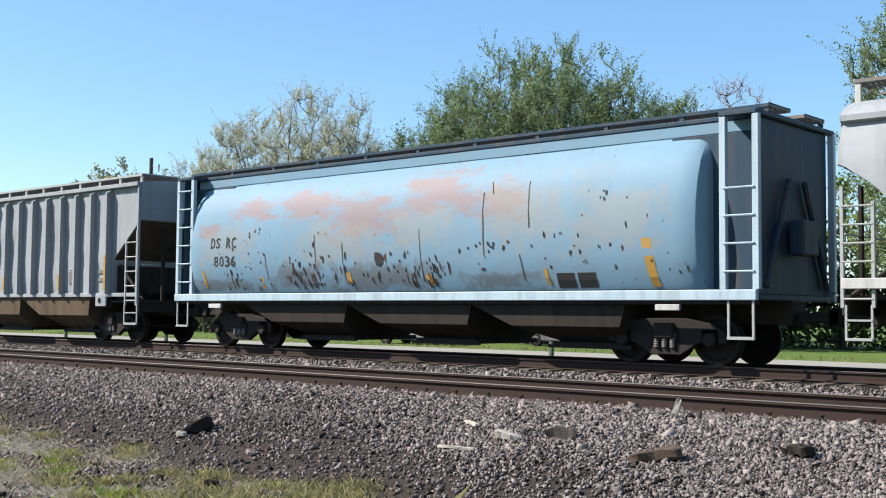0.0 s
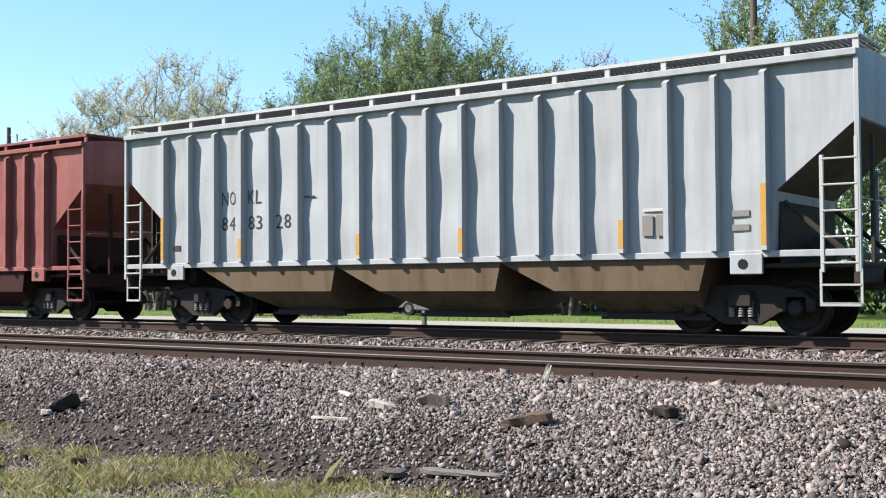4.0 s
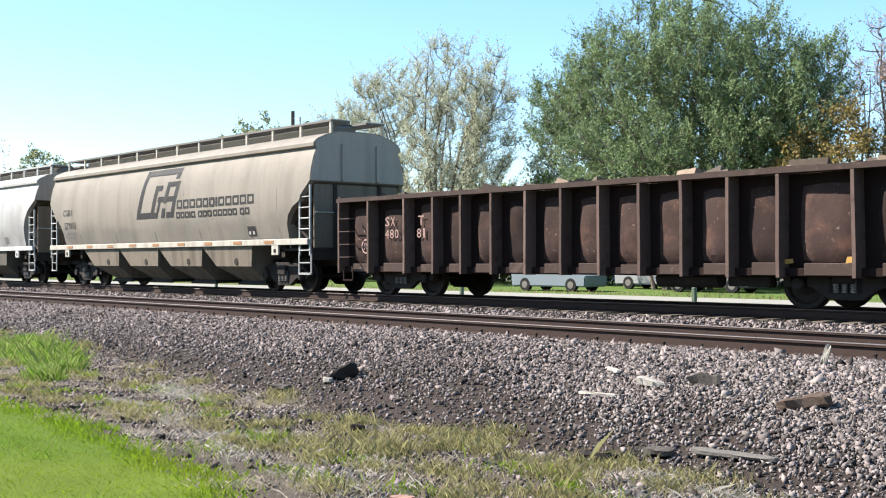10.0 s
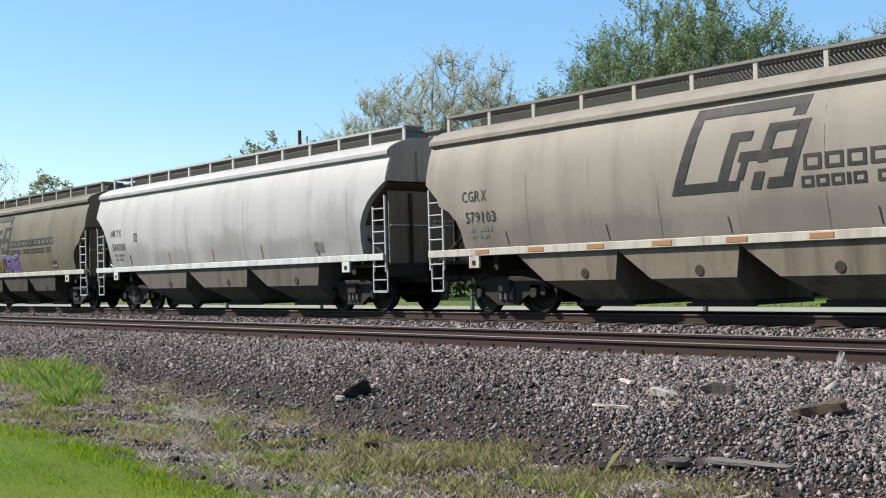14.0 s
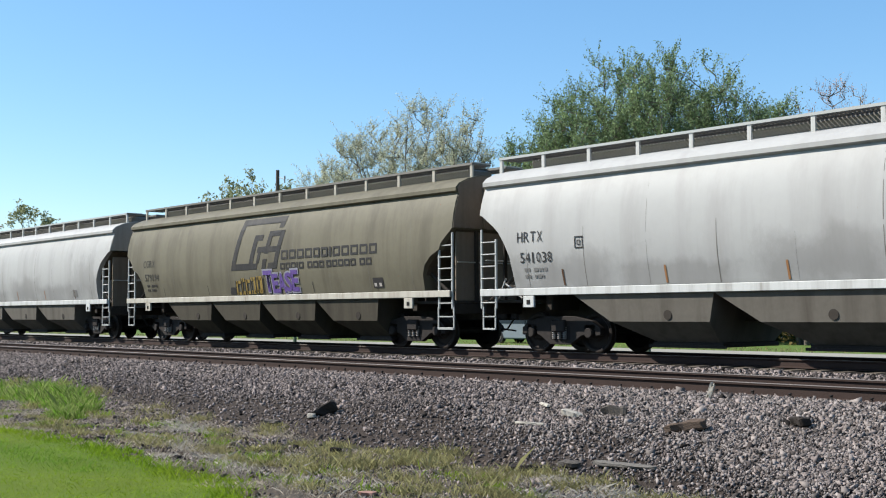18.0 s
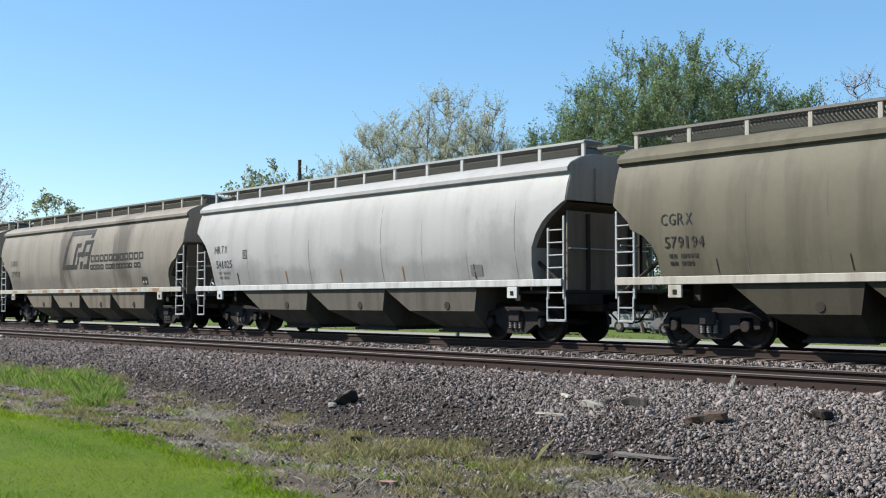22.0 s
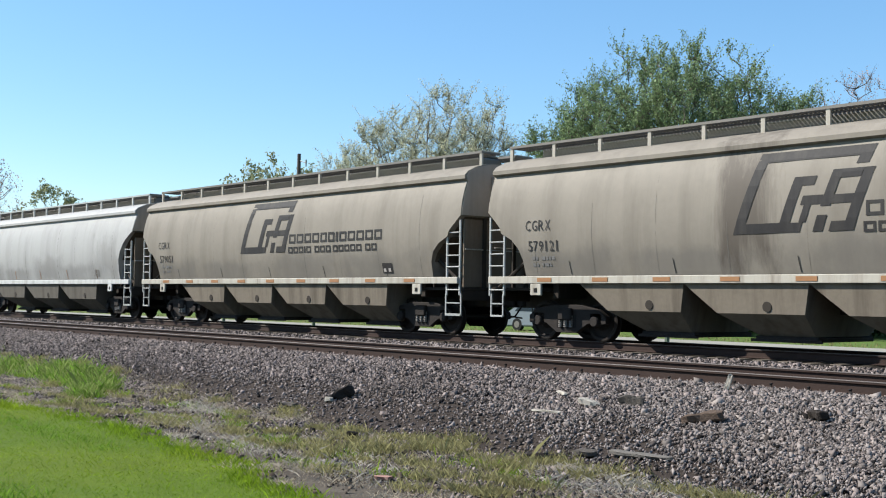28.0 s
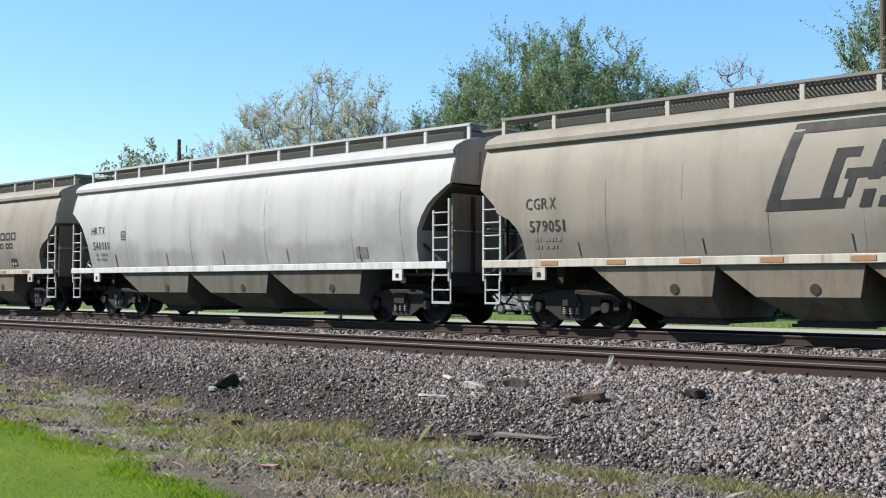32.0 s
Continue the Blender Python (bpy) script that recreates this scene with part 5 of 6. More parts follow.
def graffiti(car):
    s = SIDE_CURVED
    x, rng = 0.20, random.Random(3)
    word = None
    for ch, w, h, z in (("T", 0.46, 0.62, 1.56), ("E", 0.33, 0.55, 1.52), ("A", 0.40, 0.56, 1.52), ("S", 0.36, 0.56, 1.54), ("E", 0.34, 0.62, 1.54)):
        back = letters(car if word is None else word, s, ch, x - 0.05, z - 0.05, h + 0.10, w + 0.10, M_SPRAY_W, "graffiti_outline", 0.004, 0.055)
        back["label"] = "pale outline of a spray-painted letter"
        front = letters(back if word is None else word, s, ch, x, z, h, w, M_PURPLE, "graffiti_letter", 0.012, 0.035)
        word = word or back
        x += w - 0.03
    x = -1.40
    for k, w in enumerate((0.30, 0.22, 0.30, 0.30, 0.36)):
        h = 0.40 + 0.05 * (k % 2) + 0.06 * (k == 4)
        z = 1.50 + 0.01 * k
        bm = bmesh.new()
        for u0, v0, u1, v1 in ((0, 0, 0.34, 1), (0.62, 0, 1.0, 0.95), (0.1, 0.80, 0.9, 1.05), (0.1, -0.05, 0.9, 0.2)):
            if (k, u0) not in ((0, 0.62), (2, 0.62), (3, 0), (1, 0.62)):
                f = lambda a, c: (x + a * w + 0.05 * c, z + c * h)
                strip(bm, s, [f(u0, v0), f(u1, v0), f(u1, v1), f(u0, v1)], 2, 3)
        for v in bm.verts:
            v.co.y -= 0.008
        g = part("graffiti", bm, M_SPRAY_Y, car, "ochre spray-painted block letters with dark edges")
        bm = bmesh.new()
        for u in (-0.06, 0.34, 1.0):
            f = lambda a, c: (x + a * w + 0.05 * c, z + c * h)
            strip(bm, s, [f(u, -0.04), f(u + 0.10, -0.04), f(u + 0.10, 1.04), f(u, 1.04)], 1, 3)
        for v in bm.verts:
            v.co.y -= 0.014
        part("graffiti_edge", bm, M_INK, g, "dark edge strokes")
        x += w
    bm = strip(bmesh.new(), s, [(-1.78, 1.50), (-1.42, 1.50), (-1.42, 1.72), (-1.70, 1.72)], 2, 2)
    part("dark_scrawl", bm, M_INK_G, car, "dark scrawled patch")


graffiti(C7)


for ob in KIT.values():
    bpy.data.objects.remove(ob)

# ---- ground, road and tracks ----
NEAR_Y = 12.53       # middle of the empty track
GROUND = [(-900, -0.75), (0, -0.75), (5, -0.80), (7, -0.87), (8.2, -0.85), (9.6, -0.50), (10.9, -0.20), (11.3, -0.182), (13.9, -0.185), (15.3, -0.25), (17.0, -0.20), (21.5, -0.20), (24, -0.60), (90, -0.62), (3000, -0.62)]
LAWN = [(-400, 7.6), (-44, 6.9), (-30, 6.15), (-24, 5.95), (-16.5, 5.65), (-12.6, 5.55), (-10.7, 5.45), (-8.8, 5.1), (-7.5, 4.6), (-6.1, 4.45), (-5, 4.0), (-2, 3.2), (3, 2.4), (60, 2.0)]
GRAVEL = [(-400, 9.3), (-40, 9.2), (-25, 8.95), (-18.3, 8.8), (-15, 8.45), (-12, 8.1), (-10.7, 7.75), (-9.3, 8.1), (-7.5, 7.9), (-6, 7.6), (-4.5, 7.4), (0, 7.2), (60, 7.2)]


def ground_z(x, y):
    z = lerp(y, GROUND)
    if y < 11.2 and abs(x) < 60:
        k = 1.0 if y < 10.4 else 0.25
        z += k * (0.05 * noise.noise((x * 0.45, y * 0.6, 0.0)) + 0.025 * noise.noise((x * 1.7, y * 1.9, 3.0)))
    return z


def soil(x, y):
    """How far dark soil shows between the stones, 0 to 1: most on the lower half of the slope."""
    edge = np.interp(x, [a for a, _ in GRAVEL], [b for _, b in GRAVEL])
    u = (y - edge) / (11.6 - edge)
    w = np.sin(x * 1.7 + 0.6 * np.sin(y * 2.1)) * 0.10 + np.sin(x * 0.63 + 1.3) * 0.10 + np.sin(x * 4.1 + y * 2.7) * 0.05
    return np.clip((0.56 + w - u) / 0.30, 0, 1) * np.clip((-2.6 - x) / 1.5, 0, 1) * np.clip((x + 22) / 5, 0, 1)


def make_ground():
    xs = sorted(set([-3000, -1500, -800, -500, -300, -200, -140, -100, -80, -65, -55] + [float(v) for v in np.arange(-48, -30, 1.0)] + [float(v) for v in np.arange(-30, 2.01, 0.25)]
                    + [3, 4, 6, 8, 12, 18, 30, 60, 120, 300, 800, 2500]))
    ys = sorted(set([-1500, -400, -100, -30, -10, -5, -2, 0, 1] + [float(v) for v in np.arange(1.5, 11.4, 0.15)] + [11.6, 12.5, 13.9, 14.6, 15.3, 16, 17, 17.55, 18, 20, 21.5, 23, 24, 26, 28, 31, 35, 40, 45, 55, 70, 100, 160, 300, 700, 1500, 3000]))
    verts = [(x, y, ground_z(x, y)) for y in ys for x in xs]
    n = len(xs)
    faces, zone = [], []
    for j in range(len(ys) - 1):
        for i in range(n - 1):
            faces.append((j * n + i, j * n + i + 1, (j + 1) * n + i + 1, (j + 1) * n + i))
            cx, cy = (xs[i] + xs[i + 1]) / 2, (ys[j] + ys[j + 1]) / 2
            wob = 0.25 * noise.noise((cx * 1.1, cy * 1.3, 7.0))
            if min(math.hypot((cx + 9.7) / 0.75, (cy - 1.72) / 0.28), math.hypot((cx + 7.9) / 0.35, (cy - 1.9) / 0.2)) < 1 + wob:
                zone.append(1)
            elif cy < lerp(cx, LAWN) + wob * 0.5:
                zone.append(0)
            elif cy < lerp(cx, GRAVEL) + wob * 2.0:
                zone.append(1)
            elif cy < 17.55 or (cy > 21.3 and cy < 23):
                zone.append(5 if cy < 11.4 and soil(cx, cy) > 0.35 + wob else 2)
            # strip below the train, coloured as its shadow
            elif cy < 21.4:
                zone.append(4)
            else:
                zone.append(3)
    ob = raw("ground", verts, faces, M_LAWN, smooth=True)
    for m in (M_DITCH, M_BED, M_FIELD, M_BED_SHADE, M_SOIL):
        ob.data.materials.append(m)
    ob.data.polygons.foreach_set("material_index", zone)
    return tagged(ob, "grassy ground with a gravel railway embankment", "ground", kind="structure")


make_ground()
bm = boxed(-420, 300, 28.2, 34.6, -0.66, -0.50)
tagged(part("road", bm, M_ROAD), "pale concrete road behind the tracks", "road", kind="structure")


def rail_outline():
    return [(-0.07, -0.172), (0.07, -0.172), (0.07, -0.160), (0.010, -0.145), (0.008, -0.045), (0.034, -0.032), (0.034, -0.014), (-0.034, -0.014), (-0.034, -0.032), (-0.008, -0.045), (-0.010, -0.145), (-0.07, -0.160)]


def make_rail(y, x0, x1, track):
    bm = bmesh.new()
    a = [bm.verts.new((x0, y + u, z)) for u, z in rail_outline()]
    b = [bm.verts.new((x1, y + u, z)) for u, z in rail_outline()]
    for i in range(len(a)):
        j = (i + 1) % len(a)
        bm.faces.new((a[i], a[j], b[j], b[i]))
    bm.faces.new(a)
    bm.faces.new(b[::-1])
    bmesh.ops.recalc_face_normals(bm, faces=bm.faces)
    r = part("rail", bm, M_RAIL, track, "rust-brown steel rail")
    part("rail_head", boxed(x0, x1, y - 0.036, y + 0.036, -0.013, 0.0, 0.004), M_RAILHEAD, r, "worn bright running surface")
    return r


def make_track(yc, detail, label):
    track = empty("railway_track", label, "railway track", "railway tracks")
    for s in (-1, 1):
        make_rail(yc + s * 0.7525, -420, 300, track)
    tie = plate = spike = None
    rng = random.Random(int(yc * 10))
    xs = np.arange(-62 if detail else -60, 8, 0.53)
    for x in xs:
        m = pose(float(x) + rng.uniform(-0.03, 0.03), yc + rng.uniform(-0.05, 0.05), -0.172 + rng.uniform(-0.012, 0.0), 0, 0, rng.uniform(-1.2, 1.2))
        if tie is None:
            tie = part("tie", boxed(-0.115, 0.115, -1.29, 1.29, -0.17, -0.004, 0.015), M_TIE, track, "grey weathered timber tie")
            tie.matrix_basis = m
        else:
            again(tie, m)
        if detail and x > -36:
            for s in (-1, 1):
                q = pose(float(x), yc + s * 0.7525, -0.172)
                if plate is None:
                    plate = part("tie_plate", boxed(-0.09, 0.09, -0.17, 0.17, -0.001, 0.014, 0.003), M_RAIL, track)
                    plate.matrix_basis = q
                    b = boxed(-0.012, 0.012, -0.012, 0.012, 0, 0.035)
                    box(b, -0.018, 0.018, -0.022, 0.022, 0.033, 0.048, 0.004)
                    spike = part("spike", b, M_TRUCK, track)
                    spike.matrix_basis = pose(float(x) + 0.04, yc + s * (0.7525) - 0.10, -0.16)
                else:
                    again(plate, q)
                    if s < 0:
                        again(spike, pose(float(x) + rng.uniform(0.02, 0.06), yc + s * 0.7525 - 0.10, -0.16 + rng.uniform(0, 0.02)))
    return track


make_track(NEAR_Y, True, "empty rusty railway track on timber ties")
make_track(TRACK_Y, False, "railway track under the passing train")


def stones(name, label, count, place, size, material=None):
    """Broken stones as one mesh: six bent corners and eight triangles each."""
    rng = np.random.default_rng(len(name) * 7 + count)
    pts = place(rng, count)
    n = len(pts)
    corner = np.array([(1, 0, 0), (-1, 0, 0), (0, 1, 0), (0, -1, 0), (0, 0, 1), (0, 0, -1)], float)
    tris = np.array([(0, 2, 4), (2, 1, 4), (1, 3, 4), (3, 0, 4), (2, 0, 5), (1, 2, 5), (3, 1, 5), (0, 3, 5)])
    s = size * np.exp(rng.normal(0, 0.34, (n, 1, 1))) * rng.uniform(0.55, 1.25, (n, 1, 3))
    v = corner[None] * (1 + rng.normal(0, 0.2, (n, 6, 1))) * s
    v += rng.normal(0, 0.30, (n, 6, 3)) * s
    q = rng.normal(size=(n, 4))
    q /= np.linalg.norm(q, axis=1, keepdims=True)
    w, x, y, z = q.T
    R = np.stack([1 - 2 * (y * y + z * z), 2 * (x * y - z * w), 2 * (x * z + y * w), 2 * (x * y + z * w), 1 - 2 * (x * x + z * z), 2 * (y * z - x * w),
                  2 * (x * z - y * w), 2 * (y * z + x * w), 1 - 2 * (x * x + y * y)], 1).reshape(n, 3, 3)
    v = np.einsum("nij,nkj->nki", R, v) + pts[:, None]
    me = bpy.data.meshes.new(name)
    me.vertices.add(n * 6)
    me.vertices.foreach_set("co", v.astype(np.float32).ravel())
    idx = (tris[None] + (np.arange(n) * 6)[:, None, None]).reshape(-1).astype(np.int32)
    me.loops.add(len(idx))
    me.loops.foreach_set("vertex_index", idx)
    me.polygons.add(len(idx) // 3)
    me.polygons.foreach_set("loop_start", np.arange(0, len(idx), 3, dtype=np.int32))
    me.update(calc_edges=True)
    me.materials.append(material or M_STONE)
    return tagged(new(name, me), label, "gravel", kind="stuff")


def zs(x, y):
    return np.array([ground_z(float(a), float(b)) for a, b in zip(x, y)])


def slope_place(rng, n):
    x = -1.5 - 33 * rng.random(n) ** 1.3
    edge = np.interp(x, [a for a, _ in GRAVEL], [b for _, b in GRAVEL])
    y = edge + (11.9 - edge) * rng.random(n) ** 0.85
    thin = rng.random(n) < np.clip((y - edge + 0.5) / 2.6, 0.3, 1) * (1 - 0.58 * soil(x, y))
    x, y = x[thin], y[thin]
    return np.stack([x, y, zs(x, y) + 0.008], 1)


def fresh_place(rng, n):
    x = -1.6 - 9.5 * rng.random(n) ** 0.8
    edge = np.interp(x, [a for a, _ in GRAVEL], [b for _, b in GRAVEL])
    y = edge + 0.4 + (11.5 - edge) * rng.random(n) ** 0.9
    keep = rng.random(n) < np.clip((x + 11.1) / 5.5, 0, 1) * (1 - 0.8 * soil(x, y))
    x, y = x[keep], np.minimum(y[keep], 11.6)
    return np.stack([x, y, zs(x, y) + 0.014], 1)


def scatter_place(rng, n):
    x = -1.5 - 27 * rng.random(n)
    edge = np.interp(x, [a for a, _ in GRAVEL], [b for _, b in GRAVEL])
    y = edge - 2.2 * rng.random(n) ** 2.2
    ok = y > np.interp(x, [a for a, _ in LAWN], [b for _, b in LAWN])
    return np.stack([x, y, zs(x, y)], 1)[ok]


def clod_place(rng, n):
    k = 420
    cx = rng.uniform(-19, -1.5, k)
    lo = np.interp(cx, [a for a, _ in LAWN], [b for _, b in LAWN])
    hi = np.interp(cx, [a for a, _ in GRAVEL], [b for _, b in GRAVEL])
    cy = lo + 0.15 + (hi - lo + 0.3) * rng.random(k)
    i = rng.integers(0, k, n)
    x, y = cx[i] + 0.13 * rng.normal(size=n), cy[i] + 0.08 * rng.normal(size=n)
    return np.stack([x, y, zs(x, y)], 1)


def far_place(rng, n):
    x = -33 - 60 * rng.random(n) ** 1.4
    y = 7.4 + 4.4 * rng.random(n)
    return np.stack([x, y, zs(x, y) + 0.01], 1)


def middle_place(rng, n):
    x = -3.0 - 62 * rng.random(n) ** 1.3
    y = 11.75 + 5.85 * rng.random(n)
    keep = (np.abs(y - 11.78) > 0.09) & (np.abs(y - 13.28) > 0.09)
    x, y = x[keep], y[keep]
    return np.stack([x, y, zs(x, y) + 0.008], 1)


stones("ballast_slope", "loose crushed grey ballast stones on the embankment slope", 178000, slope_place, 0.0180)
stones("ballast_slope", "paler fresh ballast on the near stretch of the slope", 46000, fresh_place, 0.0175, M_STONE_W)
stones("ballast_scatter", "stray stones among thin grass at the foot of the slope", 24000, scatter_place, 0.019)
stones("crumbled_soil", "brown crumbled soil and cinders in the shallow ditch", 6000, clod_place, 0.023, M_CLOD)
stones("ballast_bed", "crushed grey ballast stones between the tracks", 50000, middle_place, 0.028)
stones("ballast_slope", "weathered grey ballast on the far stretch of the slope", 26000, far_place, 0.040)


def patch_place(rng, n):
    i = rng.random(n) < 0.72
    x = np.where(i, rng.normal(-9.7, 0.40, n), rng.normal(-7.9, 0.2, n))
    y = np.where(i, rng.normal(1.72, 0.15, n), rng.normal(1.9, 0.1, n))
    return np.stack([x, y, zs(x, y) + 0.003], 1)


stones("gravel_patch", "pale stones in a bare spot of the lawn", 2600, patch_place, 0.013)


# ---- grass ----
def blades(name, label, material, pts, height, width, lean, seed):
    rng = np.random.default_rng(seed)
    n = len(pts)
    if not pts[:, 2].any():
        pts = np.stack([pts[:, 0], pts[:, 1], zs(pts[:, 0], pts[:, 1])], 1)
    a = rng.uniform(0, 2 * np.pi, n)
    h = height * np.exp(rng.normal(0, 0.35, n))
    w = width * rng.uniform(0.6, 1.4, n)
    d = np.stack([np.cos(a), np.sin(a), np.zeros(n)], 1)
    b = rng.uniform(0, 2 * np.pi, n)
    l = np.stack([np.cos(b), np.sin(b), np.zeros(n)], 1) * (lean * h * rng.random(n))[:, None]
    up = np.array([0, 0, 1.0])
    p0, p1 = pts - d * w[:, None] / 2, pts + d * w[:, None] / 2
    m = pts + up * (h * 0.6)[:, None] + l * 0.4
    q = np.stack([p0, p1, m + d * w[:, None] * 0.35, pts + up * h[:, None] + l], 1).reshape(-1, 3)
    return tagged(soup(name, q, 4, material), label, "grass", kind="stuff")


def lawn_pts(rng, n):
    x = -3.0 - 62 * rng.random(n) ** 1.6
    top = np.interp(x, [a for a, _ in LAWN], [b for _, b in LAWN])
    y = top + 0.15 * rng.normal(size=n) * 0.6 - 5.5 * rng.random(n) ** 1.2
    return np.stack([x, y, zs(x, y) - 0.005], 1)


def clump_pts(rng, n, x0, x1, k, spread, ylo=0.0, yhi=1.0):
    cx = rng.uniform(x0, x1, k)
    lo = np.interp(cx, [a for a, _ in LAWN], [b for _, b in LAWN])
    hi = np.interp(cx, [a for a, _ in GRAVEL], [b for _, b in GRAVEL])
    cy = lo + (hi - lo) * rng.uniform(ylo, yhi, k)
    i = rng.integers(0, k, n)
    s = spread * rng.uniform(0.5, 1.5, k)[i]
    x = cx[i] + rng.normal(size=n) * s
    y = cy[i] + rng.normal(size=n) * s * 0.6
    return np.stack([x, y, zs(x, y) - 0.005], 1)


def band_pts(rng, n):
    """A strip of deeper green along the lawn, a shallow rut about a metre inside its edge."""
    x = rng.uniform(-34, -10.5, n)
    y = 4.72 + 0.16 * rng.normal(size=n) + 0.10 * np.sin(x * 0.7)
    return np.stack([x, y, zs(x, y) - 0.005], 1)


def edge_pts(rng, n):
    """Longer unmown blades along the border of the lawn."""
    x = rng.uniform(-32, -3.5, n)
    y = np.interp(x, [a for a, _ in LAWN], [b for _, b in LAWN]) + 0.13 * rng.normal(size=n) + 0.12 * np.sin(x * 2.3) * np.sin(x * 0.9)
    return np.stack([x, y, zs(x, y) - 0.005], 1)


G = np.random.default_rng(11)
blades("lawn_grass", "bright green mown lawn grass", M_BLADE, lawn_pts(G, 270000), 0.017, 0.0044, 1.8, 1)
near = np.stack([G.uniform(-3.1, 3.5, 26000), G.uniform(-3.0, 2.6, 26000), np.full(26000, -0.755)], 1)
blades("lawn_grass", "bright green mown lawn grass", M_BLADE, near, 0.026, 0.006, 1.6, 21)
ring = np.stack([np.concatenate([G.normal(-9.9, 1.1, 9000), G.normal(-7.8, 0.7, 6000)]), np.concatenate([G.normal(1.95, 0.36, 9000), G.normal(2.05, 0.32, 6000)]), np.zeros(15000)], 1)
ring = ring[np.hypot((ring[:, 0] + 9.7) / 0.7, (ring[:, 1] - 1.72) / 0.22) > 1]
blades("tall_grass", "lush green grass round a bare spot of the lawn", M_LUSH, ring, 0.045, 0.0045, 1.2, 22)
blades("lawn_grass", "deeper green strip of grass along the lawn", M_LUSH, band_pts(G, 9000), 0.032, 0.005, 1.2, 23)
blades("tall_grass", "longer fresh green grass along the lawn's edge", M_BLADE, edge_pts(G, 22000), 0.045, 0.005, 1.1, 24)
blades("thin_weeds", "small fresh green weeds in the shallow ditch", M_BLADE, clump_pts(G, 12000, -30, 2, 70, 0.16, 0.0, 0.9), 0.05, 0.007, 0.9, 12)
blades("thin_weeds", "thin yellow-green weeds in the shallow ditch", M_BLADE_Y, clump_pts(G, 42000, -30, -1, 115, 0.15, 0.2, 1.12), 0.056, 0.0055, 1.1, 2)
blades("thin_weeds", "yellow-green weeds up to the foot of the ballast", M_BLADE_Y, clump_pts(G, 24000, -10, -1.5, 50, 0.17, 0.45, 1.16), 0.058, 0.0055, 1.1, 31)
blades("dry_grass", "flattened dry straw-coloured grass", M_STRAW, clump_pts(G, 80000, -28, -1, 260, 0.19, 0.0, 1.05), 0.030, 0.0035, 2.0, 3)
MATS = ((-14.6, 8.0, 0.34, 900), (-13.9, 7.85, 0.26, 600), (-15.2, 8.1, 0.25, 360), (-10.6, 6.3, 0.32, 420), (-9.8, 6.0, 0.32, 380), (-6.6, 7.8, 0.38, 520), (-5.6, 7.4, 0.5, 700), (-12.2, 6.6, 0.25, 240), (-4.3, 7.7, 0.6, 700), (-11.3, 5.9, 0.3, 260), (-8.7, 6.6, 0.35, 300), (-7.4, 5.6, 0.35, 260), (-5.9, 7.7, 0.30, 700), (-6.2, 7.2, 0.35, 600), (-8.4, 6.1, 0.4, 420), (-3.4, 7.6, 0.45, 700), (-12.8, 6.9, 0.3, 420), (-10.2, 6.9, 0.35, 380))
blades("dry_grass", "bleached matted dead grass on the lower slope", M_STRAW_P, np.concatenate([np.stack([G.normal(cx, r, k), G.normal(cy, r * 0.45, k), np.zeros(k)], 1) for cx, cy, r, k in MATS]), 0.035, 0.0045, 2.4, 4)


def tuft_pts(rng, n):
    spots = ((-19.4, 8.35, 0.55), (-20.6, 8.5, 0.7), (-22.2, 8.7, 0.8), (-24.5, 8.4, 0.9), (-18.6, 8.1, 0.35), (-27, 8.3, 1.0), (-30, 8.2, 1.2), (-17.6, 7.4, 0.3))
    i = rng.integers(0, len(spots), n)
    s = np.array(spots)[i]
    x, y = s[:, 0] + rng.normal(size=n) * s[:, 2] * 0.6, s[:, 1] + rng.normal(size=n) * s[:, 2] * 0.3
    return np.stack([x, y, zs(x, y) - 0.005], 1)


blades("tall_grass", "tall fresh green weed tufts at the foot of the slope", M_TUFT, tuft_pts(G, 26000), 0.095, 0.0038, 0.9, 5)
blades("tall_grass", "deep green weed tufts at the foot of the slope", M_LUSH, tuft_pts(G, 22000), 0.085, 0.0038, 1.0, 15)
x = G.uniform(-110, 10, 16000)
y = np.where(G.random(16000) < 0.5, G.uniform(23.5, 28.1, 16000), G.uniform(34.7, 40, 16000))
blades("verge_grass", "rough grass beside the road", M_BLADE_Y, np.stack([x, y, np.full(16000, -0.61)], 1), 0.10, 0.03, 0.8, 6)


# ---- litter on the slope ----
def chunk(name, label, category, material, x, y, lx, ly, lz, turn, tilt=0, seed=0, lift=0.0):
    bm = bmesh.new()
    bmesh.ops.create_cube(bm, size=1.0)
    bmesh.ops.bevel(bm, geom=list(bm.edges), offset=0.14, segments=1, affect="EDGES")
    bmesh.ops.subdivide_edges(bm, edges=[q for q in bm.edges if abs((q.verts[0].co - q.verts[1].co).x) > 0.3], cuts=4)
    for v in bm.verts:
        n = Vector((noise.noise((v.co.x * 3 + seed, v.co.y, v.co.z)), noise.noise((v.co.x * 3, v.co.y + seed, v.co.z * 2)), noise.noise((v.co.x * 3, v.co.y * 2, v.co.z + seed))))
        v.co = Vector((v.co.x * lx + n.x * 0.12 * min(lx, 0.3), v.co.y * ly + n.y * ly * 0.35, v.co.z * lz + n.z * lz * 0.35))
    ob = part(name, bm, material)
    ob.matrix_basis = pose(x, y, ground_z(x, y) + lz * 0.5 + 0.015 + lift, 0, tilt, turn)
    return tagged(ob, label, category)


chunk("timber_stub", "dark broken timber stub on the ballast", "wood", M_WOOD_D, -12.58, 9.20, 0.36, 0.15, 0.14, 52, -24, 1)
chunk("stone_flake", "pale stone flake beside the timber stub", "stone", M_WOOD_W, -12.62, 9.00, 0.12, 0.09, 0.06, 10, 0, 2)
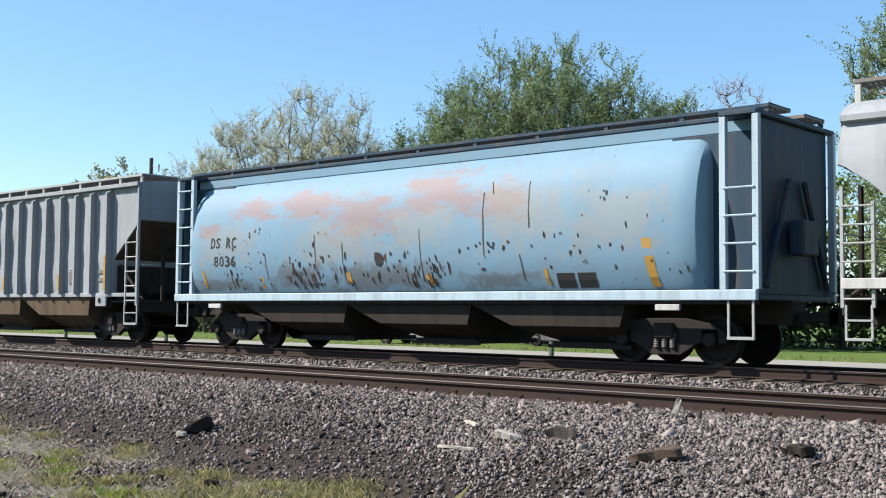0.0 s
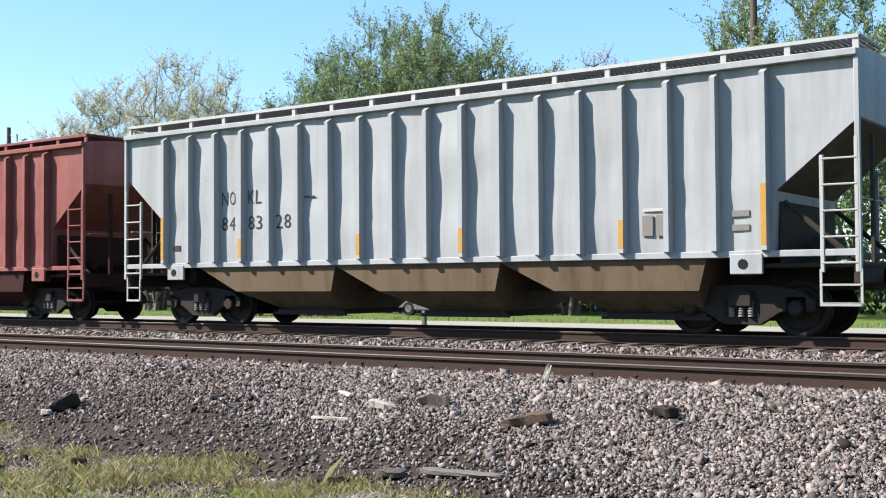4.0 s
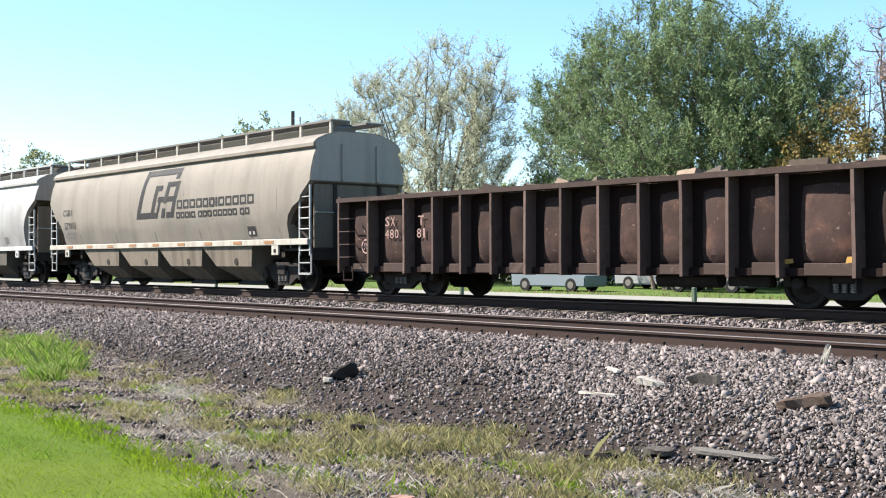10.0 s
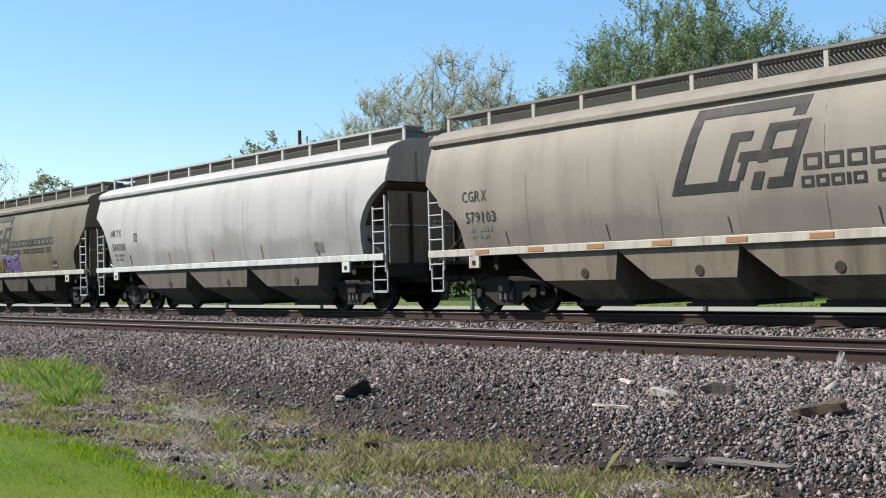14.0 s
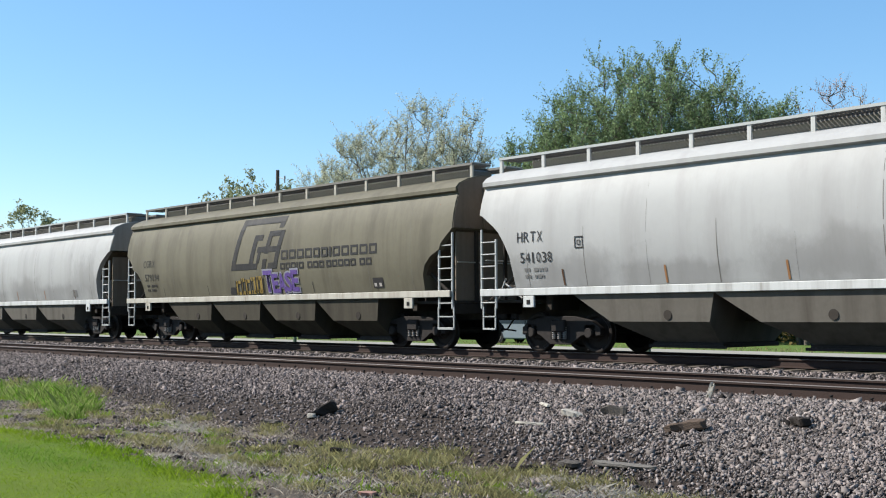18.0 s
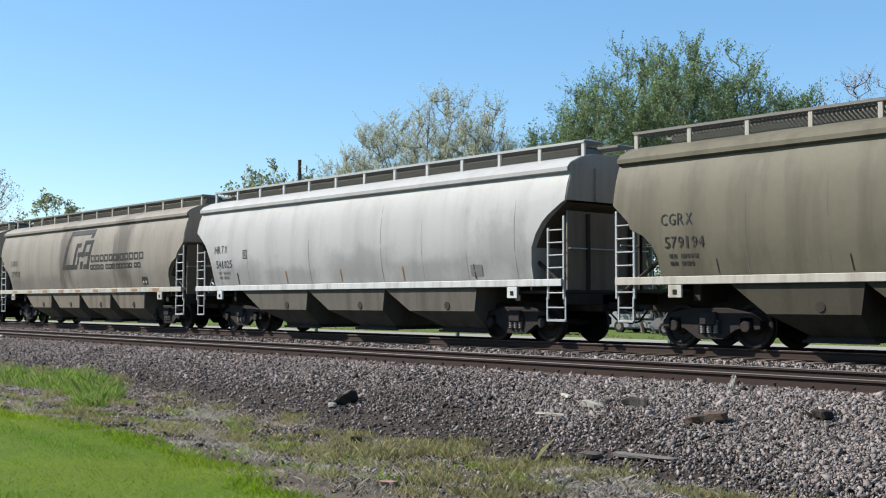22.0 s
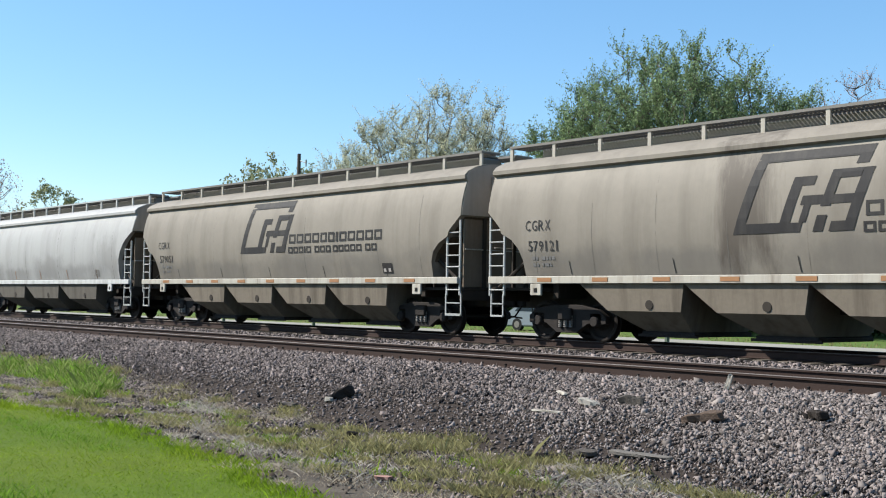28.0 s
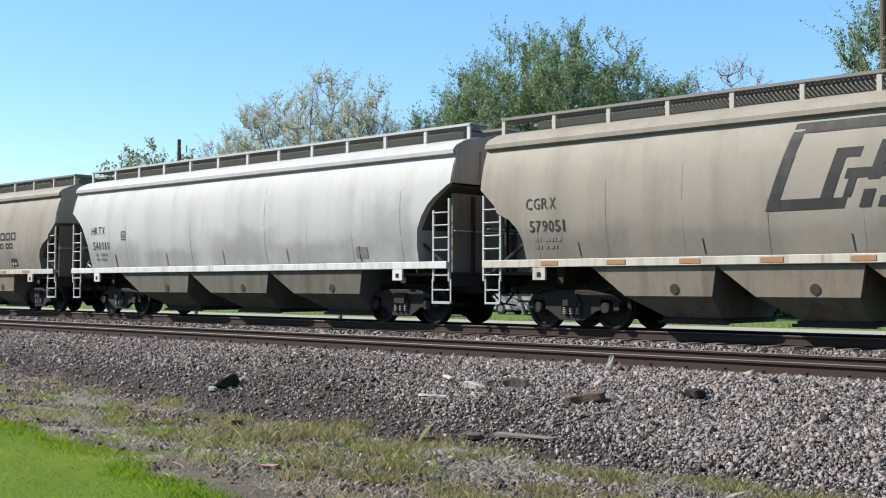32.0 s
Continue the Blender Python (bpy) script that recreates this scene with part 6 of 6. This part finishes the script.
chunk("log", "dark weathered brown log on the ballast", "wood", M_WOOD_B, -6.50, 9.78, 0.46, 0.11, 0.11, 28, -10, 3)
chunk("wood_splinter", "pale split wood splinter on the ballast", "wood", M_WOOD_W, -9.10, 10.25, 0.42, 0.05, 0.04, -32, 0, 4)
chunk("wood_splinter", "pale broken wood piece on the ballast", "wood", M_WOOD_W, -8.30, 9.92, 0.34, 0.12, 0.06, 15, 10, 5)
chunk("wood_splinter", "pale thin wood splinter on the ballast", "wood", M_WOOD_W, -8.70, 9.55, 0.46, 0.05, 0.03, 4, 0, 6)
chunk("wood_splinter", "short upright pale splinter", "wood", M_WOOD_W, -7.0, 11.0, 0.06, 0.05, 0.20, 0, 20, 7)
chunk("timber_stub", "dark wooden stub on the ballast", "wood", M_WOOD_G, -7.75, 10.05, 0.30, 0.12, 0.10, 20, 0, 8)
chunk("timber_stub", "dark chunk near the tie ends", "wood", M_WOOD_D, -5.35, 10.26, 0.22, 0.12, 0.10, -20, 0, 9)
chunk("wood_block", "grey square-ended wooden block in the weeds", "wood", M_WOOD_G, -7.09, 8.45, 0.26, 0.11, 0.07, 12, 0, 10)
chunk("board", "dark half-buried board end", "wood", M_WOOD_D, -7.45, 8.10, 0.34, 0.10, 0.09, 14, 0, 11)
chunk("board", "long grey board lying in the weeds", "wood", M_WOOD_P, -6.45, 8.62, 0.75, 0.08, 0.05, 6, 0, 12)
chunk("plank", "grey weathered plank at the foot of the slope", "wood", M_WOOD_P, -13.95, 7.0, 1.15, 0.13, 0.045, 2, 0, 13)
chunk("brick_shard", "flat reddish brick shard on the bare earth", "brick", M_BRICK, -7.21, 5.77, 0.16, 0.09, 0.035, 15, 0, 21)
chunk("timber_stub", "small dark clod beside the lawn", "clod", M_WOOD_D, -10.91, 5.85, 0.09, 0.07, 0.05, 0, 0, 14)
chunk("stone_slab", "flat grey stone in the ballast", "stone", M_WOOD_G, -13.1, 8.62, 0.24, 0.12, 0.05, 20, 0, 15)
chunk("stone_slab", "flat grey stone in the ballast", "stone", M_WOOD_G, -13.6, 8.35, 0.18, 0.10, 0.05, -10, 0, 16)
chunk("timber_stub", "dark wood scrap on the lower slope", "wood", M_WOOD_D, -9.95, 7.45, 0.14, 0.10, 0.08, 50, 0, 17)


# ---- trees, poles and the street behind ----
def tree(name, label, x, y, h, spread, leaf, leaves, leaf_size, stems=1, seed=0, low=0.25, gap=0.25, clumps=0, thick=1.0):
    """Stems, limbs that reach to points spread through an uneven crown, twigs, and leaves in loose clumps about the twigs."""
    rng = random.Random(seed)
    root = empty(name, label, "tree" if name == "tree" else "bush", "trees behind the road")
    root.matrix_basis = pose(x, y, -0.62)
    bm = bmesh.new()
    zc, rz, rr = h * (1 + low) / 2, h * (1 - low) / 2, spread / 2
    ends_ = []
    tops = []
    for s in range(stems):
        a = 2 * math.pi * s / stems + rng.uniform(-0.5, 0.5)
        k = 0.0 if stems == 1 else rng.uniform(0.25, 0.5)
        p = Vector((math.cos(a) * 0.25 * (stems > 1), math.sin(a) * 0.25 * (stems > 1), -0.3))
        top = Vector((math.cos(a) * rr * k, math.sin(a) * rr * k, h * rng.uniform(0.66, 0.8)))
        r = h * (0.016 if stems > 1 else 0.022) * thick
        pts = [p]
        for q in range(1, 6):
            u = q / 5
            pts.append(p.lerp(top, u) + Vector((rng.gauss(0, 0.02 * h) * (u < 1), rng.gauss(0, 0.02 * h) * (u < 1), 0)) + Vector((0, 0, 0.05 * h * math.sin(math.pi * u))))
        for q in range(5):
            tube(bm, pts[q], pts[q + 1], r * (1 - 0.17 * q), r * (1 - 0.17 * (q + 1)), 7)
        tops.append((pts, r))
    n = clumps or int(30 + spread * h * 0.72)
    while len(ends_) < n:
        u = Vector((rng.gauss(0, 1), rng.gauss(0, 1), rng.gauss(0, 1)))
        u = u.normalized() * rng.random() ** 0.25
        b = 1 + 0.10 * noise.noise(u * 1.8 + Vector((seed, 0, 0))) + 0.09 * noise.noise(u * 5 + Vector((0, seed, 0)))
        c = Vector((u.x * rr * b, u.y * rr * b, zc + u.z * rz * b))
        if c.z < low * h * 0.7 or noise.noise(c * 0.45 + Vector((seed * 3.0, 1, 0))) < -0.5 + gap:
            if rng.random() < 0.7:
                continue
        ends_.append(c)
    clump = []
    for c in ends_:
        pts, r = min(tops, key=lambda t: (t[0][-1] - c).length * rng.uniform(0.8, 1.2))
        best = min(range(1, 6), key=lambda q: (pts[q] - c).length + 1.5 * max(0.0, pts[q].z - c.z + 0.12 * h))
        p = pts[best]
        m = p.lerp(c, 0.5) + Vector((rng.gauss(0, 0.2), rng.gauss(0, 0.2), -0.06 * (c - p).length))
        w = r * 0.30
        tube(bm, p, m, w, w * 0.65, 5)
        tube(bm, m, c, w * 0.65, w * 0.25, 4)
        for q in range(5):
            t = c + Vector((rng.gauss(0, 0.28), rng.gauss(0, 0.28), rng.gauss(0.42, 0.46))) * (0.5 + h / 22)
            tube(bm, m.lerp(c, rng.uniform(0.3, 1.0)), t, w * 0.22, w * 0.06, 3)
            clump.append(t)
    part("trunk", bm, M_BARK, root, "grey-brown trunk and limbs")
    g = np.random.default_rng(seed + 100)
    T = np.array([tuple(p) for p in clump])
    i = g.integers(0, len(T), leaves)
    c = T[i] + g.normal(size=(leaves, 3)) * np.array([0.20, 0.20, 0.24]) * (0.5 + h / 22)
    u = g.normal(size=(leaves, 3))
    u /= np.linalg.norm(u, axis=1, keepdims=True)
    w = np.cross(u, g.normal(size=(leaves, 3)))
    w /= np.linalg.norm(w, axis=1, keepdims=True)
    s = (leaf_size * g.uniform(0.5, 1.3, leaves))[:, None]
    q = np.stack([c - u * s, c + w * s * 0.55, c + u * s, c - w * s * 0.55], 1).reshape(-1, 3)
    soup("crown", q, 4, leaf, root)["label"] = "open leafy crown"
    return root


def grown_tree(label, x, y, lobes, leaf, leaves, leaf_size, stems, limbs, seed, reach=1.0, thick=1.0, gap=-0.36):
    """A tree of many upright stems: limbs end inside the lobes (x, height, half width, half height) of its uneven crown and carry rising leafy shoots."""
    rng = random.Random(seed)
    root = empty("tree", label, "tree", "trees behind the road")
    root.matrix_basis = pose(x, y, -0.62)
    bm = bmesh.new()
    tops = []
    for k in range(stems):
        dx, dz, rx, rz = lobes[k % len(lobes)]
        p = Vector((rng.gauss(0, 0.35) + dx * 0.12, rng.gauss(0, 0.35), -0.3))
        top = Vector((dx + rng.gauss(0, 0.35) * rx, rng.gauss(0, 0.45) * rx, dz + rz * rng.uniform(0.2, 0.8)))
        pts = [p]
        for q in range(1, 7):
            u = q / 6
            pts.append(Vector((p.x + (top.x - p.x) * u ** 1.35, p.y + (top.y - p.y) * u ** 1.35, p.z + (top.z - p.z) * u)) + Vector((rng.gauss(0, 0.18), rng.gauss(0, 0.18), 0)))
        r = 0.17 * thick * rng.uniform(0.6, 1.1)
        for q in range(6):
            tube(bm, pts[q], pts[q + 1], r * (1 - 0.15 * q), r * (1 - 0.15 * (q + 1)), 6)
        tops.append(pts)
    area = [a[2] * a[3] for a in lobes]
    twigs = []
    goals = []
    while len(goals) < limbs:
        dx, dz, rx, rz = rng.choices(lobes, area)[0]
        u = Vector((rng.gauss(0, 1), rng.gauss(0, 1), rng.gauss(0, 1))).normalized() * rng.random() ** 0.38
        c = Vector((dx + u.x * rx, u.y * rx, dz + u.z * rz))
        if c.z > 1.2 and (noise.noise(c * 0.42 + Vector((seed * 3.7, 1.0, 0.0))) > gap or rng.random() < 0.15):
            goals.append((c, u))
    wood = np.array([tuple(q) for pts in tops for q in pts[1:]])
    goals.sort(key=lambda g: float(np.min(np.linalg.norm(wood - np.array(g[0]), axis=1))))
    wood = list(map(tuple, wood))
    for c, u in goals:
        w = np.array(wood)
        p = Vector(wood[int(np.argmin(np.linalg.norm(w - np.array(c), axis=1) + 1.5 * np.maximum(0.0, w[:, 2] - c.z + 0.25)))])
        wood.append(tuple(c))
        m = p.lerp(c, 0.55) + Vector((rng.gauss(0, 0.08), rng.gauss(0, 0.08), -0.06 * (c - p).length))
        tube(bm, p, m, 0.030 * thick, 0.022 * thick, 4)
        tube(bm, m, c, 0.022 * thick, 0.012 * thick, 4)
        for k in range(4):
            a = m.lerp(c, rng.uniform(0.2, 1.0))
            way = Vector((rng.gauss(0, 0.42) + u.x * 0.35, rng.gauss(0, 0.42) + u.y * 0.35, rng.uniform(0.55, 1.25)))
            e = a + way * rng.uniform(0.45, 1.05) * reach
            tube(bm, a, e, 0.010 * thick, 0.003, 3)
            twigs.append((*a, *e))
    part("trunk", bm, M_BARK, root, "grey-brown stems and limbs")
    g = np.random.default_rng(seed + 100)
    T = np.array(twigs)[g.integers(0, len(twigs), leaves)]
    c = T[:, :3] + (T[:, 3:] - T[:, :3]) * g.uniform(0.0, 1.05, (leaves, 1)) + g.normal(size=(leaves, 3)) * 0.075
    u = g.normal(size=(leaves, 3)) + np.array([0, 0, 0.6])
    u /= np.linalg.norm(u, axis=1, keepdims=True)
    w = np.cross(u, g.normal(size=(leaves, 3)))
    w /= np.linalg.norm(w, axis=1, keepdims=True)
    z = (leaf_size * g.uniform(0.5, 1.3, leaves))[:, None]
    q = np.stack([c - u * z, c + w * z * 0.5, c + u * z, c - w * z * 0.5], 1).reshape(-1, 3)
    soup("crown", q, 4, leaf, root)["label"] = "open leafy crown"
    return root


DARK = "tree in fresh green leaf with many stems and an open crown"
YEL = "pale yellow-green willow-like tree just coming into leaf"
grown_tree(DARK, -35.0, 46.0, [(-1.4, 9.7, 4.5, 5.3), (2.6, 9.3, 4.0, 5.1), (-5.0, 10.0, 2.2, 3.5), (-7.6, 9.0, 2.0, 2.8), (7.4, 8.3, 1.4, 2.9), (0.0, 5.2, 6.6, 4.0), (5.2, 7.7, 2.4, 4.4)], M_LEAF_D, 270000, 0.062, 18, 2000, 1, 1.15, thick=1.0, gap=-0.55)
grown_tree(YEL, -54.0, 46.0, [(1.8, 10.0, 3.0, 4.9), (5.4, 9.2, 1.9, 4.8), (-4.6, 9.7, 2.6, 4.8), (-8.8, 8.4, 2.0, 3.9), (0.0, 5.0, 6.5, 3.5)], M_LEAF_Y, 150000, 0.054, 18, 1200, 4, 1.15, gap=-0.42)
grown_tree(DARK, -14.4, 46.0, [(0.0, 9.8, 4.6, 5.6), (3.0, 8.5, 3.2, 5.0), (-3.4, 8.6, 1.8, 4.2), (0.0, 5.0, 4.8, 3.6)], M_LEAF_D, 110000, 0.066, 10, 760, 8, 1.1, gap=-0.5)
tree("tree", DARK, -41.0, 49.5, 9.6, 5.5, M_LEAF_M, 9000, 0.095, 3, 2, gap=0.4)
tree("tree", YEL, -46.8, 50.0, 9.8, 4.5, M_LEAF_Y, 4600, 0.11, 2, 6, gap=0.4)
grown_tree("nearly bare tree with pinkish buds", -27.0, 51.0, [(0.0, 10.3, 2.3, 2.6), (-1.0, 8.0, 2.0, 3.0), (1.2, 8.0, 1.8, 3.0)], M_LEAF_P, 9000, 0.048, 5, 170, 7, 0.9)
tree("tree", "nearly bare tree against the sky", -115.0, 38.0, 15.5, 10.0, M_LEAF_P, 4200, 0.11, 3, 9, low=0.22, clumps=140, thick=0.75)
tree("tree", YEL, -82.0, 52.0, 13.0, 10.0, M_LEAF_V, 12000, 0.15, 3, 10)
for k, (bx, by, bh, bw, ml, nl) in enumerate(((-66, 49, 7.5, 8, M_LEAF_V, 6000), (-74, 51, 9.0, 9, M_LEAF_V, 7000), (-92, 54, 10.5, 10, M_LEAF_V, 6000), (-46, 51, 6.5, 8, M_LEAF_M, 7000), (-40, 52, 6.0, 8, M_LEAF_M, 6000),
                                              (-26.0, 46, 7.6, 6, M_LEAF_O, 12000), (-22, 52, 7.0, 7, M_LEAF_M, 5500), (-55, 53, 6.5, 8, M_LEAF_M, 6500), (-12, 52, 7, 8, M_LEAF_M, 4500), (-33, 53, 6.5, 7, M_LEAF_M, 5000))):
    tree("bush", "tall spring hedge bush in young leaf" if ml is not M_LEAF_O else "russet young-leaved bush behind the road", bx, by, bh, bw, ml, nl, 0.15 if ml is not M_LEAF_O else 0.09, 5, 20 + k, low=0.03, gap=0.0)
for k, (bx, by, bh, bw) in enumerate(((-106, 60, 12, 10), (-122, 62, 13, 11), (-140, 56, 15, 11), (-158, 52, 16, 12), (-176, 50, 16, 13), (-200, 55, 18, 15), (-228, 60, 20, 18), (-262, 66, 22, 20), (-300, 75, 25, 24), (-345, 85, 29, 28), (-132, 60, 10, 10), (-186, 62, 15, 14), (-168, 40.5, 13, 10), (-194, 39.5, 16, 14), (-212, 37.5, 16.5, 15), (-236, 37, 17, 17), (-262, 38, 18, 18))):
    tree("tree", "distant spring tree with thin leaves", bx, by, bh, bw, (M_LEAF_M, M_LEAF_V, M_LEAF_V)[k % 3], 6500, 0.19 + 0.05 * (bh > 16), 2, 50 + k, low=0.06, clumps=60)


def hedge_row():
    g = np.random.default_rng(77)
    n = 42000
    x = -6 - 150 * g.random(n) ** 1.25
    top = np.array([2.0 + 1.3 * noise.noise((a * 0.16, 3.0, 0.0)) + 0.7 * noise.noise((a * 0.6, 9.0, 0.0)) for a in x.tolist()])
    z = -0.6 + (top + 0.6) * g.random(n) ** 0.8
    y = 53.0 + 1.6 * g.normal(size=n)
    c = np.stack([x, y, z], 1)
    u = g.normal(size=(n, 3))
    u /= np.linalg.norm(u, axis=1, keepdims=True)
    w = np.cross(u, g.normal(size=(n, 3)))
    w /= np.linalg.norm(w, axis=1, keepdims=True)
    k = 0.17 * g.uniform(0.5, 1.3, (n, 1))
    q = np.stack([c - u * k, c + w * k * 0.6, c + u * k, c - w * k * 0.6], 1).reshape(-1, 3)
    return tagged(soup("hedge", q, 4, M_HEDGE), "dense hedge behind the road, green darkened for shade", "hedge", kind="stuff")


hedge_row()


def utility_pole(x, y, h, gear):
    p = empty("utility_pole", "dark wooden utility pole" + (" with a grey transformer" if gear else ""), "pole", "utility poles")
    p.matrix_basis = pose(x, y, -0.62)
    part("mast", tube(bmesh.new(), (0, 0, -0.3), (0, 0, h), 0.19, 0.13, 12), M_POLE, p)
    if gear:
        t = tube(bmesh.new(), (0.45, -0.1, h - 3.2), (0.45, -0.1, h - 2.2), 0.27, 0.27, 14)
        tube(t, (0.45, -0.1, h - 2.2), (0.45, -0.1, h - 2.1), 0.27, 0.12, 14)
        part("transformer", t, M_TRAFO, p, "grey round transformer can")
        a = tube(bmesh.new(), (0.1, 0, h - 0.5), (0.9, 0, h - 0.75), 0.035, n=6)
        tube(a, (0.9, 0, h - 0.75), (0.9, 0, h - 1.0), 0.05, n=6)
        tube(a, (0.9, 0, h - 0.5), (0.9, 0, h - 0.75), 0.06, n=6)
        part("insulator_arm", a, M_TRAFO, p)
        part("cutout", tube(bmesh.new(), (0.3, -0.1, h - 2.1), (0.36, -0.1, h - 1.7), 0.04, n=6), M_TRAFO, p)
    return p


utility_pole(-67.2, 45.0, 11.9, True)
utility_pole(-16.6, 44.0, 13.6, False)


def house(x, y, lx, ly, h, label):
    r = empty("house", label, "house")
    r.matrix_basis = pose(x, y, -0.62)
    part("wall", boxed(-lx / 2, lx / 2, -ly / 2, ly / 2, -0.2, h), M_SIDING, r)
    bm = bmesh.new()
    a = [(-lx / 2 - 0.4, -ly / 2 - 0.4, h), (-lx / 2 - 0.4, ly / 2 + 0.4, h), (-lx / 2 - 0.4, 0, h + 1.9)]
    v0 = [bm.verts.new(p) for p in a]
    v1 = [bm.verts.new((-p[0], p[1], p[2])) for p in a]
    bm.faces.new(v0)
    bm.faces.new(v1[::-1])
    for i in range(3):
        bm.faces.new((v0[i], v0[(i + 1) % 3], v1[(i + 1) % 3], v1[i]))
    bmesh.ops.recalc_face_normals(bm, faces=bm.faces)
    part("roof", bm, M_SHINGLE, r, "grey shingle roof")
    for k in range(int(lx / 2.4)):
        wx = -lx / 2 + 1.2 + k * 2.4
        if k == 1:
            part("door", boxed(wx - 0.45, wx + 0.45, -ly / 2 - 0.05, -ly / 2 - 0.003, 0.05, 2.1, 0.01), M_TRAFO, r)
            continue
        f = part("window", boxed(wx - 0.55, wx + 0.55, -ly / 2 - 0.06, -ly / 2 - 0.003, 0.95, 2.1, 0.01), M_SIDING, r)
        part("pane", boxed(wx - 0.46, wx + 0.46, -ly / 2 - 0.075, -ly / 2 - 0.062, 1.04, 2.0), M_GLASS, f)
    return r


house(-36.5, 60.0, 11, 7, 2.7, "low white house with grey roof among the bushes")
house(-58.0, 62.0, 12, 7, 2.7, "low white house with grey roof among the bushes")


def motor_car(x, y, turn, paint, label):
    r = empty("parked_car", label, "car", "parked cars")
    r.matrix_basis = pose(x, y, -0.62, 0, 0, turn)
    bm = bmesh.new()
    prism(bm, [(-2.2, 0.24), (2.2, 0.24), (2.25, 0.75), (1.5, 0.92), (0.9, 1.40), (-1.2, 1.45), (-1.9, 0.98), (-2.25, 0.92)], -0.85, 0.85)
    bmesh.ops.bevel(bm, geom=list(bm.edges), offset=0.06, segments=2, affect="EDGES")
    part("body", bm, paint, r)
    for s in (-1, 1):
        b = bmesh.new()
        ys = sorted((s * 0.852, s * 0.862))
        prism(b, [(-1.5, 1.0), (1.15, 1.0), (0.80, 1.33), (-1.1, 1.37)], ys[0], ys[1])
        part("side_window", b, M_GLASS, r)
        for wx in (-1.35, 1.40):
            b = bmesh.new()
            lathe(b, [(0.05, -0.10), (0.20, -0.10), (0.31, -0.10), (0.33, -0.06), (0.33, 0.10), (0.05, 0.10)], 18)
            w = part("wheel", b, M_TYRE, r)
            w.matrix_basis = pose(wx, s * 0.76, 0.33, 0, 0, 0 if s < 0 else 180)
            part("rim", lathe(bmesh.new(), [(0.02, -0.115), (0.17, -0.112), (0.17, -0.10), (0.02, -0.10)], 14), M_GRATE, w)
    return r


motor_car(-36.6, 46.5, 4, M_CARWHITE, "white car parked beside the road")
motor_car(-31.3, 43.6, 184, M_SHINGLE, "grey car parked beyond the road")
motor_car(-37.7, 40.2, 4, M_CARBLUE, "blue car parked beside the road")
for px, py, ph in ((-30.5, 27.5, 0.75), (-20.5, 27.3, 0.7), (-46.5, 27.0, 0.9), (-39.3, 27.2, 0.8)):
    tagged(part("marker_post", boxed(px - 0.06, px + 0.06, py - 0.06, py + 0.06, -0.65, -0.62 + ph, 0.015), M_POST), "short green post in the verge", "post", "marker posts")


# ---- what moves ----
def motions():
    for car, x in CARS:
        walk(car, [(t, pose(x + SPEED * t, TRACK_Y, 0)) for t in (0.0, 8.0, 16.0, 24.0, 32.0)])
    turn = math.degrees(SPEED / WHEEL_R)
    for w, x in WHEELS:
        walk(w, [(k * 0.1, pose(x, 0, WHEEL_R, 0, turn * k * 0.1, 0)) for k in range(321)])


motions()
